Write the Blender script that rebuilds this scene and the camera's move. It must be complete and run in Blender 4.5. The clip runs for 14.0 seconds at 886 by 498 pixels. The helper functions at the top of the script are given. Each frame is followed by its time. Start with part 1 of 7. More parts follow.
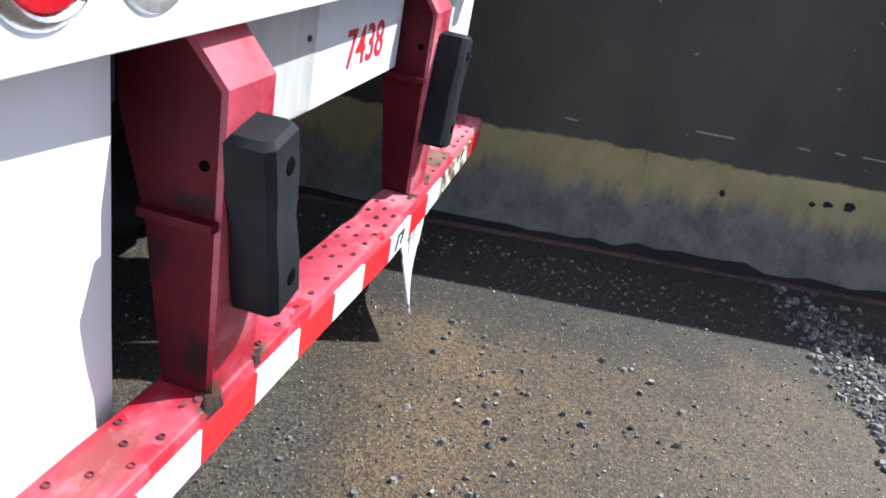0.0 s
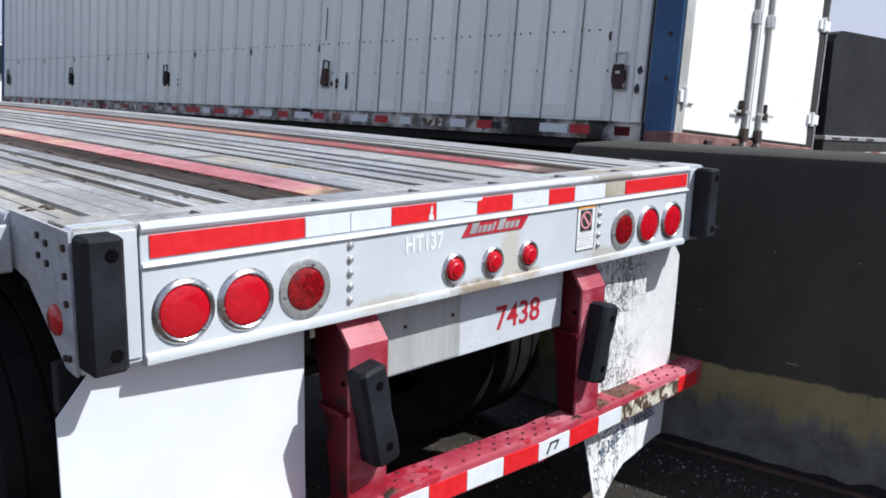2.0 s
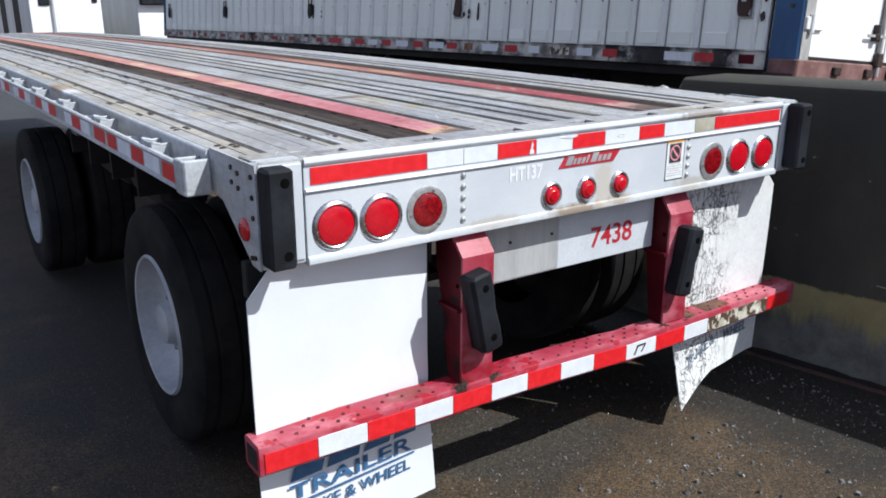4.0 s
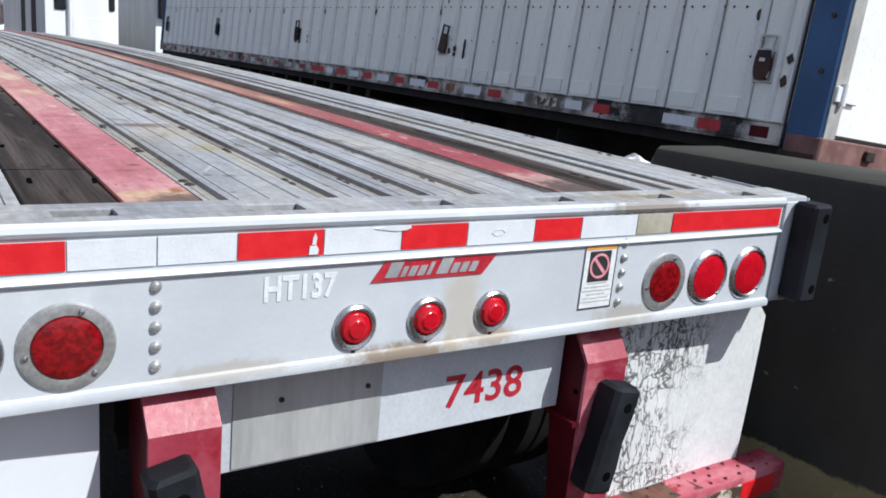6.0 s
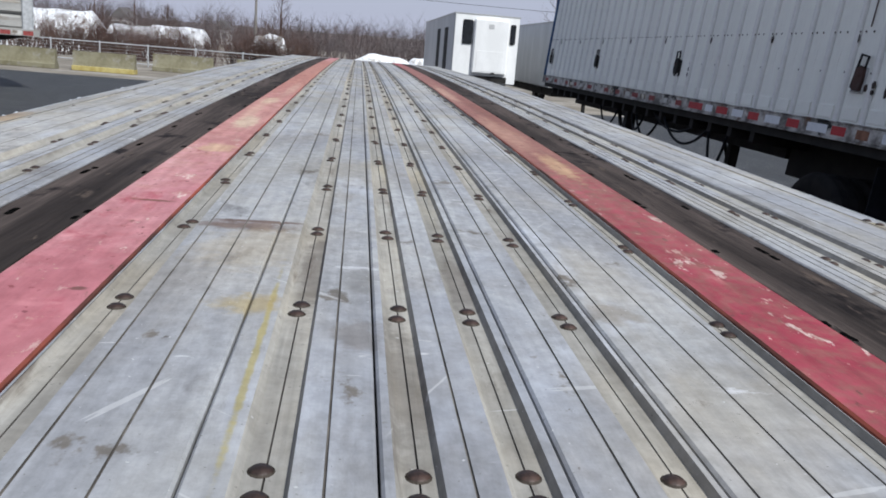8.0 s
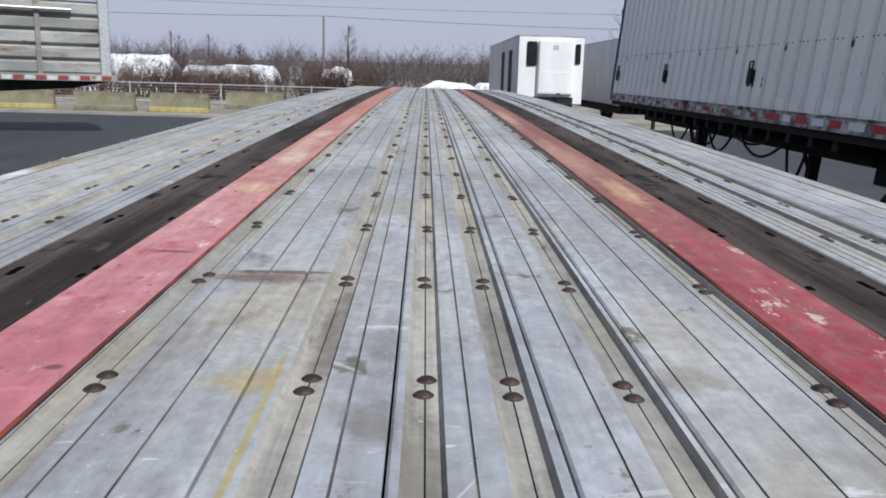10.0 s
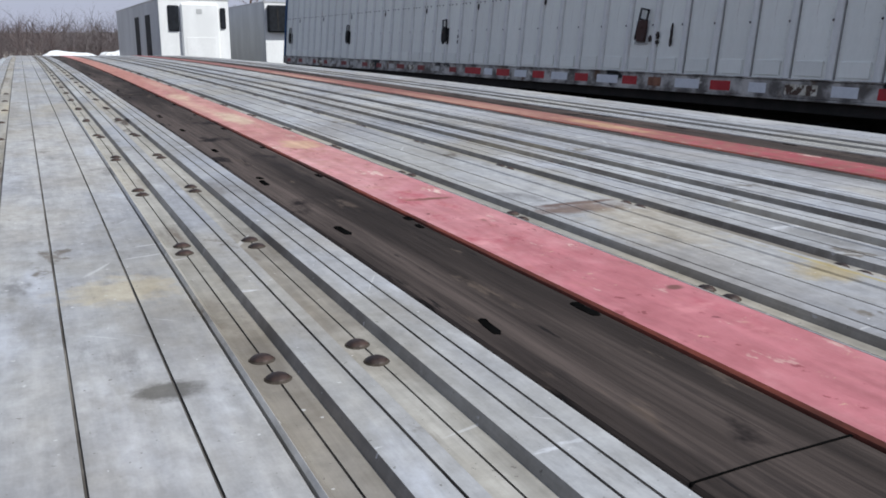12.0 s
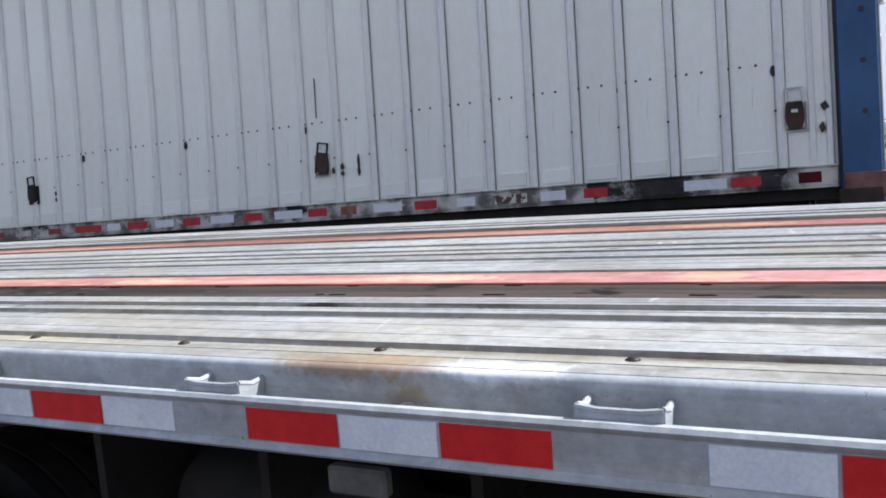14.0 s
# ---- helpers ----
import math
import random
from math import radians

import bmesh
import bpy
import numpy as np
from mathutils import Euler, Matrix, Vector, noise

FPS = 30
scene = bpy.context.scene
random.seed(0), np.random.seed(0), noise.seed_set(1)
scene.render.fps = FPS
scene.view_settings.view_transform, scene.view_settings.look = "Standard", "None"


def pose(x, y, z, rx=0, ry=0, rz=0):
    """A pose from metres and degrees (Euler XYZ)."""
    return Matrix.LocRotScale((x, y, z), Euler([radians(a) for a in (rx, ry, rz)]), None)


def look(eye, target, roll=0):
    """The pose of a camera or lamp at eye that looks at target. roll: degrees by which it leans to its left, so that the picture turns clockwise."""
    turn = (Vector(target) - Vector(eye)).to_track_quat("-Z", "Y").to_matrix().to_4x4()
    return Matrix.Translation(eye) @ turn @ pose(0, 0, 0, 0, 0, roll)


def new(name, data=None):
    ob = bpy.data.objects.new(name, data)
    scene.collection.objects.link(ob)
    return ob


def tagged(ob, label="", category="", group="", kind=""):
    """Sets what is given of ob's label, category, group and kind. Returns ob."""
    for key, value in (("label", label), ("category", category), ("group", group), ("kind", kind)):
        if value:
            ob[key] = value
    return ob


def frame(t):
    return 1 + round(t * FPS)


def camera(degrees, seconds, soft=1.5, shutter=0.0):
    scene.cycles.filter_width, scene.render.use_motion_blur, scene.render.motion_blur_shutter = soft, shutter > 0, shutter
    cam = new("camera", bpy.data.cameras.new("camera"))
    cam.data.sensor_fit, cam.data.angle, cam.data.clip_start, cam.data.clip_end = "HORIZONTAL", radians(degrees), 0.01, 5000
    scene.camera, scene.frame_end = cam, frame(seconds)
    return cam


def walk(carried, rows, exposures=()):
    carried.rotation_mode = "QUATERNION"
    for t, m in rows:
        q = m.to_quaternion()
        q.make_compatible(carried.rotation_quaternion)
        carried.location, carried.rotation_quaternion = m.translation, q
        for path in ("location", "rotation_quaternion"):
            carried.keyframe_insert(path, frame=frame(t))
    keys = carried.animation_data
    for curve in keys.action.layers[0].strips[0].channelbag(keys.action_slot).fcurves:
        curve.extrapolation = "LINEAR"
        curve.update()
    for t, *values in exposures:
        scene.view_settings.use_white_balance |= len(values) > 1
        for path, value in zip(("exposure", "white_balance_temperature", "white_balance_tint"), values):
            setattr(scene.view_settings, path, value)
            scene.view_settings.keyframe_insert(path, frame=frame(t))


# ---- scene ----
cam = camera(56.6, 14.0, 1.8)
# the flatbed stands nose-up by this slope
TILT = Matrix.Rotation(radians(1.2), 4, "X")
PATH = [
    (0, (-1.529, -0.549, 1.384), (0.261, -0.174, 0.574), 9.0),
    (0.3, (-1.337, -0.754, 1.434), (0.330, -0.011, 0.617), 7.8),
    (0.5, (-1.257, -0.883, 1.470), (0.331, 0.056, 0.697), 6.9),
    (1, (-1.221, -1.161, 1.593), (0.247, 0.068, 1.013), 6.4),
    (1.5, (-1.508, -1.513, 1.749), (-0.124, -0.145, 1.288), 4.0),
    (2, (-1.910, -1.738, 1.788), (-0.533, -0.337, 1.413), 0.8),
    (2.5, (-2.150, -2.007, 1.797), (-0.925, -0.474, 1.409), -0.6),
    (2.7, (-2.223, -2.106, 1.814), (-1.081, -0.517, 1.402), -1.2),
    (4.8, (-1.975, -2.193, 1.922), (-0.874, -0.650, 1.284), 0.0),
    (5, (-1.854, -2.044, 1.895), (-0.689, -0.545, 1.264), 1.2),
    (5.5, (-1.393, -1.778, 1.788), (-0.206, -0.256, 1.263), 2.4),
    (6, (-0.928, -1.450, 1.818), (0.151, 0.171, 1.360), 4.9),
    (6.5, (-0.521, -1.075, 1.835), (0.285, 0.719, 1.470), 5.7),
    (7, (-0.242, -0.728, 1.877), (0.226, 1.187, 1.539), 4.6),
    (7.5, (-0.178, -0.442, 1.866), (0.154, 1.490, 1.469), 5.2),
    (7.7, (-0.154, -0.375, 1.869), (0.135, 1.549, 1.409), 5.3),
    (9.8, (-0.044, -0.118, 1.868), (0.004, 1.832, 1.427), 1.6),
    (10, (-0.053, -0.107, 1.867), (-0.001, 1.848, 1.450), 1.7),
    (10.5, (-0.079, -0.085, 1.866), (-0.010, 1.871, 1.452), 1.9),
    (11, (-0.292, -0.085, 1.847), (-0.020, 1.844, 1.395), 0.7),
    (11.5, (-0.721, -0.071, 1.814), (-0.157, 1.790, 1.346), 1.8),
    (12, (-1.135, 0.107, 1.792), (-0.264, 1.844, 1.312), 0.3),
    (12.5, (-1.585, 0.286, 1.834), (-0.365, 1.809, 1.397), -0.5),
    (13, (-1.888, 0.691, 1.856), (-0.424, 2.000, 1.480), 0.3),
    (13.5, (-2.252, 1.250, 1.891), (-0.563, 2.275, 1.581), 0.4),
    (14, (-2.425, 1.875, 1.860), (-0.651, 2.774, 1.647), -5.6),
]
EXPOSURES = [(0, 1.27, 6100, 6), (0.5, 1.02, 6100, 6), (1, 0.72, 6100, 6), (1.5, 0.46, 6100, 6), (2.7, 0.3, 6100, 6), (4.8, 0.35, 6100, 6), (5.5, 0.32, 6100, 6), (6.5, 0.02, 6100, 6), (7.2, -0.05, 6140, 6), (11, -0.06, 6120, 6), (12, -0.08, 6170, 6), (12.7, -0.08, 6220, 6), (13.3, 0.19, 6220, 6), (14, 0.57, 6260, 6)]
walk(cam, [(t, look(eye, target, roll)) for t, eye, target, roll in PATH], EXPOSURES)

# ---- light ----
SUN = Vector((0.5, -0.77, 1.0)).normalized()
world = bpy.data.worlds.new("world")
scene.world = world
world.use_nodes = True
wn = world.node_tree.nodes
sky = wn.new("ShaderNodeTexSky")
sky.sky_type = "NISHITA"
sky.sun_disc = False
sky.sun_elevation = math.asin(SUN.z)
sky.sun_rotation = math.atan2(SUN.x, SUN.y)
sky.air_density, sky.dust_density, sky.ozone_density = 1.2, 1.5, 1.0
wn["Background"].inputs[1].default_value = 0.095
haze = wn.new("ShaderNodeMix")
haze.data_type = "RGBA"
haze.inputs["B"].default_value = (5.35, 5.45, 6.9, 1)
# thin winter haze, thickest at the horizon
way = wn.new("ShaderNodeTexCoord")
height = wn.new("ShaderNodeSeparateXYZ")
thin = wn.new("ShaderNodeMapRange")
thin.inputs["From Min"].default_value, thin.inputs["From Max"].default_value = 0.0, 0.7
thin.inputs["To Min"].default_value, thin.inputs["To Max"].default_value = 0.92, 0.35
world.node_tree.links.new(way.outputs["Generated"], height.inputs[0])
world.node_tree.links.new(height.outputs["Z"], thin.inputs["Value"])
world.node_tree.links.new(thin.outputs[0], haze.inputs["Factor"])
world.node_tree.links.new(sky.outputs[0], haze.inputs["A"])
world.node_tree.links.new(haze.outputs["Result"], wn["Background"].inputs[0])
sun = new("sun", bpy.data.lights.new("sun", "SUN"))
sun.data.energy, sun.data.angle, sun.data.color = 4.9, radians(0.6), (1.0, 0.965, 0.93)
sun.matrix_world = look(SUN * 30, (0, 0, 0))


# ---- materials ----
def nodes_of(name):
    m = bpy.data.materials.new(name)
    m.use_nodes = True
    n, l = m.node_tree.nodes, m.node_tree.links
    return m, n, l, n["Principled BSDF"]


def noise_tex(n, l, src, scale, detail=5.0, rough=0.6, stretch=(1, 1, 1), shift=(0, 0, 0)):
    mp = n.new("ShaderNodeMapping")
    mp.inputs["Scale"].default_value = stretch
    mp.inputs["Location"].default_value = shift
    l.new(src, mp.inputs["Vector"])
    t = n.new("ShaderNodeTexNoise")
    t.inputs["Scale"].default_value, t.inputs["Detail"].default_value, t.inputs["Roughness"].default_value = scale, detail, rough
    l.new(mp.outputs[0], t.inputs["Vector"])
    return t.outputs["Fac"]


def ramp(n, l, fac, lo, hi):
    r = n.new("ShaderNodeMapRange")
    r.interpolation_type = "SMOOTHSTEP"
    r.inputs["From Min"].default_value, r.inputs["From Max"].default_value = lo, hi
    l.new(fac, r.inputs["Value"])
    return r.outputs[0]


def blend(n, l, fac, a, b, mode="MIX"):
    x = n.new("ShaderNodeMix")
    x.data_type, x.blend_type = "RGBA", mode
    for socket, v in ((x.inputs["Factor"], fac), (x.inputs["A"], a), (x.inputs["B"], b)):
        if isinstance(v, (int, float)):
            socket.default_value = v
        elif isinstance(v, tuple):
            socket.default_value = (*v, 1) if len(v) == 3 else v
        else:
            l.new(v, socket)
    return x.outputs["Result"]


def times(n, l, a, b):
    x = n.new("ShaderNodeMath")
    x.operation = "MULTIPLY"
    for socket, v in ((x.inputs[0], a), (x.inputs[1], b)):
        if isinstance(v, (int, float)):
            socket.default_value = v
        else:
            l.new(v, socket)
    return x.outputs[0]


def bumped(n, l, p, height, strength, distance=0.01):
    b = n.new("ShaderNodeBump")
    b.inputs["Strength"].default_value, b.inputs["Distance"].default_value = strength, distance
    l.new(height, b.inputs["Height"])
    l.new(b.outputs[0], p.inputs["Normal"])


def surface(name, a, b, rough=0.6, metal=0.0, scale=6.0, stretch=(1, 1, 1), bump=0.15, fine=90.0, stains=(), vary=0.0, coat=0.0, edge=(0.35, 0.65), speck=0.2, spots=(), spec=0.5):
    """Two tones at a coarse scale, a fine grain, and stains: (colour, scale, low, high, stretch)."""
    m, n, l, p = nodes_of(name)
    src = n.new("ShaderNodeTexCoord").outputs["Object"]
    col = blend(n, l, ramp(n, l, noise_tex(n, l, src, scale, stretch=stretch), *edge), a, b)
    grain = noise_tex(n, l, src, fine, 3.0, 0.7, stretch)
    col = blend(n, l, speck, col, blend(n, l, ramp(n, l, grain, 0.25, 0.75), (0.55, 0.55, 0.55), (1.3, 1.3, 1.3)), "MULTIPLY")
    for k, (c, s, lo, hi, st) in enumerate(stains):
        col = blend(n, l, ramp(n, l, noise_tex(n, l, src, s, 6.0, 0.65, st, (3.1 * k + 1, 1.7 * k, 0.3)), lo, hi), col, c)
    for c, (sx, sy, sz), (rx, ry, rz), amount in spots:
        # a stain of its own place and ragged shape
        off = n.new("ShaderNodeMapping")
        off.vector_type = "TEXTURE"
        off.inputs["Location"].default_value, off.inputs["Scale"].default_value = (sx, sy, sz), (rx, ry, rz)
        l.new(src, off.inputs["Vector"])
        far = n.new("ShaderNodeVectorMath")
        far.operation = "LENGTH"
        l.new(off.outputs[0], far.inputs[0])
        rag = n.new("ShaderNodeMath")
        rag.operation = "MULTIPLY_ADD"
        l.new(noise_tex(n, l, src, 24.0, 5.0, 0.7), rag.inputs[0])
        rag.inputs[1].default_value = 1.6
        l.new(far.outputs["Value"], rag.inputs[2])
        inside = ramp(n, l, rag.outputs[0], 1.75, 1.15)
        col = blend(n, l, times(n, l, inside, amount), col, c)
    if vary:
        info = n.new("ShaderNodeObjectInfo")
        col = blend(n, l, vary, col, blend(n, l, info.outputs["Random"], (0.4, 0.4, 0.4), (1.5, 1.5, 1.5)), "MULTIPLY")
    l.new(col, p.inputs["Base Color"])
    p.inputs["Metallic"].default_value = metal
    p.inputs["Coat Weight"].default_value = coat
    p.inputs["Specular IOR Level"].default_value = spec
    rr = n.new("ShaderNodeMapRange")
    rr.inputs["To Min"].default_value, rr.inputs["To Max"].default_value = max(rough - 0.12, 0.03), min(rough + 0.15, 1.0)
    l.new(grain, rr.inputs["Value"])
    l.new(rr.outputs[0], p.inputs["Roughness"])
    if bump:
        bumped(n, l, p, grain, bump, 0.004)
    return m


ALONG = (1, 0.12, 1)
DECK = surface("deck aluminium", (0.272, 0.273, 0.279), (0.388, 0.386, 0.375), 0.76, 0.03, 3.5, (1, 0.3, 1), 0.18, 70, spec=0.17, stains=(
    ((0.306, 0.294, 0.265), 2.6, 0.46, 0.70, (1, 0.5, 1)), ((0.185, 0.176, 0.168), 5.0, 0.60, 0.74, (1, 0.6, 1)), ((0.420, 0.428, 0.445), 6.0, 0.56, 0.70, (1, 0.3, 1)), ((0.311, 0.319, 0.336), 1.7, 0.52, 0.68, (1, 0.4, 1)), ((0.168, 0.151, 0.130), 9.0, 0.64, 0.70, (1, 0.8, 1)),
    ((0.504, 0.504, 0.504), 16.0, 0.66, 0.71, (0.3, 1, 1)), ((0.210, 0.206, 0.202), 12.0, 0.60, 0.72, (1, 0.35, 1)), ((0.462, 0.462, 0.454), 60.0, 0.66, 0.72, (0.2, 1, 1)), ((0.134, 0.118, 0.105), 38.0, 0.70, 0.75, (1, 0.45, 1)), ((0.277, 0.235, 0.143), 3.3, 0.68, 0.78, (1, 0.4, 1))), speck=0.3, vary=0.10, spots=(
    ((0.15, 0.10, 0.08), (-0.305, 1.265, 1.5), (0.125, 0.05, 1), 0.85), ((0.13, 0.085, 0.07), (-0.29, 1.305, 1.5), (0.13, 0.016, 1), 0.9), ((0.34, 0.29, 0.20), (-0.27, 1.12, 1.5), (0.14, 0.20, 1), 0.4), ((0.36, 0.30, 0.10), (-0.2195, 0.66, 1.5), (0.0065, 0.42, 1), 0.75),
    ((0.34, 0.27, 0.13), (-0.25, 0.82, 1.5), (0.06, 0.06, 1), 0.7), ((0.08, 0.075, 0.065), (-1.055, 0.80, 1.5), (0.035, 0.030, 1), 0.8), ((0.42, 0.36, 0.24), (-1.06, 1.10, 1.5), (0.09, 0.07, 1), 0.6),
    ((0.16, 0.14, 0.12), (-0.10, 0.72, 1.5), (0.05, 0.08, 1), 0.6), ((0.30, 0.22, 0.145), (-1.27, 2.66, 1.5), (0.075, 0.26, 1), 0.95), ((0.66, 0.67, 0.69), (-1.285, 2.40, 1.5), (0.05, 0.16, 1), 0.95), ((0.40, 0.365, 0.285), (-1.262, 1.45, 1.5), (0.060, 2.0, 1), 0.3), ((0.27, 0.25, 0.21), (-1.23, 3.3, 1.5), (0.12, 0.9, 1), 0.5), ((0.24, 0.22, 0.185), (-1.25, 1.75, 1.5), (0.05, 0.45, 1), 0.55),
    ((0.20, 0.19, 0.17), (-0.10, 0.95, 1.5), (0.04, 0.10, 1), 0.5), ((0.30, 0.25, 0.16), (0.70, 0.08, 1.5), (0.30, 0.05, 1), 0.7), ((0.22, 0.19, 0.15), (0.27, 0.85, 1.5), (0.06, 0.06, 1), 0.6)))


def weathered(m):
    """Fine mottle, pale corrosion along the boards and thin scratches over a metal."""
    n, l = m.node_tree.nodes, m.node_tree.links
    p = n["Principled BSDF"]
    src = n["Texture Coordinate"].outputs["Object"]
    col = p.inputs["Base Color"].links[0].from_socket
    col = blend(n, l, 0.36, col, blend(n, l, ramp(n, l, noise_tex(n, l, src, 30.0, 8, 0.72), 0.30, 0.70), (0.62, 0.61, 0.60), (1.36, 1.36, 1.38)), "MULTIPLY")
    col = blend(n, l, 0.55, col, blend(n, l, ramp(n, l, noise_tex(n, l, src, 3.4, 5, 0.6, (1, 0.55, 1), (8, 2, 0)), 0.42, 0.68), (0.95, 0.98, 1.05), (1.06, 1.01, 0.94)), "MULTIPLY")
    col = blend(n, l, 0.5, col, blend(n, l, ramp(n, l, noise_tex(n, l, src, 7.0, 6, 0.65, (1, 0.6, 1), (1, 6, 0)), 0.34, 0.52), (0.70, 0.67, 0.64), (0.97, 0.97, 0.985)), "MULTIPLY")
    col = blend(n, l, 0.26, col, blend(n, l, ramp(n, l, noise_tex(n, l, src, 42.0, 6, 0.6, (1, 0.035, 1)), 0.32, 0.68), (0.70, 0.70, 0.71), (1.28, 1.28, 1.27)), "MULTIPLY")
    for turn, lo in ((0.5, 0.735), (-0.9, 0.74), (1.35, 0.73)):
        mp = n.new("ShaderNodeMapping")
        mp.inputs["Rotation"].default_value = (0, 0, turn)
        l.new(src, mp.inputs["Vector"])
        col = blend(n, l, times(n, l, ramp(n, l, noise_tex(n, l, mp.outputs[0], 55.0, 2, 0.5, (1, 0.06, 1)), lo + 0.01, lo + 0.03), 0.4), col, (0.54, 0.54, 0.54))
    col = blend(n, l, times(n, l, ramp(n, l, noise_tex(n, l, src, 150.0, 2), 0.70, 0.74), 0.7), col, (0.11, 0.10, 0.09))
    col = blend(n, l, times(n, l, ramp(n, l, noise_tex(n, l, src, 110.0, 2, 0.5, (1, 1, 1), (5, 2, 0)), 0.73, 0.76), 0.6), col, (0.60, 0.60, 0.60))
    l.new(col, p.inputs["Base Color"])


weathered(DECK)
GROOVE = surface("groove dirt", (0.255, 0.24, 0.208), (0.37, 0.35, 0.305), 0.8, 0.0, 22.0, (1, 0.05, 1), 0.2, 80, spec=0.2, stains=(((0.15, 0.125, 0.10), 14, 0.58, 0.70, (1, 0.12, 1)), ((0.42, 0.38, 0.29), 3, 0.56, 0.72, ALONG), ((0.10, 0.08, 0.065), 7, 0.64, 0.72, (1, 0.3, 1))), spots=(((0.085, 0.068, 0.056), (-0.170, 1.03, 1.5), (0.03, 0.30, 9), 0.55), ((0.10, 0.08, 0.066), (0.060, 1.0, 1.5), (0.03, 0.20, 9), 0.5), ((0.12, 0.10, 0.08), (-0.05, 0.6, 1.5), (0.06, 0.24, 9), 0.5), ((0.12, 0.10, 0.08), (-0.96, 0.75, 1.5), (0.08, 0.4, 9), 0.5), ((0.12, 0.10, 0.08), (-0.865, 1.1, 1.5), (0.08, 0.4, 9), 0.4)))
weathered(GROOVE)
SEAM = surface("seam dirt", (0.06, 0.052, 0.045), (0.18, 0.165, 0.145), 0.9, 0, 9)
ALU = surface("mill aluminium", (0.55, 0.55, 0.56), (0.66, 0.66, 0.67), 0.42, 0.35, 4.0, (0.3, 1, 1), 0.08, 90, stains=(((0.42, 0.38, 0.32), 2.4, 0.66, 0.84, (1, 1, 1)), ((0.8, 0.8, 0.8), 6, 0.62, 0.8, (0.3, 1, 1))))
SIDE = surface("side rail aluminium", (0.385, 0.402, 0.415), (0.455, 0.473, 0.484), 0.7, 0.0, 3.0, (1, 0.4, 1), 0.1, 70, stains=(((0.33, 0.305, 0.26), 2.0, 0.58, 0.80, (1, 0.6, 1)), ((0.29, 0.305, 0.315), 4.5, 0.60, 0.80, (1, 0.6, 1.5)), ((0.16, 0.145, 0.125), 7, 0.68, 0.76, (1, 1, 1)), ((0.50, 0.515, 0.53), 14, 0.60, 0.68, (1, 0.4, 1)), ((0.10, 0.08, 0.06), 26, 0.69, 0.73, (1, 1, 0.5)), ((0.28, 0.17, 0.09), 3.3, 0.68, 0.76, (1, 0.8, 1))), spots=(((0.30, 0.20, 0.12), (-1.30, 2.66, 1.490), (0.2, 0.24, 0.045), 0.85), ((0.76, 0.78, 0.80), (-1.30, 2.40, 1.492), (0.2, 0.16, 0.040), 0.95), ((0.30, 0.25, 0.16), (-1.31, 2.56, 1.43), (0.1, 0.06, 0.03), 0.8), ((0.14, 0.12, 0.10), (-1.30, 1.60, 1.43), (0.1, 0.07, 0.06), 0.7)))
weathered(SIDE)
# the last, broad bluish stain imitates sky reflected in the paint
FASCIA = surface("fascia white paint with sky tint", (0.485, 0.512, 0.545), (0.565, 0.590, 0.617), 0.5, 0.03, 3.0, (0.5, 1, 1), 0.04, 120, stains=(((0.50, 0.47, 0.41), 2.3, 0.70, 0.88, (1, 1, 0.4)), ((0.42, 0.38, 0.32), 14, 0.68, 0.78, (1, 1, 0.5)), ((0.30, 0.29, 0.28), 45, 0.70, 0.74, (0.15, 1, 1)), ((0.74, 0.755, 0.77), 3.0, 0.56, 0.72, (0.7, 1, 0.3)), ((0.47, 0.505, 0.55), 1.3, 0.48, 0.66, (1, 1, 0.4))), speck=0.08, spots=(((0.24, 0.18, 0.12), (-0.07, 0.0, 1.19), (0.20, 1, 0.035), 0.9), ((0.46, 0.40, 0.31), (0.08, 0.0, 1.27), (0.07, 1, 0.20), 0.6), ((0.34, 0.28, 0.21), (0.17, 0.0, 1.20), (0.11, 1, 0.030), 0.8), ((0.36, 0.33, 0.28), (0.60, 0.0, 1.21), (0.16, 1, 0.04), 0.7), ((0.40, 0.37, 0.32), (-0.45, 0.0, 1.205), (0.2, 1, 0.025), 0.7), ((0.20, 0.16, 0.12), (0.64, 0.0, 1.49), (0.22, 1, 0.03), 0.8)))
PLATE = surface("plate paint", (0.52, 0.55, 0.59), (0.60, 0.635, 0.67), 0.45, 0.1, 3.0, (1, 1, 1), 0.05, 100, stains=(((0.44, 0.42, 0.37), 2.6, 0.64, 0.82, (1, 1, 0.4)),))
BARE = surface("bare aluminium patch", (0.41, 0.42, 0.42), (0.50, 0.505, 0.50), 0.5, 0.3, 9, (1, 1, 0.15), 0.1, 60, stains=(((0.62, 0.60, 0.55), 16, 0.6, 0.72, (1, 1, 0.12)),))
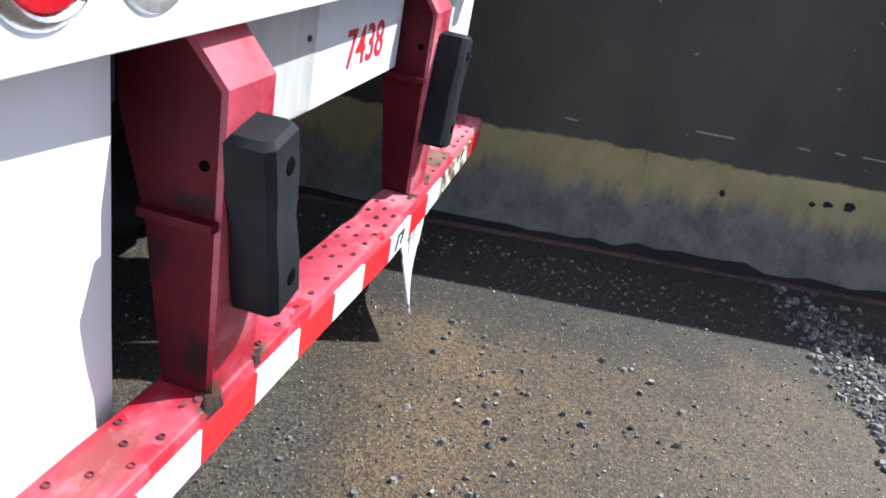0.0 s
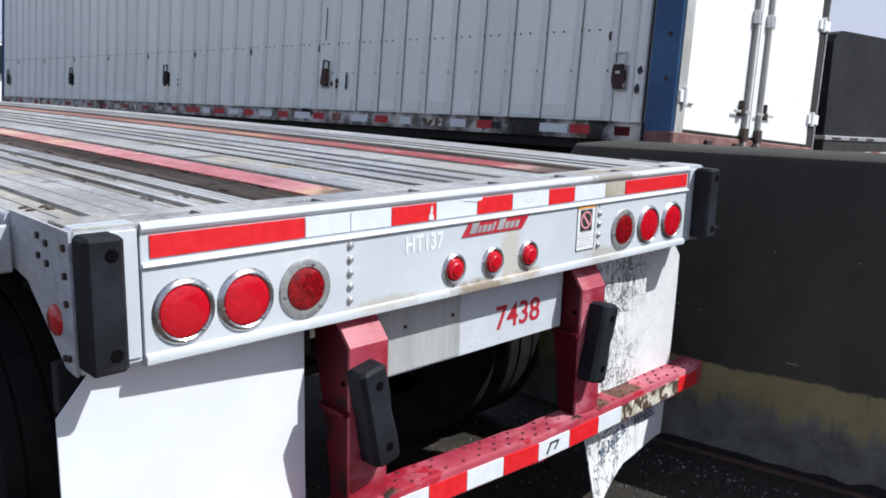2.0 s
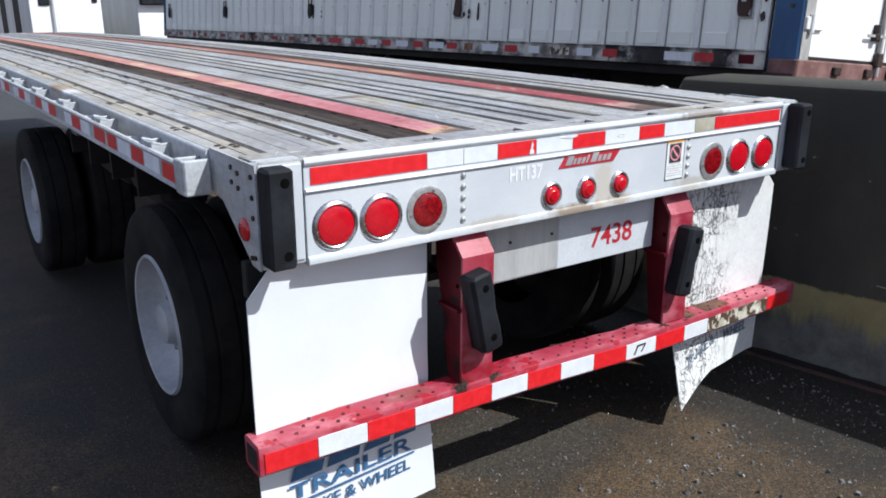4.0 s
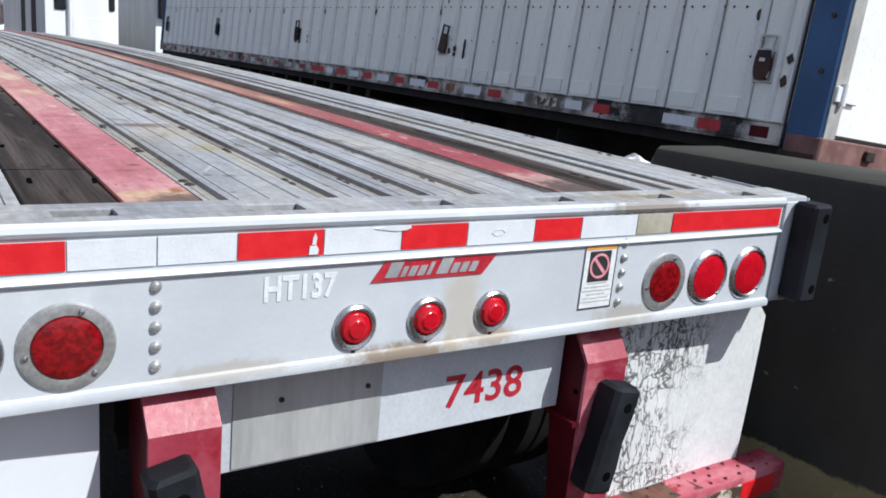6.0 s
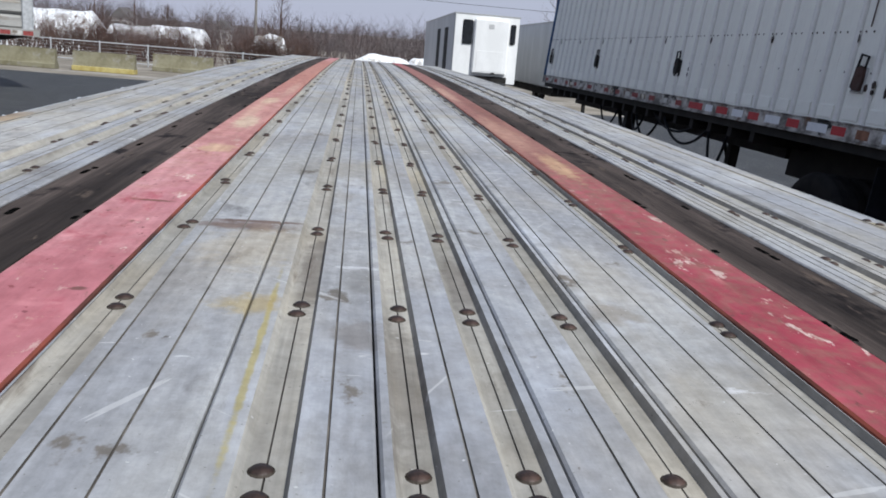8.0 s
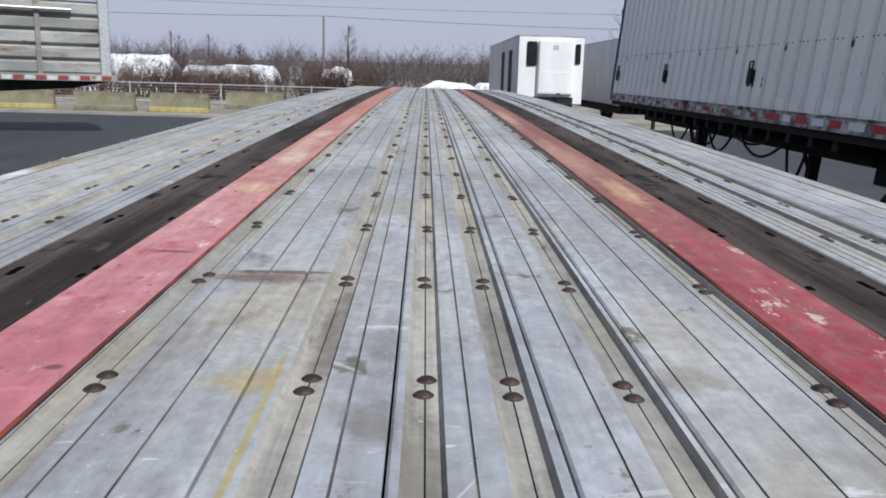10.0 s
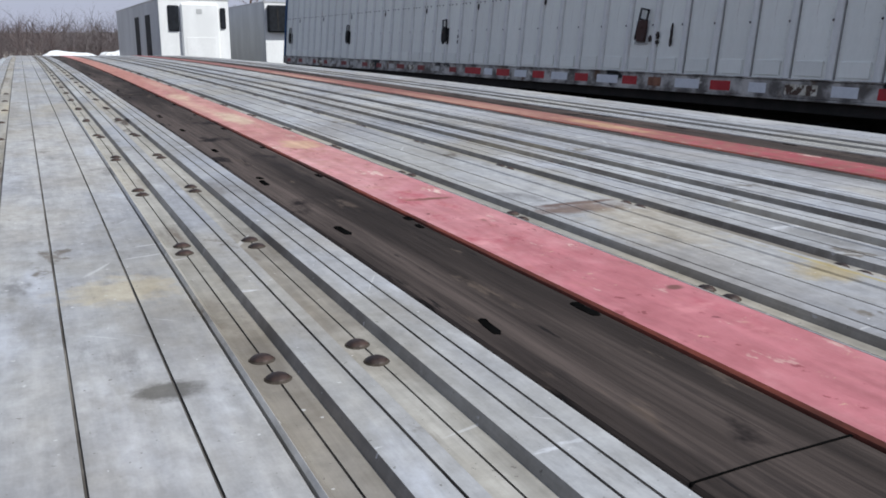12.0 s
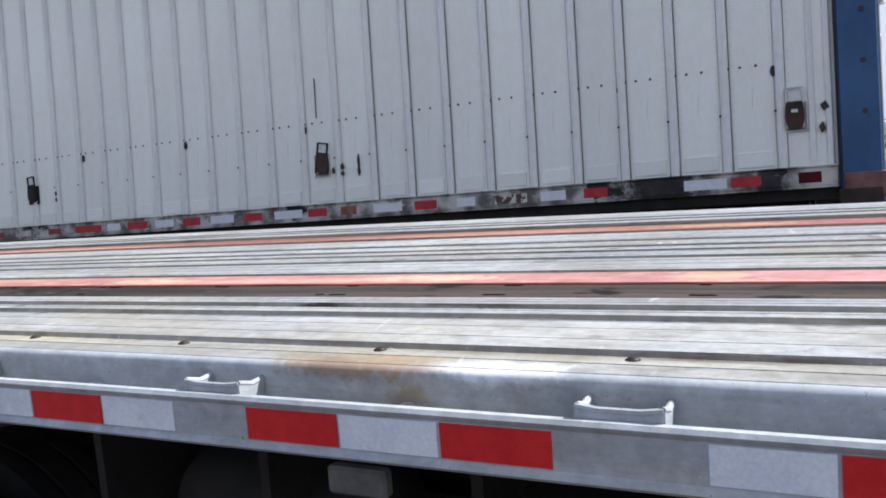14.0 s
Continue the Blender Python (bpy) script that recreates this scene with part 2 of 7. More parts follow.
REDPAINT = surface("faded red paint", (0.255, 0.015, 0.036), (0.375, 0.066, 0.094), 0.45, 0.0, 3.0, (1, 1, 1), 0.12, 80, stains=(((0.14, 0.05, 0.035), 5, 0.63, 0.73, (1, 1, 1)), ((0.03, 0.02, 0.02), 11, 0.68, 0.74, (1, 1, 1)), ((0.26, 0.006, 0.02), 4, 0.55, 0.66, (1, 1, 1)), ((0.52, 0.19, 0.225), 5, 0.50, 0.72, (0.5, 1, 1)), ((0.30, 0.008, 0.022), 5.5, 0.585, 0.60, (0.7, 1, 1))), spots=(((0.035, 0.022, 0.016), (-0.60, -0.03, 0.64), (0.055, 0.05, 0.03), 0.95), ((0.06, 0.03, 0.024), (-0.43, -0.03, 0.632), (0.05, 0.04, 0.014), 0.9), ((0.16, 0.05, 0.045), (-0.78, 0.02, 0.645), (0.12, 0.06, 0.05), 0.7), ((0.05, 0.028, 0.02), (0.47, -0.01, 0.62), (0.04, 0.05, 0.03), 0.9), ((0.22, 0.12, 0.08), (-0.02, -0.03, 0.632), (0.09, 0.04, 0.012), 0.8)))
# red deepened to carry the shade on the post webs; the blots are dirt
REDSIDE = surface("shade-toned dirty red paint", (0.045, 0.0025, 0.006), (0.090, 0.005, 0.011), 0.6, 0.0, 3.0, (1, 1, 1), 0.15, 60, spec=0.15, stains=(((0.06, 0.02, 0.018), 4, 0.56, 0.74, (1, 1, 1)), ((0.02, 0.015, 0.015), 9, 0.66, 0.76, (1, 1, 1))), spots=(((0.010, 0.006, 0.006), (-0.594, -0.005, 0.690), (0.05, 0.045, 0.055), 0.9), ((0.012, 0.006, 0.007), (-0.594, 0.015, 0.940), (0.05, 0.05, 0.022), 0.8), ((0.014, 0.007, 0.008), (-0.594, 0.075, 0.84), (0.05, 0.030, 0.05), 0.8)))
REDWOOD = surface("peeling red paint on wood", (0.43, 0.185, 0.20), (0.55, 0.31, 0.31), 0.75, 0.0, 3.0, (1, 0.3, 1), 0.25, 60, stains=(((0.43, 0.18, 0.20), 0.9, 0.45, 0.62, (1, 1, 1)), ((0.34, 0.10, 0.12), 2.0, 0.55, 0.75, (1, 0.5, 1)),
    ((0.50, 0.33, 0.26), 8.0, 0.66, 0.70, (1, 0.7, 1)), ((0.58, 0.44, 0.39), 19, 0.625, 0.65, (1, 0.45, 1)), ((0.27, 0.09, 0.07), 9, 0.62, 0.70, (1, 0.3, 1)), ((0.35, 0.09, 0.11), 12, 0.58, 0.72, (1, 0.6, 1)), ((0.16, 0.05, 0.05), 45, 0.635, 0.665, (1, 0.6, 1)), ((0.20, 0.09, 0.08), 17, 0.66, 0.70, (1, 0.5, 1)), ((0.52, 0.24, 0.25), 18, 0.58, 0.68, (0.5, 1, 1)), ((0.06, 0.03, 0.03), 30, 0.68, 0.71, (1, 0.6, 1))), spots=(((0.34, 0.085, 0.11), (-0.52, 0.72, 1.5), (0.16, 0.62, 9), 0.5), ((0.36, 0.165, 0.115), (-0.53, 7.8, 1.5), (2.5, 6.6, 9), 0.8), ((0.40, 0.205, 0.175), (-0.53, 3.1, 1.5), (2.5, 1.75, 9), 0.6), ((0.52, 0.36, 0.27), (-0.55, 3.3, 1.5), (0.04, 0.7, 9), 0.5), ((0.50, 0.35, 0.27), (-0.50, 4.8, 1.5), (0.04, 0.8, 9), 0.5), ((0.50, 0.34, 0.22), (-0.52, 2.2, 1.5), (0.07, 0.12, 9), 0.8), ((0.52, 0.37, 0.22), (-0.52, 0.20, 1.5), (0.13, 0.085, 9), 0.8), ((0.13, 0.085, 0.07), (-0.48, 0.165, 1.5), (0.12, 0.075, 9), 0.95), ((0.30, 0.13, 0.04), (-0.475, 0.25, 1.5), (0.022, 0.035, 9), 0.9), ((0.55, 0.45, 0.33), (-0.52, 2.9, 1.5), (0.06, 0.3, 1), 0.8), ((0.55, 0.42, 0.30), (-0.54, 3.9, 1.5), (0.06, 0.25, 1), 0.8), ((0.11, 0.05, 0.04), (-0.493, 0.544, 1.5), (0.020, 0.018, 9), 0.9), ((0.15, 0.06, 0.04), (-0.514, 1.425, 1.5), (0.055, 0.014, 9), 0.9), ((0.12, 0.05, 0.04), (-0.480, 0.844, 1.5), (0.016, 0.012, 9), 0.9), ((0.24, 0.09, 0.06), (-0.524, 0.473, 1.5), (0.035, 0.018, 9), 0.8)))
REDWOOD2 = surface("faded red paint on wood", (0.27, 0.030, 0.052), (0.37, 0.085, 0.105), 0.65, 0.0, 2.5, (1, 0.3, 1), 0.2, 60, stains=(((0.46, 0.17, 0.17), 6, 0.60, 0.70, (1, 0.5, 1)), ((0.58, 0.44, 0.40), 15, 0.61, 0.635, (1, 0.35, 1)), ((0.54, 0.34, 0.30), 34, 0.64, 0.67, (1, 0.4, 1)), ((0.20, 0.07, 0.045), 7, 0.60, 0.68, (1, 0.3, 1)), ((0.12, 0.04, 0.035), 18, 0.64, 0.68, (1, 0.6, 1)), ((0.26, 0.015, 0.025), 4, 0.58, 0.70, (1, 0.3, 1)), ((0.60, 0.50, 0.44), 12, 0.70, 0.73, (1, 0.4, 1))), spots=(((0.235, 0.118, 0.090), (0.53, 7.0, 1.5), (2.5, 8.2, 9), 0.85), ((0.245, 0.115, 0.088), (0.53, 3.0, 1.5), (2.5, 1.55, 9), 0.8), ((0.42, 0.25, 0.18), (0.51, 3.2, 1.5), (0.08, 0.9, 9), 0.6), ((0.18, 0.07, 0.045), (0.56, 4.3, 1.5), (0.05, 1.4, 9), 0.6), ((0.52, 0.34, 0.25), (0.50, 5.6, 1.5), (0.05, 1.2, 9), 0.6), ((0.52, 0.36, 0.20), (0.53, 2.3, 1.5), (0.05, 0.35, 9), 0.6), ((0.58, 0.42, 0.36), (0.54, 0.24, 1.5), (0.22, 0.24, 9), 0.7), ((0.075, 0.052, 0.043), (0.55, 0.17, 1.5), (0.20, 0.22, 9), 0.95)))


def worn_paint(m):
    """Thin scuffed paint: mottle, rubbed streaks along the board and grime in the grain."""
    n, l = m.node_tree.nodes, m.node_tree.links
    p = n["Principled BSDF"]
    src = n["Texture Coordinate"].outputs["Object"]
    col = p.inputs["Base Color"].links[0].from_socket
    col = blend(n, l, 0.5, col, blend(n, l, ramp(n, l, noise_tex(n, l, src, 16.0, 8, 0.72, (1, 0.6, 1)), 0.32, 0.66), (0.66, 0.52, 0.52), (1.16, 1.22, 1.22)), "MULTIPLY")
    col = blend(n, l, 0.4, col, blend(n, l, ramp(n, l, noise_tex(n, l, src, 40.0, 6, 0.6, (1, 0.08, 1)), 0.32, 0.66), (0.70, 0.62, 0.60), (1.18, 1.16, 1.14)), "MULTIPLY")
    col = blend(n, l, times(n, l, ramp(n, l, noise_tex(n, l, src, 22.0, 6, 0.75, (1, 0.35, 1), (3, 1, 0)), 0.62, 0.68), 0.7), col, (0.17, 0.075, 0.06))
    col = blend(n, l, times(n, l, ramp(n, l, noise_tex(n, l, src, 26.0, 6, 0.75, (0.6, 0.8, 1), (6, 4, 0)), 0.64, 0.68), 0.6), col, (0.50, 0.34, 0.24))
    l.new(col, p.inputs["Base Color"])


worn_paint(REDWOOD)
worn_paint(REDWOOD2)
WOOD = surface("weathered dark timber", (0.028, 0.0225, 0.0205), (0.080, 0.064, 0.058), 0.92, 0.0, 10, (1, 0.06, 1), 0.8, 55, spec=0.12, stains=(((0.095, 0.075, 0.062), 3.2, 0.60, 0.74, (1, 0.4, 1)), ((0.014, 0.011, 0.011), 6.0, 0.56, 0.64, (1, 0.6, 1)), ((0.085, 0.066, 0.055), 24.0, 0.60, 0.68, (1, 0.25, 1)), ((0.012, 0.010, 0.010), 40.0, 0.62, 0.68, (1, 0.12, 1)), ((0.024, 0.02, 0.02), 8, 0.58, 0.72, (1, 0.15, 1)), ((0.11, 0.092, 0.08), 7, 0.64, 0.76, (1, 0.06, 1))))


def grained(m):
    """Fine checks and streaks that run along the board."""
    n, l = m.node_tree.nodes, m.node_tree.links
    p = n["Principled BSDF"]
    src = n["Texture Coordinate"].outputs["Object"]
    col = p.inputs["Base Color"].links[0].from_socket
    fine = noise_tex(n, l, src, 130.0, 5, 0.65, (1, 0.022, 1))
    col = blend(n, l, 0.5, col, blend(n, l, ramp(n, l, fine, 0.30, 0.70), (0.42, 0.41, 0.40), (1.50, 1.46, 1.42)), "MULTIPLY")
    col = blend(n, l, times(n, l, ramp(n, l, noise_tex(n, l, src, 60.0, 4, 0.6, (1, 0.03, 1), (4, 0, 2)), 0.62, 0.66), 0.45), col, (0.010, 0.008, 0.008))
    l.new(col, p.inputs["Base Color"])
    bumped(n, l, p, fine, 0.5, 0.004)


grained(WOOD)
BOLT = surface("rusty bolt", (0.016, 0.010, 0.008), (0.050, 0.028, 0.021), 0.5, 0.0, 60, (1, 1, 1), 0.2, 200, vary=0.5, spec=0.4)
REDTAPE = surface("red reflective tape", (0.58, 0.006, 0.012), (0.66, 0.014, 0.020), 0.45, 0.0, 30, (1, 1, 1), 0.03, 220, coat=0.05, stains=(((0.22, 0.02, 0.02), 9, 0.74, 0.82, (1, 1, 1)),))
WHITETAPE = surface("white reflective tape", (0.63, 0.655, 0.69), (0.69, 0.715, 0.745), 0.42, 0.0, 20, (1, 1, 1), 0.03, 220, coat=0.1, stains=(((0.55, 0.53, 0.48), 7, 0.68, 0.84, (1, 1, 1)), ((0.30, 0.27, 0.23), 22, 0.74, 0.80, (1, 1, 1))))
# white rail tape; the blue cast of shade is in its base colour
SHADETAPE = surface("weathered white tape with shade blue", (0.70, 0.74, 0.83), (0.79, 0.83, 0.90), 0.5, 0.0, 12, (1, 1, 1), 0.05, 160, stains=(((0.56, 0.59, 0.64), 9, 0.60, 0.72, (1, 1, 1)), ((0.84, 0.86, 0.90), 20, 0.60, 0.66, (1, 1, 1)), ((0.16, 0.14, 0.12), 24, 0.68, 0.71, (1, 1, 1)), ((0.30, 0.24, 0.18), 5, 0.70, 0.78, (1, 1, 1))))
DIRTYTAPE = surface("grimy tape", (0.42, 0.39, 0.30), (0.66, 0.63, 0.55), 0.6, 0.0, 14, (1, 1, 1), 0.08, 120, stains=(((0.07, 0.040, 0.025), 15, 0.49, 0.52, (1, 1, 0.8)), ((0.66, 0.64, 0.6), 11, 0.58, 0.68, (1, 1, 1))))
GRIMETAPE = surface("olive grimed tape", (0.30, 0.275, 0.20), (0.42, 0.395, 0.32), 0.7, 0.0, 9, (1, 1, 1), 0.08, 120, stains=(((0.56, 0.55, 0.50), 8, 0.60, 0.74, (1, 1, 1)), ((0.16, 0.12, 0.08), 26, 0.66, 0.72, (1, 1, 1))))
LENS = surface("red lamp lens", (0.43, 0.003, 0.012), (0.50, 0.005, 0.016), 0.16, 0.0, 45, (1, 1, 1), 0.10, 70, coat=0.35)
DARKLENS = surface("dark red lamp lens", (0.12, 0.002, 0.004), (0.26, 0.004, 0.008), 0.14, 0.0, 70, (1, 1, 1), 0.4, 120, coat=0.35)
CHROME = surface("chrome", (0.40, 0.40, 0.41), (0.52, 0.52, 0.53), 0.27, 0.95, 20, (1, 1, 1), 0.03, 90)
STEEL = surface("dull steel", (0.42, 0.42, 0.42), (0.55, 0.55, 0.54), 0.4, 0.7, 30, (1, 1, 1), 0.1, 120)
RUBBER = surface("black rubber", (0.0095, 0.0105, 0.013), (0.019, 0.0215, 0.027), 0.6, 0.0, 7, (1, 1, 1), 0.15, 90, spec=0.14, stains=(((0.03, 0.032, 0.036), 5, 0.64, 0.82, (1, 1, 1)),))
GRIME = surface("bolt grime", (0.022, 0.018, 0.015), (0.065, 0.054, 0.045), 0.95, 0.0, 40, bump=0.1, spec=0.1)
TYRE = surface("tyre rubber", (0.010, 0.010, 0.011), (0.022, 0.021, 0.020), 0.85, 0.0, 5, (1, 1, 1), 0.3, 70, stains=(((0.034, 0.032, 0.030), 4, 0.6, 0.8, (1, 1, 1)),), spec=0.12)
BLACK = surface("grimy black steel", (0.008, 0.0075, 0.007), (0.018, 0.016, 0.015), 0.85, 0.0, 5, (1, 1, 1), 0.3, 60)
# near-black for flat sheets that stand for the shade inside openings
HOLE = surface("recess shade black", (0.003, 0.003, 0.003), (0.005, 0.005, 0.005), 1.0, 0.0, 9, bump=0, spec=0.0)
FLAP = surface("white mud flap", (0.66, 0.68, 0.71), (0.71, 0.73, 0.76), 0.42, 0.0, 2.0, (1, 1, 1), 0.05, 60, stains=(((0.60, 0.62, 0.65), 2.0, 0.58, 0.82, (1, 1, 1)), ((0.45, 0.46, 0.47), 26, 0.74, 0.79, (1, 1, 2.5)), ((0.50, 0.48, 0.43), 3.0, 0.68, 0.80, (2, 1, 0.3))), speck=0.03)
SCUFFED = surface("scuffed white mud flap", (0.66, 0.67, 0.67), (0.76, 0.77, 0.77), 0.5, 0.0, 2.0, (1, 1, 1), 0.15, 60, stains=(((0.30, 0.30, 0.29), 14, 0.66, 0.74, (2.2, 1, 0.6)), ((0.50, 0.51, 0.51), 3.0, 0.52, 0.70, (2, 1, 0.6)), ((0.2, 0.19, 0.17), 2.2, 0.66, 0.82, (1, 1, 1))))


def scribbled(m):
    """Wandering thin rub marks, thickest on the inner half."""
    n, l = m.node_tree.nodes, m.node_tree.links
    p = n["Principled BSDF"]
    src = n["Texture Coordinate"].outputs["Object"]
    col = p.inputs["Base Color"].links[0].from_socket
    sep = n.new("ShaderNodeSeparateXYZ")
    l.new(src, sep.inputs[0])
    inner = ramp(n, l, sep.outputs["X"], 1.16, 0.98)
    patch = ramp(n, l, noise_tex(n, l, src, 3.0, 3, 0.5, (1, 1, 0.8), (2, 0, 1)), 0.34, 0.50)
    for scale, stretch, shift in ((7.0, (1.7, 1, 0.6), (0, 0, 0)), (10.0, (1.9, 1, 0.4), (4, 1, 2)), (6.0, (0.7, 1, 1.3), (9, 3, 5)), (14.0, (1.8, 1, 0.45), (7, 2, 1))):
        d = n.new("ShaderNodeMath")
        d.operation = "SUBTRACT"
        l.new(noise_tex(n, l, src, scale, 4, 0.55, stretch, shift), d.inputs[0])
        d.inputs[1].default_value = 0.5
        a = n.new("ShaderNodeMath")
        a.operation = "ABSOLUTE"
        l.new(d.outputs[0], a.inputs[0])
        col = blend(n, l, times(n, l, times(n, l, ramp(n, l, a.outputs[0], 0.013, 0.004), times(n, l, inner, patch)), 0.9), col, (0.075, 0.075, 0.075))
    l.new(col, p.inputs["Base Color"])


scribbled(SCUFFED)
BLUEINK = surface("blue print", (0.03, 0.10, 0.22), (0.05, 0.14, 0.28), 0.5, 0.0, 20, stains=(((0.6, 0.62, 0.63), 30, 0.70, 0.76, (1, 1, 1)),))
FADEDINK = surface("faded blue print", (0.10, 0.14, 0.20), (0.18, 0.22, 0.28), 0.6, 0.0, 20, stains=(((0.6, 0.62, 0.63), 22, 0.52, 0.60, (1, 1, 1)),))
WHITEINK = surface("white lettering", (0.67, 0.685, 0.70), (0.74, 0.75, 0.755), 0.5, 0.0, 40, stains=(((0.62, 0.64, 0.66), 30, 0.54, 0.62, (1, 1, 1)),))
REDINK = surface("red lettering", (0.36, 0.010, 0.025), (0.44, 0.025, 0.04), 0.45, 0.0, 40)
ORANGE = surface("orange label", (0.72, 0.28, 0.03), (0.78, 0.36, 0.05), 0.5, 0.0, 40)
PINK = surface("pink label ink", (0.62, 0.22, 0.26), (0.70, 0.32, 0.36), 0.5, 0.0, 40)
INK = surface("black label ink", (0.02, 0.02, 0.022), (0.035, 0.035, 0.035), 0.5, 0.0, 40)
GREYINK = surface("grey label ink", (0.42, 0.42, 0.42), (0.5, 0.5, 0.5), 0.5, 0.0, 40)
VAN = surface("grey van panel", (0.79, 0.80, 0.74), (0.86, 0.87, 0.81), 0.5, 0.0, 1.2, (1, 1, 0.3), 0.03, 40, speck=0.07, vary=0.10, stains=(((0.64, 0.63, 0.60), 2.0, 0.60, 0.80, (1, 1, 0.2)), ((0.88, 0.88, 0.85), 5, 0.64, 0.8, (1, 1, 0.15)), ((0.42, 0.38, 0.33), 9.0, 0.66, 0.74, (1, 1, 0.12)), ((0.20, 0.16, 0.13), 30, 0.70, 0.74, (1, 1, 0.4))))
VANRIB = surface("grey van rib", (0.68, 0.68, 0.66), (0.77, 0.77, 0.74), 0.5, 0.1, 2, (1, 1, 0.3), 0.08, 40, stains=(((0.30, 0.26, 0.22), 3.0, 0.68, 0.82, (1, 1, 0.3)),))
VANRAIL = surface("rusted bottom rail", (0.12, 0.11, 0.10), (0.55, 0.53, 0.50), 0.7, 0.2, 5, (1, 1, 1), 0.2, 60, stains=(((0.13, 0.075, 0.045), 3, 0.56, 0.7, (1, 1, 1)), ((0.012, 0.012, 0.012), 2.2, 0.60, 0.63, (1, 0.6, 1)), ((0.60, 0.58, 0.54), 4.0, 0.62, 0.66, (1, 0.6, 1))), spots=(((0.012, 0.012, 0.012), (3.98, 3.20, 1.52), (0.4, 0.46, 0.4), 0.95), ((0.012, 0.012, 0.012), (3.98, 2.42, 1.52), (0.4, 0.14, 0.4), 0.95), ((0.62, 0.58, 0.52), (3.98, 2.1, 1.52), (0.3, 0.16, 0.3), 0.8)))
BLUE = surface("worn blue paint", (0.014, 0.062, 0.16), (0.026, 0.092, 0.215), 0.5, 0.0, 3, (1, 1, 0.5), 0.12, 60, stains=(((0.10, 0.05, 0.03), 6, 0.64, 0.72, (1, 1, 0.6)), ((0.25, 0.24, 0.23), 12, 0.70, 0.76, (1, 1, 1))))
# near-black for the wall foot's painted gap shade, and for tar spots
KERB = surface("black of gap shade and tar", (0.006, 0.0055, 0.005), (0.014, 0.010, 0.009), 0.85, 0.0, 6, (1, 1, 1), 0.3, 50)
PALESCRAPE = surface("pale scraped concrete", (0.20, 0.20, 0.19), (0.30, 0.295, 0.28), 0.85, 0.0, 20)
RUSTPINK = surface("rusty pink paint", (0.12, 0.052, 0.046), (0.21, 0.11, 0.098), 0.8, 0.0, 5, (1, 1, 1), 0.3, 50, stains=(((0.05, 0.025, 0.02), 9, 0.58, 0.70, (1, 1, 1)), ((0.28, 0.19, 0.17), 7, 0.64, 0.74, (1, 1, 1))))
BROWNRUST = surface("bare brown rust", (0.075, 0.034, 0.022), (0.15, 0.072, 0.046), 0.85, 0.0, 14, (1, 1, 1), 0.3, 60, stains=(((0.26, 0.035, 0.05), 9, 0.60, 0.66, (1, 1, 1)), ((0.03, 0.016, 0.012), 24, 0.62, 0.68, (1, 1, 1))))
RUSTRED = surface("rusty red sill", (0.022, 0.014, 0.012), (0.06, 0.028, 0.022), 0.8, 0.0, 5, (1, 1, 1), 0.3, 50, stains=(((0.06, 0.035, 0.03), 6, 0.6, 0.7, (1, 1, 1)),))
WHITE = surface("white gelcoat", (0.74, 0.74, 0.73), (0.82, 0.82, 0.81), 0.3, 0.0, 1.5, (1, 1, 0.4), 0.03, 60, stains=(((0.62, 0.60, 0.56), 2.5, 0.68, 0.88, (1, 1, 0.3)),))
REEFERSIDE = surface("aluminium trailer side", (0.47, 0.48, 0.49), (0.56, 0.57, 0.58), 0.5, 0.1, 1.5, (1, 1, 0.3), 0.05, 40)
TARP = surface("black tarpaulin", (0.006, 0.0065, 0.008), (0.013, 0.0135, 0.016), 0.6, 0.0, 2, (1, 1, 1), 0.3, 14, spec=0.2)
SLATGREY = surface("weathered side boards", (0.20, 0.20, 0.19), (0.32, 0.315, 0.30), 0.6, 0.2, 1.6, (0.3, 1, 1), 0.1, 30, vary=0.25, stains=(((0.17, 0.13, 0.095), 2.6, 0.52, 0.70, (0.25, 1, 1)), ((0.08, 0.07, 0.06), 5.0, 0.60, 0.72, (0.3, 1, 1))))
BARRIER = surface("yellow painted concrete", (0.15, 0.135, 0.08), (0.21, 0.195, 0.13), 0.85, 0.0, 2, (1, 1, 1), 0.3, 40, stains=(((0.24, 0.23, 0.20), 2.0, 0.5, 0.7, (1, 1, 1)),))
YELLOW = surface("yellow kerb paint", (0.34, 0.27, 0.08), (0.44, 0.37, 0.15), 0.8, 0.0, 3, (1, 1, 1), 0.2, 40)
SNOW = surface("old snow", (0.72, 0.73, 0.75), (0.82, 0.83, 0.85), 0.8, 0.0, 3, (1, 1, 1), 0.4, 25, stains=(((0.36, 0.34, 0.31), 1.6, 0.50, 0.68, (1, 1, 1)), ((0.16, 0.14, 0.12), 5.0, 0.58, 0.66, (1, 1, 1))))
RIM = surface("dull painted rim", (0.34, 0.355, 0.385), (0.44, 0.455, 0.48), 0.55, 0.1, 6, (1, 1, 1), 0.1, 60, stains=(((0.20, 0.19, 0.18), 5, 0.58, 0.74, (1, 1, 1)),))
VANRED = surface("dulled red tape", (0.36, 0.012, 0.018), (0.44, 0.022, 0.028), 0.6, 0.0, 9, (1, 1, 1), 0.05, 120, stains=(((0.20, 0.03, 0.03), 6, 0.58, 0.7, (1, 1, 1)),))
OLDRED = surface("dull red tape", (0.17, 0.028, 0.026), (0.27, 0.05, 0.045), 0.7, 0.0, 9, (1, 1, 1), 0.05, 120, stains=(((0.10, 0.07, 0.05), 5, 0.55, 0.7, (1, 1, 1)),))
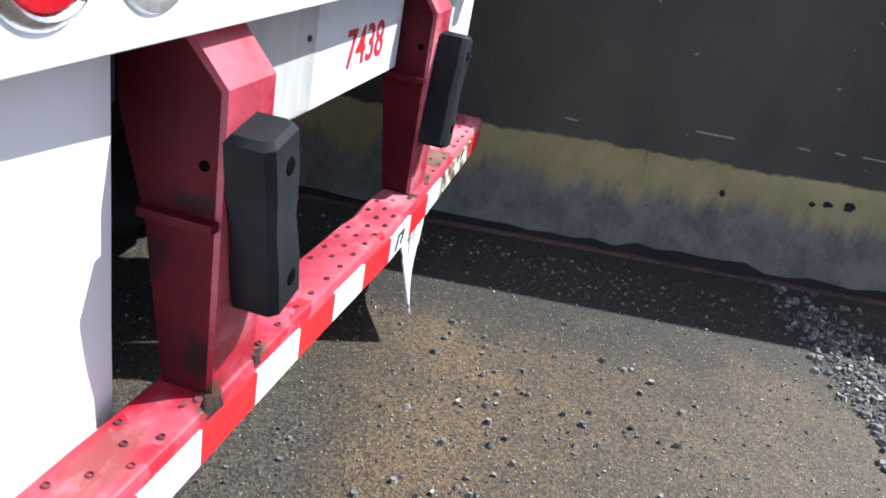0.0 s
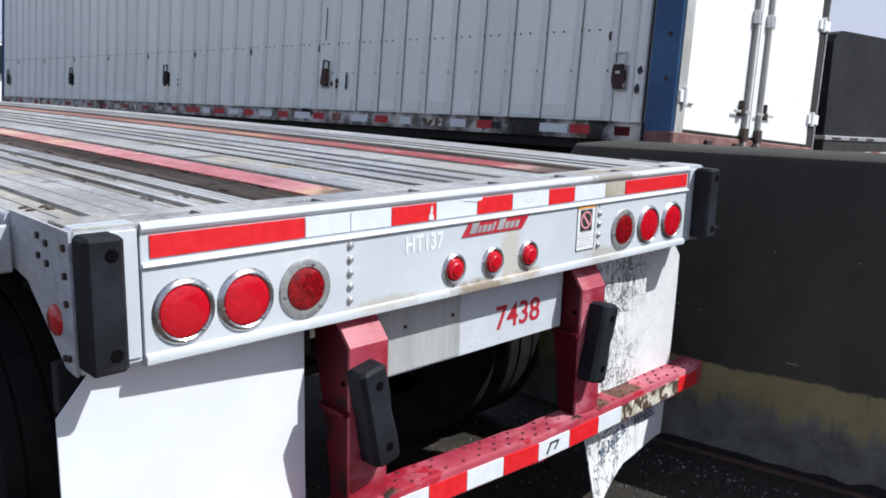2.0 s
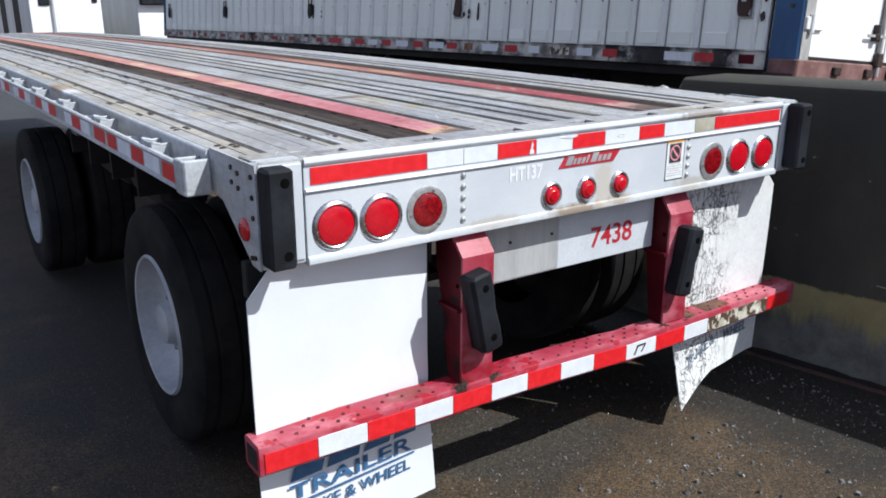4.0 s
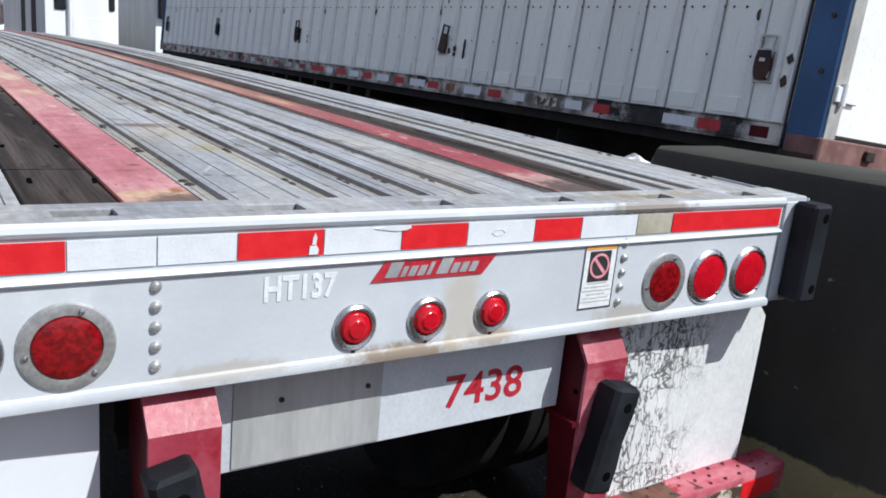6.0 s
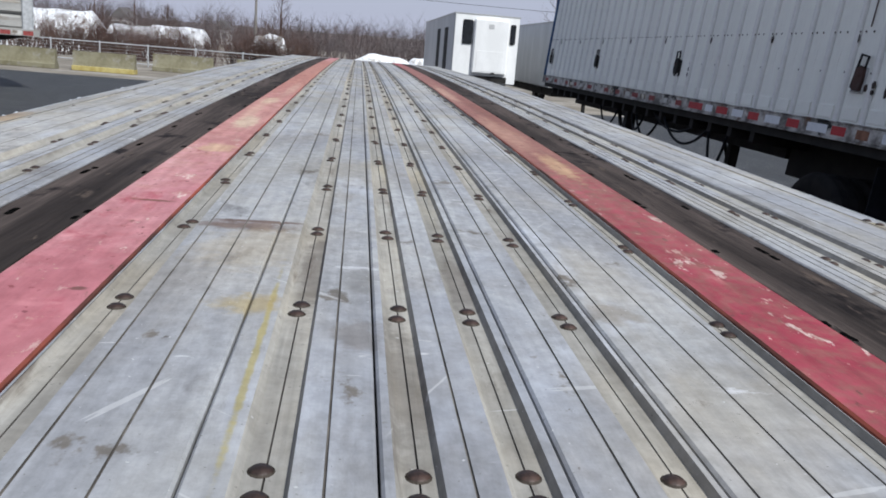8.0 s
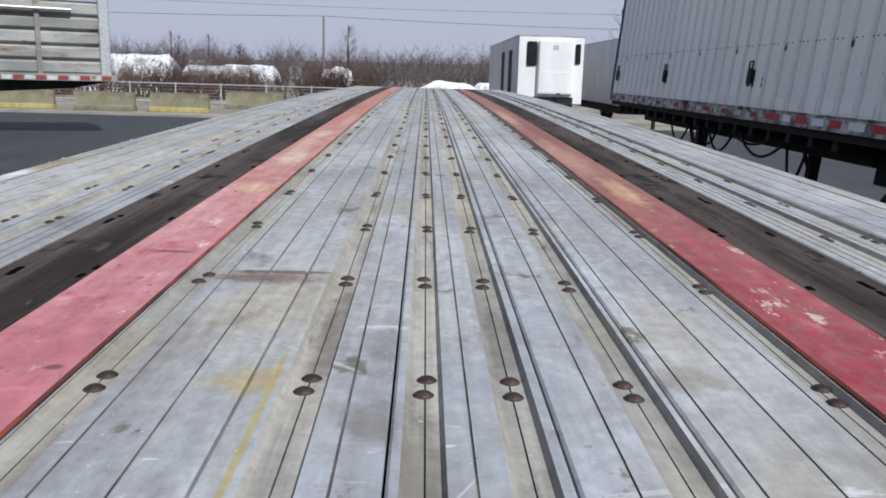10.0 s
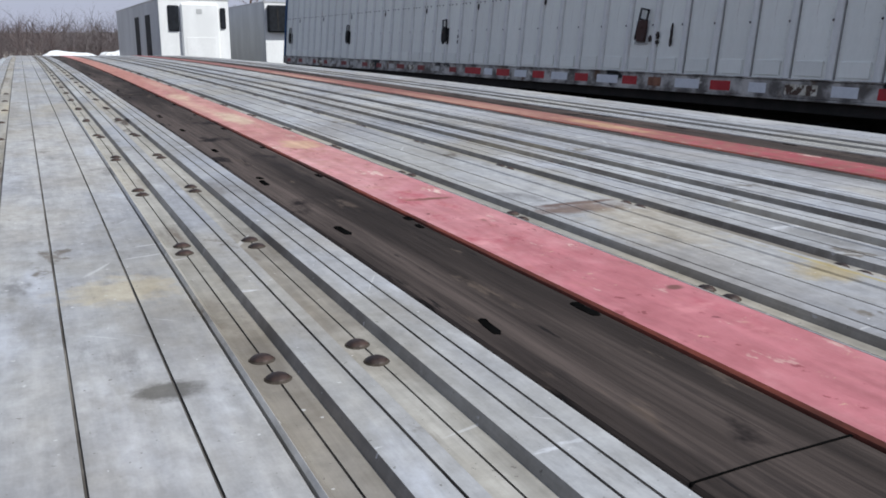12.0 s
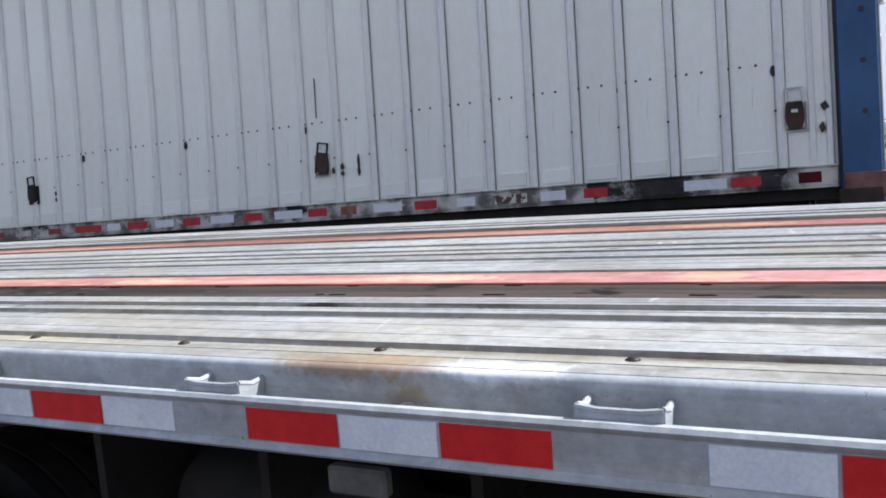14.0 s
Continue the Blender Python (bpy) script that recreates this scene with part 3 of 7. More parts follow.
OLDWHITE = surface("dull white tape", (0.40, 0.39, 0.36), (0.55, 0.54, 0.52), 0.7, 0.0, 9, (1, 1, 1), 0.05, 120, stains=(((0.14, 0.11, 0.085), 5, 0.5, 0.68, (1, 1, 1)),))
JOINT = surface("grimy rib joint", (0.26, 0.255, 0.245), (0.42, 0.415, 0.40), 0.85, 0.0, 3, (1, 1, 0.3), 0.1, 40)
RUSTEDGE = surface("rusty strip edge", (0.06, 0.020, 0.013), (0.27, 0.060, 0.035), 0.85, 0.0, 12, (1, 0.3, 1), 0.3, 50)
DULLGREY = surface("dirty grey paint", (0.10, 0.10, 0.10), (0.16, 0.16, 0.155), 0.8, 0.0, 12)
GALV = surface("galvanised steel", (0.40, 0.41, 0.42), (0.52, 0.53, 0.54), 0.5, 0.5, 12)
RUSTDOT = surface("rusty dent", (0.075, 0.014, 0.018), (0.17, 0.022, 0.036), 0.8, 0.0, 30)
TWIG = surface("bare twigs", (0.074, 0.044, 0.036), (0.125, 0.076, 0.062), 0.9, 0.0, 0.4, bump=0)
# twig brown paled so that distance haze is in the colour
FARTWIG = surface("haze-paled bare woods", (0.105, 0.086, 0.086), (0.15, 0.126, 0.124), 0.95, 0.0, 0.08, bump=0, stains=(((0.12, 0.07, 0.056), 0.05, 0.5, 0.7, (1, 1, 1)),))
POLE = surface("grey timber pole", (0.16, 0.15, 0.14), (0.22, 0.205, 0.19), 0.9, 0.0, 3)
RUSTY = surface("brown rust", (0.17, 0.075, 0.045), (0.27, 0.13, 0.08), 0.85, 0.0, 8, (1, 1, 1), 0.3, 60, stains=(((0.42, 0.08, 0.09), 7, 0.6, 0.68, (1, 1, 1)),))
STONE = surface("gravel stone", (0.050, 0.053, 0.059), (0.175, 0.175, 0.172), 0.8, 0.0, 30, bump=0.3)


def each_its_own(m):
    """Each loose stone has a shade of its own, from black slag to pale chips."""
    n, l = m.node_tree.nodes, m.node_tree.links
    p = n["Principled BSDF"]
    col = p.inputs["Base Color"].links[0].from_socket
    pick = n.new("ShaderNodeNewGeometry").outputs["Random Per Island"]
    col = blend(n, l, 0.85, col, blend(n, l, ramp(n, l, pick, 0.0, 0.75), (0.22, 0.22, 0.23), (1.25, 1.2, 1.12)), "MULTIPLY")
    col = blend(n, l, ramp(n, l, pick, 0.96, 0.97), col, (0.36, 0.35, 0.33))
    l.new(col, p.inputs["Base Color"])


each_its_own(STONE)
HOUSE = surface("pale house wall", (0.55, 0.54, 0.53), (0.62, 0.61, 0.60), 0.8, 0.0, 1)
ROOFDARK = surface("dark roof", (0.09, 0.085, 0.085), (0.13, 0.12, 0.12), 0.8, 0.0, 1)
CLOTHWHITE = surface("white plastic sheeting", (0.70, 0.71, 0.73), (0.80, 0.81, 0.83), 0.5, 0.0, 0.7, (1, 1, 1), 0.3, 4, stains=(((0.30, 0.28, 0.27), 0.9, 0.50, 0.66, (1, 1, 1)), ((0.14, 0.10, 0.085), 2.6, 0.56, 0.62, (1.5, 1, 0.6))))
GRASS = surface("dead grass verge", (0.16, 0.14, 0.11), (0.25, 0.22, 0.18), 0.95, 0.0, 0.5, (1, 1, 1), 0.4, 12, stains=(((0.36, 0.34, 0.31), 0.3, 0.5, 0.7, (1, 1, 1)),))


def lens_pattern(m):
    """Moulded cells in a lamp lens."""
    n, l = m.node_tree.nodes, m.node_tree.links
    v = n.new("ShaderNodeTexVoronoi")
    v.inputs["Scale"].default_value = 105
    l.new(n["Texture Coordinate"].outputs["Object"], v.inputs["Vector"])
    bumped(n, l, n["Principled BSDF"], v.outputs["Distance"], 0.22, 0.003)


lens_pattern(LENS)
lens_pattern(DARKLENS)


def wall_material():
    """Grimy dark concrete with a worn yellow band low down."""
    m, n, l, p = nodes_of("dock wall concrete")
    src = n.new("ShaderNodeTexCoord").outputs["Object"]
    sep = n.new("ShaderNodeSeparateXYZ")
    l.new(src, sep.inputs[0])
    dark = blend(n, l, ramp(n, l, noise_tex(n, l, src, 1.6, stretch=(1, 1, 0.5)), 0.35, 0.7), (0.0262, 0.0240, 0.0178), (0.0480, 0.0444, 0.0340))
    drip = noise_tex(n, l, src, 9.0, 6, 0.65, (1, 1, 0.10))
    edge = noise_tex(n, l, src, 7.0, 6, 0.7)
    def level(lo, hi, noise_src, amount):
        a = n.new("ShaderNodeMath")
        a.operation = "MULTIPLY_ADD"
        l.new(noise_src, a.inputs[0])
        a.inputs[1].default_value = amount
        l.new(sep.outputs["Z"], a.inputs[2])
        return ramp(n, l, a.outputs[0], lo, hi)
    yellow = blend(n, l, ramp(n, l, noise_tex(n, l, src, 3.0), 0.3, 0.7), (0.200, 0.165, 0.075), (0.31, 0.26, 0.13))
    grime = blend(n, l, ramp(n, l, edge, 0.3, 0.7), (0.072, 0.072, 0.067), (0.150, 0.147, 0.134))
    low = blend(n, l, level(0.48, 0.60, drip, 0.40), grime, yellow)
    low = blend(n, l, ramp(n, l, drip, 0.62, 0.78), low, (0.045, 0.043, 0.04))
    low = blend(n, l, ramp(n, l, noise_tex(n, l, src, 26.0), 0.68, 0.74), low, (0.04, 0.038, 0.035))
    col = blend(n, l, level(0.545, 0.56, edge, 0.07), low, dark)
    chip = times(n, l, ramp(n, l, noise_tex(n, l, src, 14.0, 3, 0.6, (1, 1, 2.2)), 0.72, 0.75), 0.6)
    col = blend(n, l, chip, col, (0.30, 0.29, 0.26))
    l.new(col, p.inputs["Base Color"])
    p.inputs["Roughness"].default_value = 0.8
    bumped(n, l, p, noise_tex(n, l, src, 60.0, 5), 0.5, 0.006)
    return m


def asphalt_material(name, tone, brown, patches=()):
    m, n, l, p = nodes_of(name)
    src = n.new("ShaderNodeTexCoord").outputs["Object"]
    v = n.new("ShaderNodeTexVoronoi")
    v.inputs["Scale"].default_value = 150
    l.new(src, v.inputs["Vector"])
    base = blend(n, l, ramp(n, l, noise_tex(n, l, src, 1.1, 6), 0.35, 0.7), tone, brown)
    base = blend(n, l, ramp(n, l, noise_tex(n, l, src, 0.5, 5), 0.55, 0.75), base, tuple(0.6 * c for c in tone))
    base = blend(n, l, ramp(n, l, noise_tex(n, l, src, 2.8, 7, 0.65, (1, 1, 1), (3, 1, 0)), 0.48, 0.66), base, tuple(0.55 * c for c in brown))
    rag = noise_tex(n, l, src, 2.2, 6, 0.65)
    for c, (sx, sy), (rx, ry) in patches:
        off = n.new("ShaderNodeMapping")
        off.vector_type = "TEXTURE"
        off.inputs["Location"].default_value, off.inputs["Scale"].default_value = (sx, sy, 0), (rx, ry, 50)
        l.new(src, off.inputs["Vector"])
        far = n.new("ShaderNodeVectorMath")
        far.operation = "LENGTH"
        l.new(off.outputs[0], far.inputs[0])
        edge = n.new("ShaderNodeMath")
        edge.operation = "MULTIPLY_ADD"
        l.new(rag, edge.inputs[0])
        edge.inputs[1].default_value = 1.5
        l.new(far.outputs["Value"], edge.inputs[2])
        base = blend(n, l, ramp(n, l, edge.outputs[0], 1.95, 1.45), base, c)
    hsv = n.new("ShaderNodeSeparateColor")
    l.new(v.outputs["Color"], hsv.inputs[0])
    col = blend(n, l, 0.8, base, blend(n, l, ramp(n, l, hsv.outputs[0], 0.05, 0.98), (0.22, 0.22, 0.23), (2.15, 2.05, 1.88)), "MULTIPLY")
    col = blend(n, l, ramp(n, l, noise_tex(n, l, src, 130.0, 2), 0.66, 0.72), col, (0.36, 0.32, 0.25))
    col = blend(n, l, ramp(n, l, noise_tex(n, l, src, 60.0, 3), 0.70, 0.74), col, (0.03, 0.027, 0.024))
    l.new(col, p.inputs["Base Color"])
    p.inputs["Roughness"].default_value = 0.72
    bumped(n, l, p, v.outputs["Distance"], 0.4, 0.004)
    return m


WALL = wall_material()
# dark patches paint extra shade under the trailer and along the wall
ASPHALT = asphalt_material("brown gravelly asphalt with shade patches", (0.030, 0.0218, 0.0135), (0.064, 0.0418, 0.0208), (((0.014, 0.013, 0.012), (-0.2, 2.6), (1.8, 2.4)), ((0.013, 0.0105, 0.008), (1.60, 0.1), (0.80, 2.6)), ((0.030, 0.026, 0.021), (-0.1, 0.35), (0.5, 0.3))))
LOT = asphalt_material("far asphalt", (0.022, 0.024, 0.028), (0.036, 0.039, 0.044))


# ---- mesh building ----
class Geo:
    """Gathers simple solids into one mesh."""

    def __init__(self):
        self.v, self.f = [], []

    def add(self, verts, faces):
        k = len(self.v)
        self.v += [tuple(p) for p in verts]
        self.f += [tuple(i + k for i in face) for face in faces]
        return self

    def box(self, x0, x1, y0, y1, z0, z1, b=0.0, m=None):
        lo, hi = Vector((x0, y0, z0)), Vector((x1, y1, z1))
        c, h = (lo + hi) / 2, (hi - lo) / 2
        b = min(b, *(0.49 * 2 * abs(q) for q in h)) if b else 0
        if not b:
            vs = [Vector((sx * h.x, sy * h.y, sz * h.z)) for sx in (-1, 1) for sy in (-1, 1) for sz in (-1, 1)]
            fs = [(0, 1, 3, 2), (4, 6, 7, 5), (0, 4, 5, 1), (2, 3, 7, 6), (0, 2, 6, 4), (1, 5, 7, 3)]
        else:
            vs, at = [], {}
            for sx in (-1, 1):
                for sy in (-1, 1):
                    for sz in (-1, 1):
                        for ax in range(3):
                            q = Vector((sx * (h.x - b), sy * (h.y - b), sz * (h.z - b)))
                            q[ax] = (sx, sy, sz)[ax] * h[ax]
                            at[sx, sy, sz, ax] = len(vs)
                            vs.append(q)
            fs = []
            for ax in range(3):
                o = [k for k in range(3) if k != ax]
                for s in (-1, 1):
                    ring = []
                    for p, q in ((-1, -1), (1, -1), (1, 1), (-1, 1)):
                        sg = [0, 0, 0]
                        sg[ax], sg[o[0]], sg[o[1]] = s, p, q
                        ring.append(at[(*sg, ax)])
                    fs.append(tuple(ring))
                for p in (-1, 1):
                    for q in (-1, 1):
                        e = []
                        for s, face in ((-1, o[0]), (1, o[0]), (1, o[1]), (-1, o[1])):
                            sg = [0, 0, 0]
                            sg[ax], sg[o[0]], sg[o[1]] = s, p, q
                            e.append(at[(*sg, face)])
                        fs.append(tuple(e))
            for sx in (-1, 1):
                for sy in (-1, 1):
                    for sz in (-1, 1):
                        fs.append(tuple(at[sx, sy, sz, ax] for ax in range(3)))
        mm = m or Matrix()
        return self.add([mm @ (c + q) for q in vs], fs)

    def cyl(self, p0, p1, r0, r1=None, seg=16, cap=True):
        p0, p1 = Vector(p0), Vector(p1)
        r1 = r0 if r1 is None else r1
        q = (p1 - p0).to_track_quat("Z", "Y")
        vs = []
        for p, r in ((p0, r0), (p1, r1)):
            vs += [p + q @ Vector((r * math.cos(a), r * math.sin(a), 0)) for a in (2 * math.pi * k / seg for k in range(seg))]
        fs = [(k, (k + 1) % seg, seg + (k + 1) % seg, seg + k) for k in range(seg)]
        if cap:
            fs += [tuple(range(seg)), tuple(range(seg, 2 * seg))]
        return self.add(vs, fs)

    def lathe(self, origin, axis, profile, seg=32, closed=False):
        """profile: (radius, distance along axis)."""
        o, q = Vector(origin), Vector(axis).to_track_quat("Z", "Y")
        vs, n = [], len(profile)
        for k in range(seg):
            a = 2 * math.pi * k / seg
            vs += [o + q @ Vector((r * math.cos(a), r * math.sin(a), d)) for r, d in profile]
        fs = []
        for k in range(seg):
            j = (k + 1) % seg
            for i in range(n if closed else n - 1):
                i2 = (i + 1) % n
                fs.append((k * n + i, j * n + i, j * n + i2, k * n + i2))
        return self.add(vs, fs)

    def prism(self, poly, axis, a, b):
        """A flat polygon, in the two other axes in order, drawn out along axis from a to b."""
        n = len(poly)
        def at(u, v, w):
            q = [u, v]
            q.insert("xyz".index(axis), w)
            return tuple(q)
        vs = [at(u, v, a) for u, v in poly] + [at(u, v, b) for u, v in poly]
        fs = [(k, (k + 1) % n, n + (k + 1) % n, n + k) for k in range(n)] + [tuple(range(n)), tuple(range(n, 2 * n))]
        return self.add(vs, fs)

    def sweep(self, poly, ys, lift):
        """A polygon in x, z drawn out along y through ys, lifted by lift(y)."""
        n = len(poly)
        vs = [(x, y, z + lift(y)) for y in ys for x, z in poly]
        fs = []
        for s in range(len(ys) - 1):
            fs += [(s * n + k, s * n + (k + 1) % n, (s + 1) * n + (k + 1) % n, (s + 1) * n + k) for k in range(n)]
        fs += [tuple(range(n)), tuple(range((len(ys) - 1) * n, len(ys) * n))]
        return self.add(vs, fs)

    def tube(self, pts, r, seg=8):
        pts = [Vector(p) for p in pts]
        vs, fs = [], []
        for k, p in enumerate(pts):
            d = (pts[min(k + 1, len(pts) - 1)] - pts[max(k - 1, 0)]).normalized()
            q = d.to_track_quat("Z", "Y")
            vs += [p + q @ Vector((r * math.cos(a), r * math.sin(a), 0)) for a in (2 * math.pi * i / seg for i in range(seg))]
        for k in range(len(pts) - 1):
            fs += [(k * seg + i, k * seg + (i + 1) % seg, (k + 1) * seg + (i + 1) % seg, (k + 1) * seg + i) for i in range(seg)]
        fs += [tuple(range(seg)), tuple(range((len(pts) - 1) * seg, len(pts) * seg))]
        return self.add(vs, fs)

    def mesh(self, name, angle=32):
        me = bpy.data.meshes.new(name)
        me.from_pydata(self.v, [], self.f)
        bm = bmesh.new()
        bm.from_mesh(me)
        bmesh.ops.recalc_face_normals(bm, faces=bm.faces)
        bm.to_mesh(me)
        bm.free()
        me.shade_smooth()
        me.set_sharp_from_angle(angle=radians(angle))
        return me


def part(name, geo, material, parent=None, label="", kind=""):
    """One mesh object, under a thing or a part."""
    me = geo.mesh(name) if isinstance(geo, Geo) else geo
    if not me.materials:
        me.materials.append(material)
    ob = new(name, me)
    ob.parent = parent
    return tagged(ob, label, kind=kind)


def thing(name, label, category, group="", kind="", m=None):
    ob = new(name)
    ob.matrix_world = m or Matrix()
    return tagged(ob, label, category, group, kind)


def lettering(name, text, width, height, m, material, parent, label="", thick=0.0006, bold=0.013):
    """Raised flat letters in the built-in font, of that width and height, centred at m (x along the line, z the outward side)."""
    cu = bpy.data.curves.new(name, "FONT")
    cu.body, cu.size, cu.extrude, cu.offset = text, 1.0, 0.01, bold
    tmp = bpy.data.objects.new(name, cu)
    me = bpy.data.meshes.new_from_object(tmp)
    bpy.data.objects.remove(tmp)
    xs, ys = [v.co.x for v in me.vertices], [v.co.y for v in me.vertices]
    fit_box = Matrix.Diagonal((width / (max(xs) - min(xs)), height / (max(ys) - min(ys)), thick / 0.01, 1)) @ Matrix.Translation((-(max(xs) + min(xs)) / 2, -(max(ys) + min(ys)) / 2, 0))
    me.transform(m @ fit_box)
    me.materials.clear()
    me.materials.append(material)
    ob = new(name, me)
    ob.parent = parent
    return tagged(ob, label)


def facing_rear(x, y, z):
    """Letters on a plate that faces -y."""
    return Matrix.Translation((x, y, z)) @ Matrix.Rotation(radians(90), 4, "X")


# ---- ground and dock wall ----
def ground_z(x, y):
    """The yard falls gently away ahead of the trailers."""
    s = min(max((y - 6.0) / 28.0, 0.0), 1.0)
    side = 0.080 * min(max(x - 4.2, 0.0), 5.6) * min(max((23.0 - y) / 6.0, 0.0), 1.0)
    return 0.055 - 0.31 * s * s * (3 - 2 * s) - side


def sheet(xs, ys, skip=None):
    g = Geo()
    vs = [(x, y, ground_z(x, y)) for y in ys for x in xs]
    n = len(xs)
    fs = [(j * n + i, j * n + i + 1, (j + 1) * n + i + 1, (j + 1) * n + i) for j in range(len(ys) - 1) for i in range(n - 1)]
    return g.add(vs, fs)


GX = [-1500, -300, -80, -30, -12, -6, -3, 0, 3, 4.2, 6, 8, 9.8, 12, 30, 80, 300, 1500]
ground = part("ground", sheet(GX, [-1500, -200, -40, -10, -4, 0, 3, 6, 8, 10, 12.5]), ASPHALT, None, "brown-grey worn asphalt yard strewn with grit", "structure")
tagged(ground, category="ground")
lot = part("road", sheet(GX, [12.5, 15, 17, 19, 21, 23, 25, 27, 29, 31, 33, 35.4]), LOT, None, "dark grey asphalt lot beyond the trailers", "structure")
tagged(lot, category="lot")
verge = part("ground", sheet(GX, [35.4, 40, 46, 60, 90, 150, 400, 1500]), GRASS, None, "pale dead grass and grit verge behind the lot", "structure")
tagged(verge, category="verge")


def dock_wall():
    # face line from the wall's end back past the camera; it opens away from the trailer
    face = [(1.585, 0.86), (1.675, 0.20), (1.775, -0.50), (1.93, -1.65), (2.35, -4.8), (2.9, -9.0)]
    thick = 0.42
    g = Geo()
    n = len(face)
    def section(x, y):
        return [(x, y, -0.2), (x, y, 1.50), (x + 0.012, y, 1.525), (x + 0.035, y, 1.537), (x + thick - 0.03, y, 1.54), (x + thick, y, 1.51), (x + thick, y, -0.2)]
    rings = [section(x, y) for x, y in face]
    rings.insert(0, [(face[0][0] + 0.06 + 0.65 * (p[0] - face[0][0]), face[0][1] + 0.07, p[2] - (0.05 if p[2] > 1 else 0)) for p in rings[0]])
    k = len(rings[0])
    g.add([p for r in rings for p in r], [(a * k + i, a * k + i + 1, (a + 1) * k + i + 1, (a + 1) * k + i) for a in range(len(rings) - 1) for i in range(k - 1)]
          + [tuple(range(k)), tuple(range((len(rings) - 1) * k, len(rings) * k))])
    w = part("wall_dock", g, WALL, None, "grimy dark concrete dock wall with worn yellow lower band", "structure")
    tagged(w, category="wall")
    part("wall_stub", Geo().box(1.66, 1.94, 0.935, 1.42, -0.1, 1.345, 0.03), WALL, w, "broken lower stub at the wall's end")
    def face_x(y):
        for (xa, ya), (xb, yb) in zip(face[:-1], face[1:]):
            if y >= yb:
                return xa + (xb - xa) * (ya - y) / (ya - yb)
        return face[-1][0]
    # eaten-away foot: a ragged black strip paints the gap's shade over a rusty steel angle
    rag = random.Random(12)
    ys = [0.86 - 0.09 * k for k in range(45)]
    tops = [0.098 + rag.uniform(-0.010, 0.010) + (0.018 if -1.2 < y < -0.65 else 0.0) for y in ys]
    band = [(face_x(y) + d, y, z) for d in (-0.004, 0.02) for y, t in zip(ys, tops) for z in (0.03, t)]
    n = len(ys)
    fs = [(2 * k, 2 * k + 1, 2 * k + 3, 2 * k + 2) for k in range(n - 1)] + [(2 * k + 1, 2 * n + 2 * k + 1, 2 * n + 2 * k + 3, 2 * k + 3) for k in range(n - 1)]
    part("foot_gap", Geo().add(band, fs), KERB, w, "black strip painting the shade of the eaten-away wall foot")
    prof = [(0.0, 0.03), (-0.034, 0.03), (-0.026, 0.060), (-0.022, 0.065), (-0.004, 0.067)]
    k = len(prof)
    vs = [(face_x(y) + dx, y, z + (rag.uniform(-0.003, 0.003) if z > 0.05 else 0.0)) for y in ys for dx, z in prof]
    fs = [(a * k + i, a * k + i + 1, (a + 1) * k + i + 1, (a + 1) * k + i) for a in range(n - 1) for i in range(k - 1)]
    part("kerb_strip", Geo().add(vs, fs + [tuple(range(k))]), RUSTRED, w, "rusty dark maroon steel angle along the foot")
    # scraped dashes over the yellow band, and tar spots on it
    for y, z, ln, h in ((-0.30, 0.592, 0.05, 0.003), (-0.86, 0.628, 0.15, 0.005), (-1.20, 0.634, 0.05, 0.003), (-1.34, 0.638, 0.04, 0.006), (-1.47, 0.640, 0.09, 0.005), (-1.60, 0.630, 0.02, 0.005), (-2.05, 0.66, 0.10, 0.003), (-2.6, 0.61, 0.16, 0.004)):
        a, b = y + ln / 2, y - ln / 2
        q = [(face_x(yy) - d, yy, zz) for d in (0.003, -0.002) for yy, zz in ((a, z), (b, z - 0.004), (b, z + h * 0.4), (a, z + h))]
        part("scrape_mark", Geo().add(q, [(0, 1, 2, 3), (0, 1, 5, 4), (1, 2, 6, 5), (2, 3, 7, 6), (3, 0, 4, 7)]), PALESCRAPE, w)
    for y, z, ry, rz in ((-1.30, 0.42, 0.016, 0.014), (-1.36, 0.43, 0.022, 0.014), (-1.44, 0.435, 0.024, 0.022), (-1.68, 0.50, 0.026, 0.010), (-1.60, 0.475, 0.020, 0.007), (-1.93, 0.555, 0.026, 0.030), (-0.95, 0.40, 0.012, 0.018)):
        ring = [(y + ry * math.cos(a) * q, z + rz * math.sin(a) * q) for a, q in ((2 * math.pi * i / 12, rag.uniform(0.6, 1.15)) for i in range(12))]
        q = [(face_x(yy) - d, yy, zz) for d in (0.003, -0.002) for yy, zz in ring]
        part("tar_spot", Geo().add(q, [tuple(range(12))] + [(i, (i + 1) % 12, 12 + (i + 1) % 12, 12 + i) for i in range(12)]), KERB, w)


dock_wall()


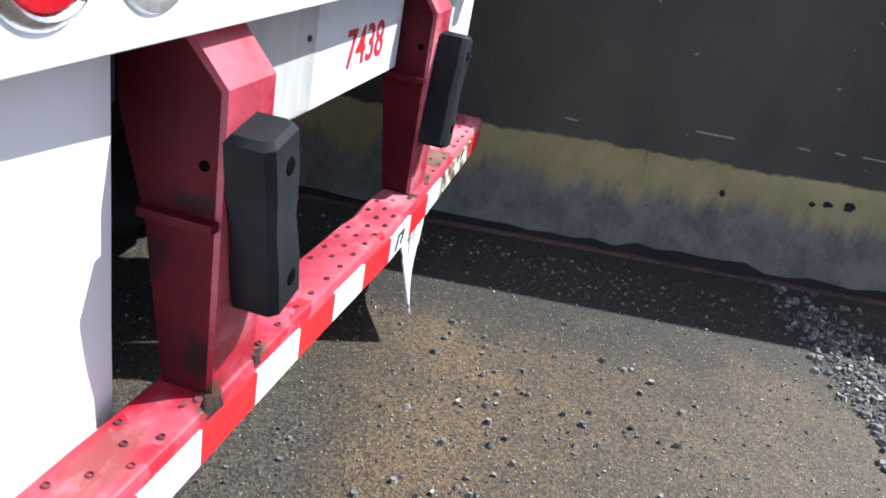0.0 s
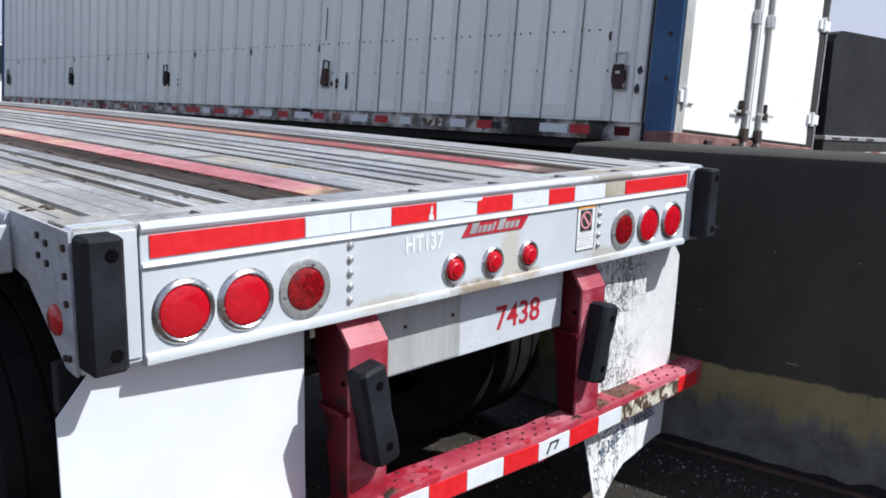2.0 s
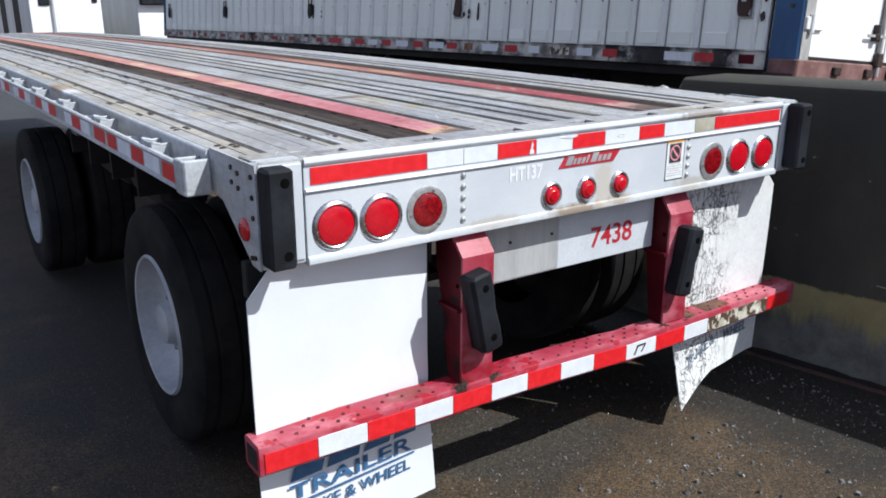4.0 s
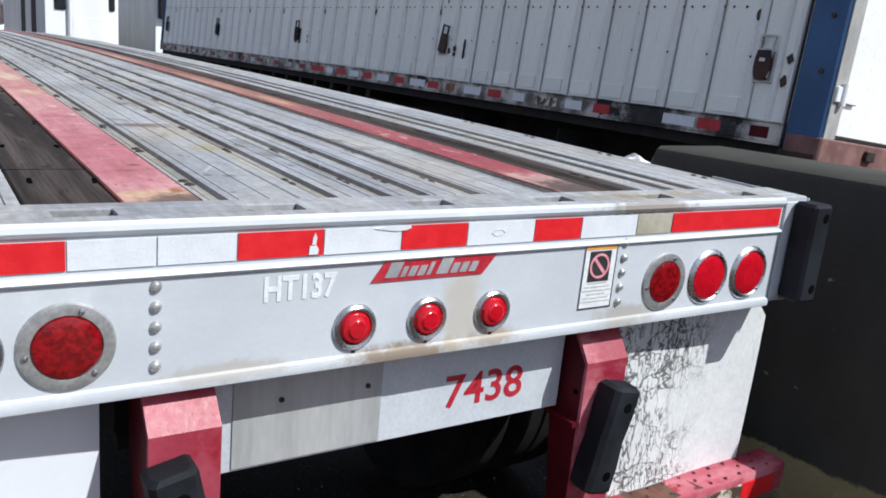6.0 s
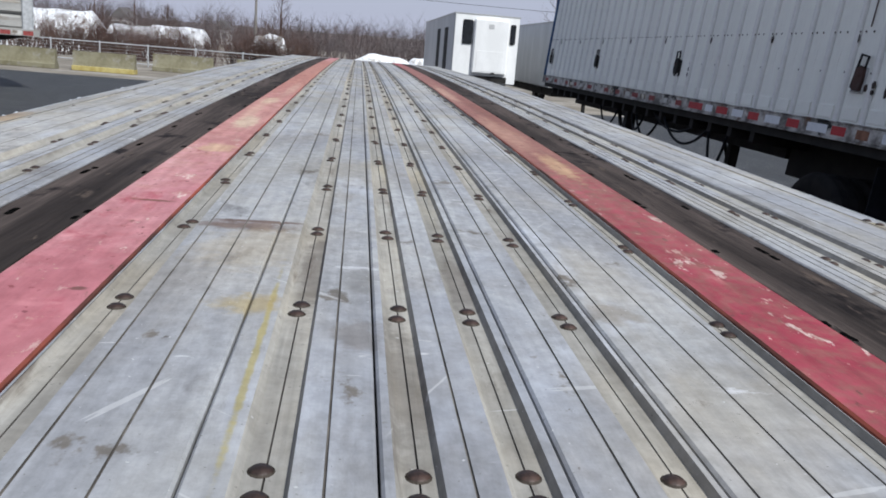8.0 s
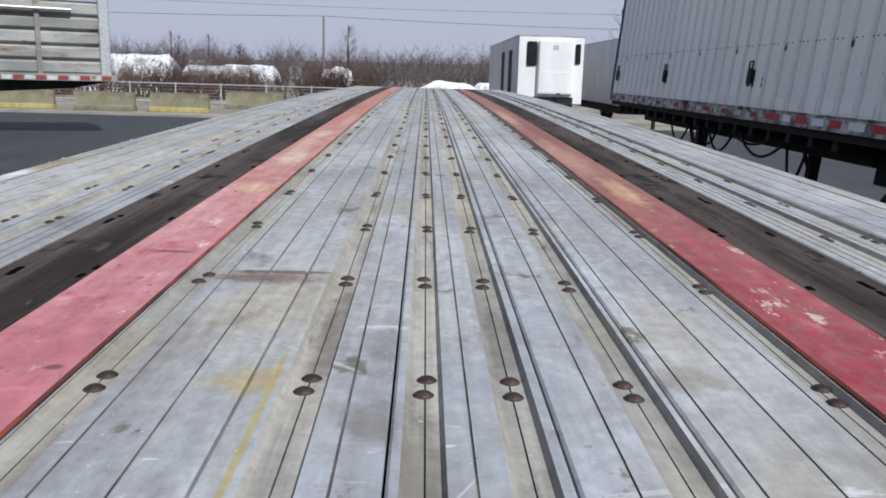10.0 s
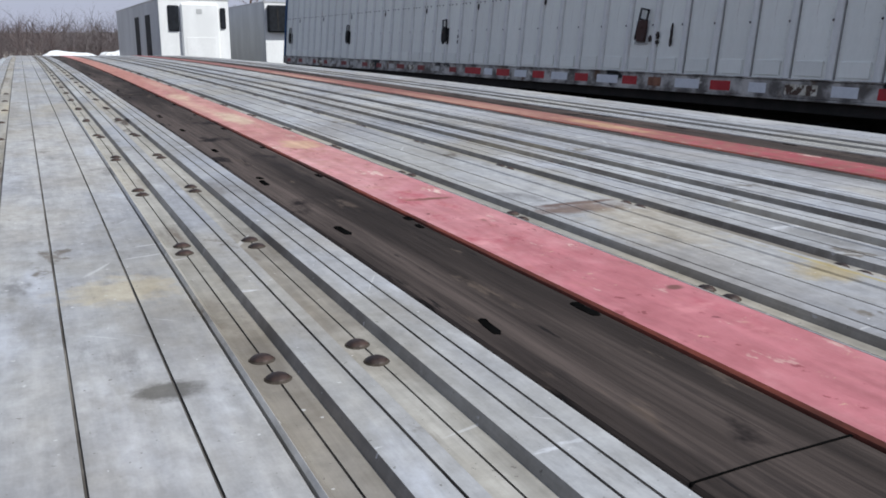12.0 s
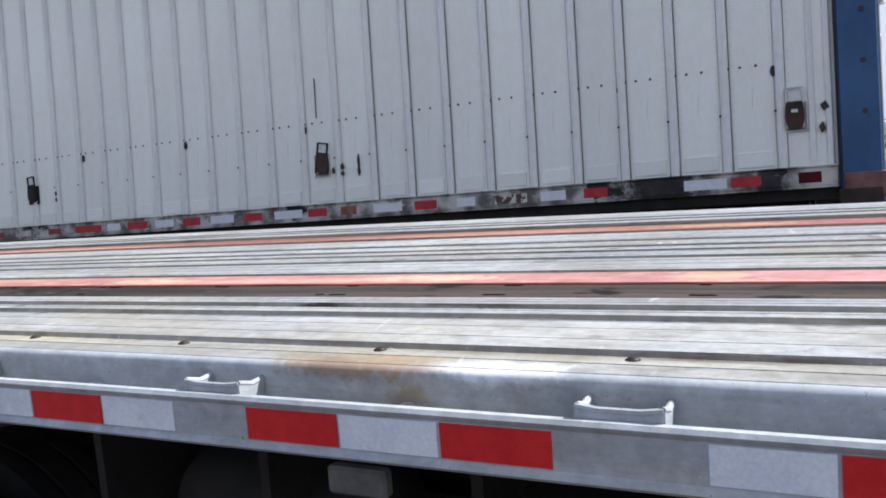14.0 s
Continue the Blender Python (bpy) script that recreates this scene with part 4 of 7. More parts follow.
def stones(name, count, area, size, seed, label):
    """Loose grit and stones lying on the asphalt, uncounted."""
    rng = random.Random(seed)
    g = Geo()
    for _ in range(count):
        x, y = area(rng)
        r = size * (0.35 + 1.3 * rng.random() ** 3)
        z = ground_z(x, y) + r * 0.25
        turn = Matrix.Rotation(rng.uniform(0, 6.3), 3, "Z") @ Matrix.Rotation(rng.uniform(-0.4, 0.4), 3, "X")
        a, b, c = r * rng.uniform(0.6, 1.0), r * rng.uniform(0.45, 0.8), r * rng.uniform(0.3, 0.6)
        pts = []
        for sz in (-1, 1):
            for sx, sy in ((-1, -0.4), (-0.4, -1), (0.5, -1), (1, -0.3), (0.9, 0.6), (0, 1), (-0.8, 0.7)):
                k = rng.uniform(0.7, 1.1) * (0.62 if sz > 0 else 1.0)
                q = turn @ Vector((a * sx * k, b * sy * k, c * (sz * rng.uniform(0.75, 1.0))))
                pts.append((x + q.x, y + q.y, z + q.z))
        g.add(pts, [(0, 6, 5, 4, 3, 2, 1), (7, 8, 9, 10, 11, 12, 13)] + [(i, (i + 1) % 7, 7 + (i + 1) % 7, 7 + i) for i in range(7)])
    ob = part(name, g, STONE, None, label, "stuff")
    tagged(ob, category="gravel")


def scattered(rng):
    return rng.uniform(-1.6, 1.75), rng.uniform(-3.2, 1.6)


def heap(rng):
    x = 1.13 + rng.gauss(0, 0.36)
    return x, -1.36 - 0.24 * (1.27 - x) - abs(rng.gauss(0, 0.24)) + rng.gauss(0, 0.035)


def by_wall(rng):
    y = rng.uniform(-1.6, 1.2)
    return 1.55 - 0.14 * y - abs(rng.gauss(0, 0.16)), y


def under(rng):
    return rng.gauss(0.35, 0.35), rng.gauss(0.55, 0.35)


stones("gravel", 1200, scattered, 0.0065, 3, "fine loose grit scattered over the asphalt")
stones("gravel", 1900, heap, 0.0155, 4, "drift of loose grey stones near the wall")
stones("gravel", 1900, lambda q: (q.uniform(-0.5, 1.6), q.uniform(-1.9, 0.2)), 0.0062, 8, "loose dark stones strewn behind the trailer")
stones("gravel", 420, lambda q: (q.uniform(-0.75, 0.9), -0.12 - abs(q.gauss(0, 0.45))), 0.0125, 9, "scattered black and pale stones behind the bumper")
stones("gravel", 260, by_wall, 0.009, 5, "dark grey stones along the foot of the wall")
stones("gravel", 160, under, 0.008, 6, "loose stones under the trailer tail")


# ---- the flatbed: x across, y ahead from its tail, z up ----
ROOT = thing("flatbed_trailer", "aluminium flatbed trailer with red striped tail bumper", "trailer", m=TILT)
LENGTH = 14.6


def camber(y):
    return -0.00091 * y * y


YS = [0.15 + (LENGTH - 0.15) * k / 24 for k in range(25)]
TOP = 1.50


def plank(x0, x1, marks, material, label="", name="deck_plank", top=TOP, y0=0.15, low_to=None, low_from=None):
    """A deck board from x0 to x1. marks: ('s', x) a scored line, ('g', a, b) a bolt groove."""
    out = [(x0, top - 0.05), (x0, top - 0.003), (x0 + 0.003, top)] if low_to is None else [(x0, top - 0.05), (x0, top - 0.010), (low_to - 0.005, top - 0.010), (low_to, top)]
    for mk in sorted(marks, key=lambda q: q[1]):
        if mk[0] == "s":
            x = mk[1]
            out += [(x - 0.0014, top), (x - 0.0009, top - 0.0022), (x + 0.0009, top - 0.0022), (x + 0.0014, top)]
        else:
            a, b = mk[1], mk[2]
            c = (a + b) / 2
            out += [(a - 0.003, top), (a + 0.005, top - 0.010), (c - 0.0010, top - 0.010), (c - 0.0007, top - 0.0135), (c + 0.0007, top - 0.0135), (c + 0.0010, top - 0.010), (b - 0.004, top - 0.010), (b, top)]
    out += [(x1 - 0.003, top), (x1, top - 0.003), (x1, top - 0.05)] if low_from is None else [(low_from, top), (low_from + 0.005, top - 0.010), (x1, top - 0.010), (x1, top - 0.05)]
    ys = [y0] + YS[1:]
    g = Geo().sweep(out, ys, camber)
    me = g.mesh(name, 20)
    me.materials.append(material)
    me.materials.append(RUSTEDGE if name == "nailing_strip" else GROOVE)
    me.materials.append(SEAM)
    # grooves hold dirt, scored lines hold black dirt
    n = len(out)
    low = {}
    for k in range(n):
        a, b = out[k], out[(k + 1) % n]
        if min(a[1], b[1]) > top - 0.011 and max(a[1], b[1]) < top - 0.008:
            low[k] = 1
        elif min(a[1], b[1]) > top - 0.02 and max(a[1], b[1]) < top - 0.008:
            low[k] = 2
        elif abs(abs(a[1] - b[1]) - 0.010) < 0.001 and max(a[1], b[1]) > top - 0.001:
            low[k] = 1
        elif k > 0 and min(a[1], b[1]) < top - 0.002 and max(a[1], b[1]) > top - 0.02 and max(a[1], b[1]) < top + 0.001 and min(a[1], b[1]) > top - 0.006 and abs(a[0] - b[0]) < 0.003:
            low[k] = 2
    if name == "nailing_strip":
        low = {0: 1, 1: 1, 3: 1, 4: 1} if material != WOOD else {}
    for f in me.polygons:
        if f.index < n * (len(ys) - 1) and f.index % n in low:
            f.material_index = low[f.index % n]
    return part(name, me, material, ROOT, label)


for s in (-1, 1):
    def rng_(a, b):
        return (a, b) if s < 0 else (-b, -a)
    def mk(*ms):
        return [("s", s * -q) if not isinstance(q, tuple) else ("g", *rng_(*q)) for q in ms]
    plank(*rng_(-1.2965, -1.2395), [], DECK, "stained outer deck edge", top=TOP - 0.0095)
    plank(*rng_(-1.2365, -0.9945), mk(-1.126, -1.048), DECK, low_to=-1.190 if s < 0 else None, low_from=1.190 if s > 0 else None)
    plank(*rng_(-0.9915, -0.768), mk((-0.985, -0.938), -0.908, (-0.890, -0.840), -0.817, -0.793), DECK)
    plank(*rng_(-0.764, -0.604), [], WOOD, "weathered dark timber nailing strip", "nailing_strip", TOP - 0.0015)
    plank(*rng_(-0.601, -0.453), [], REDWOOD if s < 0 else REDWOOD2, "red painted timber strip with peeling paint", "nailing_strip", TOP + 0.0025)
plank(-0.449, -0.250, [("g", -0.446, -0.398), ("s", -0.378), ("s", -0.313)], DECK)
plank(-0.247, -0.083, [("g", -0.204, -0.157), ("s", -0.128)], DECK)
plank(-0.080, 0.0885, [("g", -0.065, -0.025), ("s", 0.0015), ("g", 0.034, 0.076)], DECK)
plank(0.0915, 0.230, [("s", 0.1435), ("g", 0.174, 0.221)], DECK)
plank(0.233, 0.449, [("s", 0.2565), ("s", 0.328), ("s", 0.396), ("g", 0.411, 0.447)], DECK)

# deck bolts in pairs over each cross-member; the timber has sunk ones
ROW0, STEP = 0.380, 0.4535
ROWS = int((LENGTH - ROW0) / STEP) + 1
BOLT_X = [-1.256, -1.211, -0.962, -0.865, -0.421, -0.181, -0.045, 0.055, 0.196, 0.432, 0.865, 0.962, 1.211, 1.256]
bolt_mesh = Geo().lathe((0, 0, 0), (0, 0, 1), [(0.0, 0.0052), (0.0040, 0.0049), (0.0080, 0.0037), (0.0106, 0.0018), (0.0112, 0.0009), (0.0118, 0.0008), (0.0126, 0.0)], 14).mesh("bolt")
bolt_mesh.materials.append(BOLT)
bolt_mesh.materials.append(GRIME)
for f in bolt_mesh.polygons:
    if max(math.hypot(*bolt_mesh.vertices[v].co[:2]) for v in f.vertices) > 0.0112:
        f.material_index = 1
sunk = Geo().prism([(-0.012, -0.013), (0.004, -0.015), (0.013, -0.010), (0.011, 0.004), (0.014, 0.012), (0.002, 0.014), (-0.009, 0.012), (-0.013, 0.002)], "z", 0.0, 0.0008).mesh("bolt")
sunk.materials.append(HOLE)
rng = random.Random(11)
far = Geo()
for r in range(ROWS):
    for x in BOLT_X:
        for d in (-0.021, 0.021):
            if abs(x) > 1.2 and (r > 3 and (abs(x) > 1.22 or d < 0) or r > 9):
                continue
            y = ROW0 + STEP * r + d + rng.uniform(-0.004, 0.004)
            bx, z = x + rng.uniform(-0.004, 0.004), TOP - 0.010 + camber(y)
            if r < 10:
                b = part("bolt", bolt_mesh, BOLT, ROOT)
                b.location = (bx, y, z)
            else:
                far.lathe((bx, y, z), (0, 0, 1), [(0.0, 0.006), (0.009, 0.004), (0.0115, 0.0)], 8)
    # flat black shapes paint the shade of sunk slots in the timber, some filled with dirt
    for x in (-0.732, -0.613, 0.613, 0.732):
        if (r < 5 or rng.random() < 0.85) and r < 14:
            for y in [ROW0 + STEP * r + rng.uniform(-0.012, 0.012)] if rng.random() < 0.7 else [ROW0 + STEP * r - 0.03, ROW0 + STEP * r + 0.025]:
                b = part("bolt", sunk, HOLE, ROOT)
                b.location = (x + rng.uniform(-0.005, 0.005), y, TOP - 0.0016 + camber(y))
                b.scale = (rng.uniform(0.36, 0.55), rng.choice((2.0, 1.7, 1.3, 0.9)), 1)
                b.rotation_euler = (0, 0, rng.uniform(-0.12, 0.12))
# butt joints in the timber strips
for x0, x1, y in ((-0.764, -0.604, 0.509), (-0.764, -0.604, 4.12), (0.604, 0.764, 2.68)):
    g = Geo().prism([(x0, y - 0.0022), ((x0 + x1) / 2, y - 0.0004), (x1, y - 0.0016), (x1, y + 0.0006), ((x0 + x1) / 2, y + 0.0016), (x0, y - 0.0002)], "z", TOP - 0.004 + camber(y), TOP - 0.0009 + camber(y))
    part("butt_joint", g, HOLE, ROOT)
part("far_bolt", far, BOLT, ROOT, "far rows of rusty deck bolts", "stuff")


def tail_frame():
    # top rail across the tail, pierced by strap slots
    g = Geo()
    top, dep = 1.503, 0.03
    g.box(-1.29, 1.29, 0.004, 0.045, top - dep, top, 0.004)
    slots = [-1.03 + 0.349 * k for k in range(7)]
    ends = [-1.29] + [e for s in slots for e in (s - 0.052, s + 0.052)] + [1.29]
    bridges = []
    for a, b in zip(ends[::2], ends[1::2]):
        bridges.append((a, b))
    rail = part("tail_rail", g, DECK, ROOT, "scuffed aluminium tail rail with strap slots")
    part("rail_back", Geo().box(-1.29, 1.29, 0.1005, 0.1462, top - dep, top, 0.003), DECK, rail)
    for a, b in bridges:
        part("rail_bridge", Geo().box(a, b, 0.0455, 0.100, top - dep, top - 0.0004), DECK, rail)
    for s in slots:
        part("slot_floor", Geo().prism([(0.045, 1.474), (0.100, 1.452), (0.100, 1.440), (0.045, 1.440)], "x", s - 0.052, s + 0.052), GROOVE, rail)
    # rear plate, drawn out along x
    prof = [(0.004, 1.503), (-0.004, 1.497), (-0.006, 1.488), (-0.002, 1.480), (0.003, 1.477), (0.003, 1.412), (-0.006, 1.409), (-0.009, 1.404), (-0.005, 1.399), (0.0, 1.397),
            (0.0, 1.205), (-0.006, 1.201), (-0.009, 1.192), (-0.007, 1.180), (0.0, 1.176), (0.05, 1.176), (0.05, 1.47), (0.004, 1.47)]
    part("rear_plate", Geo().prism(prof, "x", -1.150, 1.178), FASCIA, ROOT, "white rear plate with ribbed edges")
    for s in (-1, 1):
        c = Geo()
        a, b = (-1.293, -1.153) if s < 0 else (1.181, 1.293)
        c.box(a, b, 0.004, 0.06, 1.185, 1.503, 0.006)
        c.box(a + 0.005, b - 0.005, -0.002, 0.004, 1.20, 1.49, 0.002)
        part("corner_plate", c, FASCIA, ROOT)
        # side gusset with bolts and a marker lamp
        x0, x1 = (-1.300, -1.294) if s < 0 else (1.294, 1.300)
        poly = [(0.004, 1.497), (0.36, 1.497), (0.36, 1.36), (0.27, 1.345), (0.06, 1.19), (0.004, 1.185)]
        gus = part("side_gusset", Geo().prism(poly, "x", x0, x1), SIDE, ROOT, "aluminium corner gusset with dark bolts")
        for y, z in ((0.03, 1.46), (0.03, 1.40), (0.03, 1.34), (0.03, 1.22), (0.055, 1.215), (0.13, 1.455), (0.13, 1.41), (0.18, 1.465), (0.18, 1.42)):
            part("bolt", Geo().cyl((s * 1.300, y, z), (s * 1.306, y, z), 0.008, None, 8), BOLT, gus)
        part("marker_lamp", Geo().lathe((s * 1.300, 0.10, 1.29), (s, 0, 0), [(0.0, 0.014), (0.025, 0.012), (0.034, 0.006), (0.036, 0.0)], 20), LENS, gus, "round red side marker lamp")
    # rubber corner blocks
    for s in (-1, 1):
        b = Geo().box(s * 1.258 - 0.041, s * 1.258 + 0.041, -0.078, -0.003, 1.202, 1.494, 0.009)
        blk = part("corner_bumper", b, RUBBER, ROOT, "black rubber corner bumper block")
        # black discs on the rubber in place of shaded bolt holes
        for z in (1.455, 1.243):
            h = Geo().lathe((s * 1.258 + 0.012, -0.0785, z), (0, -1, 0), [(0.0, 0.0002), (0.010, 0.0004), (0.013, 0.0006), (0.0145, 0.0)], 14)
            part("bolt_hole", h, HOLE, blk)


tail_frame()


def tape(x0, x1, z0, z1, y, material, parent=ROOT, slope=0.0):
    g = Geo().prism([(x0, z0 + slope * x0), (x1, z0 + slope * x1), (x1, z1 + slope * x1), (x0, z1 + slope * x0)], "y", y - 0.0015, y + 0.001)
    return part("reflective_tape", g, material, parent)


for a, b, mt in ((-1.130, -0.722, REDTAPE), (-0.719, -0.577, WHITETAPE), (-0.574, -0.434, WHITETAPE), (-0.431, -0.262, REDTAPE), (-0.259, -0.088, WHITETAPE),
                 (-0.085, 0.076, REDTAPE), (0.079, 0.262, WHITETAPE), (0.265, 0.405, REDTAPE), (0.408, 0.590, WHITETAPE), (0.593, 0.716, GRIMETAPE), (0.721, 1.168, REDTAPE)):
    tape(a, b, 1.421, 1.472, 0.0015, mt)
for ring in ([(-0.292, 1.4235), (-0.273, 1.4235), (-0.272, 1.434), (-0.277, 1.4415), (-0.290, 1.440)], [(-0.286, 1.4425), (-0.278, 1.443), (-0.276, 1.456), (-0.280, 1.467), (-0.284, 1.458)],
             [(-0.151, 1.469), (-0.122, 1.4645), (-0.104, 1.462), (-0.080, 1.463), (-0.066, 1.467), (-0.068, 1.473), (-0.118, 1.4735), (-0.136, 1.471)]):
    part("torn_tape", Geo().prism(ring, "y", -0.0022, 0.0), WHITETAPE, ROOT, "torn scrap of tape")
hexa = [(0.161 + 0.018 * math.cos(radians(60 * k)), 1.446 + 0.0075 * math.sin(radians(60 * k))) for k in range(7)]
part("tape_mark", Geo().tube([(x, -0.0004, z) for x, z in hexa], 0.0008, 5), GREYINK, ROOT)


def lamp(x, z, flat_ring, dark):
    r = part("tail_lamp", Geo().lathe((x, 0, z), (0, -1, 0), [(0.062, 0.001), (0.063, 0.007), (0.067, 0.010), (0.074, 0.007), (0.079, 0.0)] if not flat_ring else
             [(0.056, 0.001), (0.058, 0.006), (0.070, 0.0065), (0.077, 0.005), (0.080, 0.0)], 40), STEEL if flat_ring else CHROME, ROOT, "round red tail lamp in a metal ring")
    part("lens", Geo().lathe((x, 0, z), (0, -1, 0), [(q * (1.0 if flat_ring else 1.10), d) for q, d in ((0.0, 0.012), (0.020, 0.0118), (0.042, 0.0105), (0.054, 0.007), (0.0575, 0.001))], 40), DARKLENS if dark else LENS, r)
    for a in (70, 190, 310):
        px, pz = x + 0.066 * math.cos(radians(a)), z + 0.066 * math.sin(radians(a))
        part("screw", Geo().lathe((px, -0.0065, pz), (0, -1, 0), [(0.0, 0.004), (0.004, 0.003), (0.006, 0.0)], 10), CHROME, r)


for x, fl, dk in ((-1.055, False, False), (-0.894, False, False), (-0.722, True, True), (0.722, True, True), (0.895, False, False), (1.068, False, False)):
    lamp(x, 1.288, fl, dk)
for x in (-0.181, -0.007, 0.167):
    r = part("clearance_lamp", Geo().lathe((x, 0, 1.263), (0, -1, 0), [(0.034, 0.001), (0.037, 0.008), (0.043, 0.010), (0.048, 0.006), (0.050, 0.0)], 32), CHROME, ROOT, "small round red clearance lamp")
    part("lens", Geo().lathe((x, 0, 1.263), (0, -1, 0), [(0.0, 0.019), (0.018, 0.0185), (0.022, 0.015), (0.024, 0.0145), (0.030, 0.013), (0.035, 0.004)], 32), LENS, r)
    part("stain", Geo().prism([(x - 0.004, 1.205), (x + 0.006, 1.206), (x + 0.004, 1.212), (x - 0.003, 1.212)], "y", -0.0005, 0.0005), BOLT, r)
for x, z0, z1 in ((-0.577, 1.383, 1.233), (0.562, 1.402, 1.248)):
    for k in range(5):
        z = z0 + (z1 - z0) * k / 4
        part("rivet", Geo().lathe((x, 0, z), (0, -1, 0), [(0.0, 0.009), (0.006, 0.008), (0.010, 0.004), (0.0115, 0.0)], 14), STEEL, ROOT)

# maker's badge as plain shapes, unit number, warning label
badge = part("badge", Geo().prism([(-0.152, 1.3555), (0.126, 1.3555), (0.168, 1.406), (-0.116, 1.406)], "y", -0.003, 0.0005), REDINK, ROOT, "slanted red maker's badge with silver shapes")
for x, w, h in ((-0.122, 0.030, 0.032), (-0.086, 0.012, 0.022), (-0.068, 0.017, 0.022), (-0.045, 0.017, 0.022), (-0.022, 0.010, 0.028), (0.002, 0.030, 0.034), (0.038, 0.018, 0.022), (0.062, 0.018, 0.022), (0.086, 0.018, 0.022)):
    z = 1.3635
    part("badge_shape", Geo().prism([(x, z), (x + w, z), (x + w + 0.45 * h, z + h), (x + 0.45 * h, z + h)], "y", -0.0042, -0.0025), GALV, badge)
lettering("unit_number", "HT137", 0.151, 0.052, facing_rear(-0.303, -0.0008, 1.359), WHITEINK, ROOT, "faded white stencilled unit number", bold=0.03)
label = part("warning_label", Geo().prism([(0.428, 1.238), (0.536, 1.238), (0.536, 1.409), (0.428, 1.409)], "y", -0.0016, 0.0005), WHITEINK, ROOT, "white warning label with orange heading")
part("label_border", Geo().prism([(0.428, 1.238), (0.536, 1.238), (0.536, 1.2415), (0.428, 1.2415)], "y", -0.0022, -0.001).prism([(0.428, 1.4055), (0.536, 1.4055), (0.536, 1.409), (0.428, 1.409)], "y", -0.0022, -0.001)
     .prism([(0.428, 1.2416), (0.431, 1.2416), (0.431, 1.4054), (0.428, 1.4054)], "y", -0.0022, -0.001).prism([(0.533, 1.2416), (0.536, 1.2416), (0.536, 1.4054), (0.533, 1.4054)], "y", -0.0022, -0.001), INK, label)
part("label_heading", Geo().prism([(0.433, 1.390), (0.531, 1.390), (0.531, 1.405), (0.433, 1.405)], "y", -0.0024, -0.001), ORANGE, label)
part("label_picture", Geo().prism([(0.446, 1.308), (0.516, 1.308), (0.516, 1.386), (0.446, 1.386)], "y", -0.0024, -0.001), INK, label)
part("label_ring", Geo().lathe((0.481, -0.0024, 1.348), (0, -1, 0), [(0.026, 0.0), (0.026, 0.0008), (0.032, 0.0008), (0.032, 0.0)], 28).prism([(0.460, 1.364), (0.466, 1.370), (0.502, 1.332), (0.496, 1.326)], "y", -0.0033, -0.0024), PINK, label)
for k in range(6):
    w = 0.030 + 0.012 * ((k * 7) % 3)
    part("label_text_bar", Geo().prism([(0.481 - w, 1.302 - 0.0095 * k), (0.481 + w, 1.302 - 0.0095 * k), (0.481 + w, 1.306 - 0.0095 * k), (0.481 - w, 1.306 - 0.0095 * k)], "y", -0.0022, -0.001), GREYINK, label)

# recessed plate with painted number
plate = part("number_plate_beam", Geo().box(-0.47, 0.492, 0.092, 0.107, 0.935, 1.20, 0.003).box(-0.47, 0.492, 0.092, 0.16, 0.931, 0.941, 0.003), PLATE, ROOT, "light grey cross plate under the tail")
part("patch", Geo().box(-0.40, -0.052, 0.0885, 0.093, 0.938, 1.16, 0.001), BARE, plate, "bare streaked aluminium patch")
for x in (-0.295, -0.090):
    part("screw", Geo().cyl((x, 0.084, 1.082), (x, 0.0885, 1.082), 0.006, None, 10), BOLT, plate)
lettering("painted_number", "7438", 0.234, 0.086, facing_rear(0.243, 0.0912, 1.027), REDINK, plate, "red painted number")


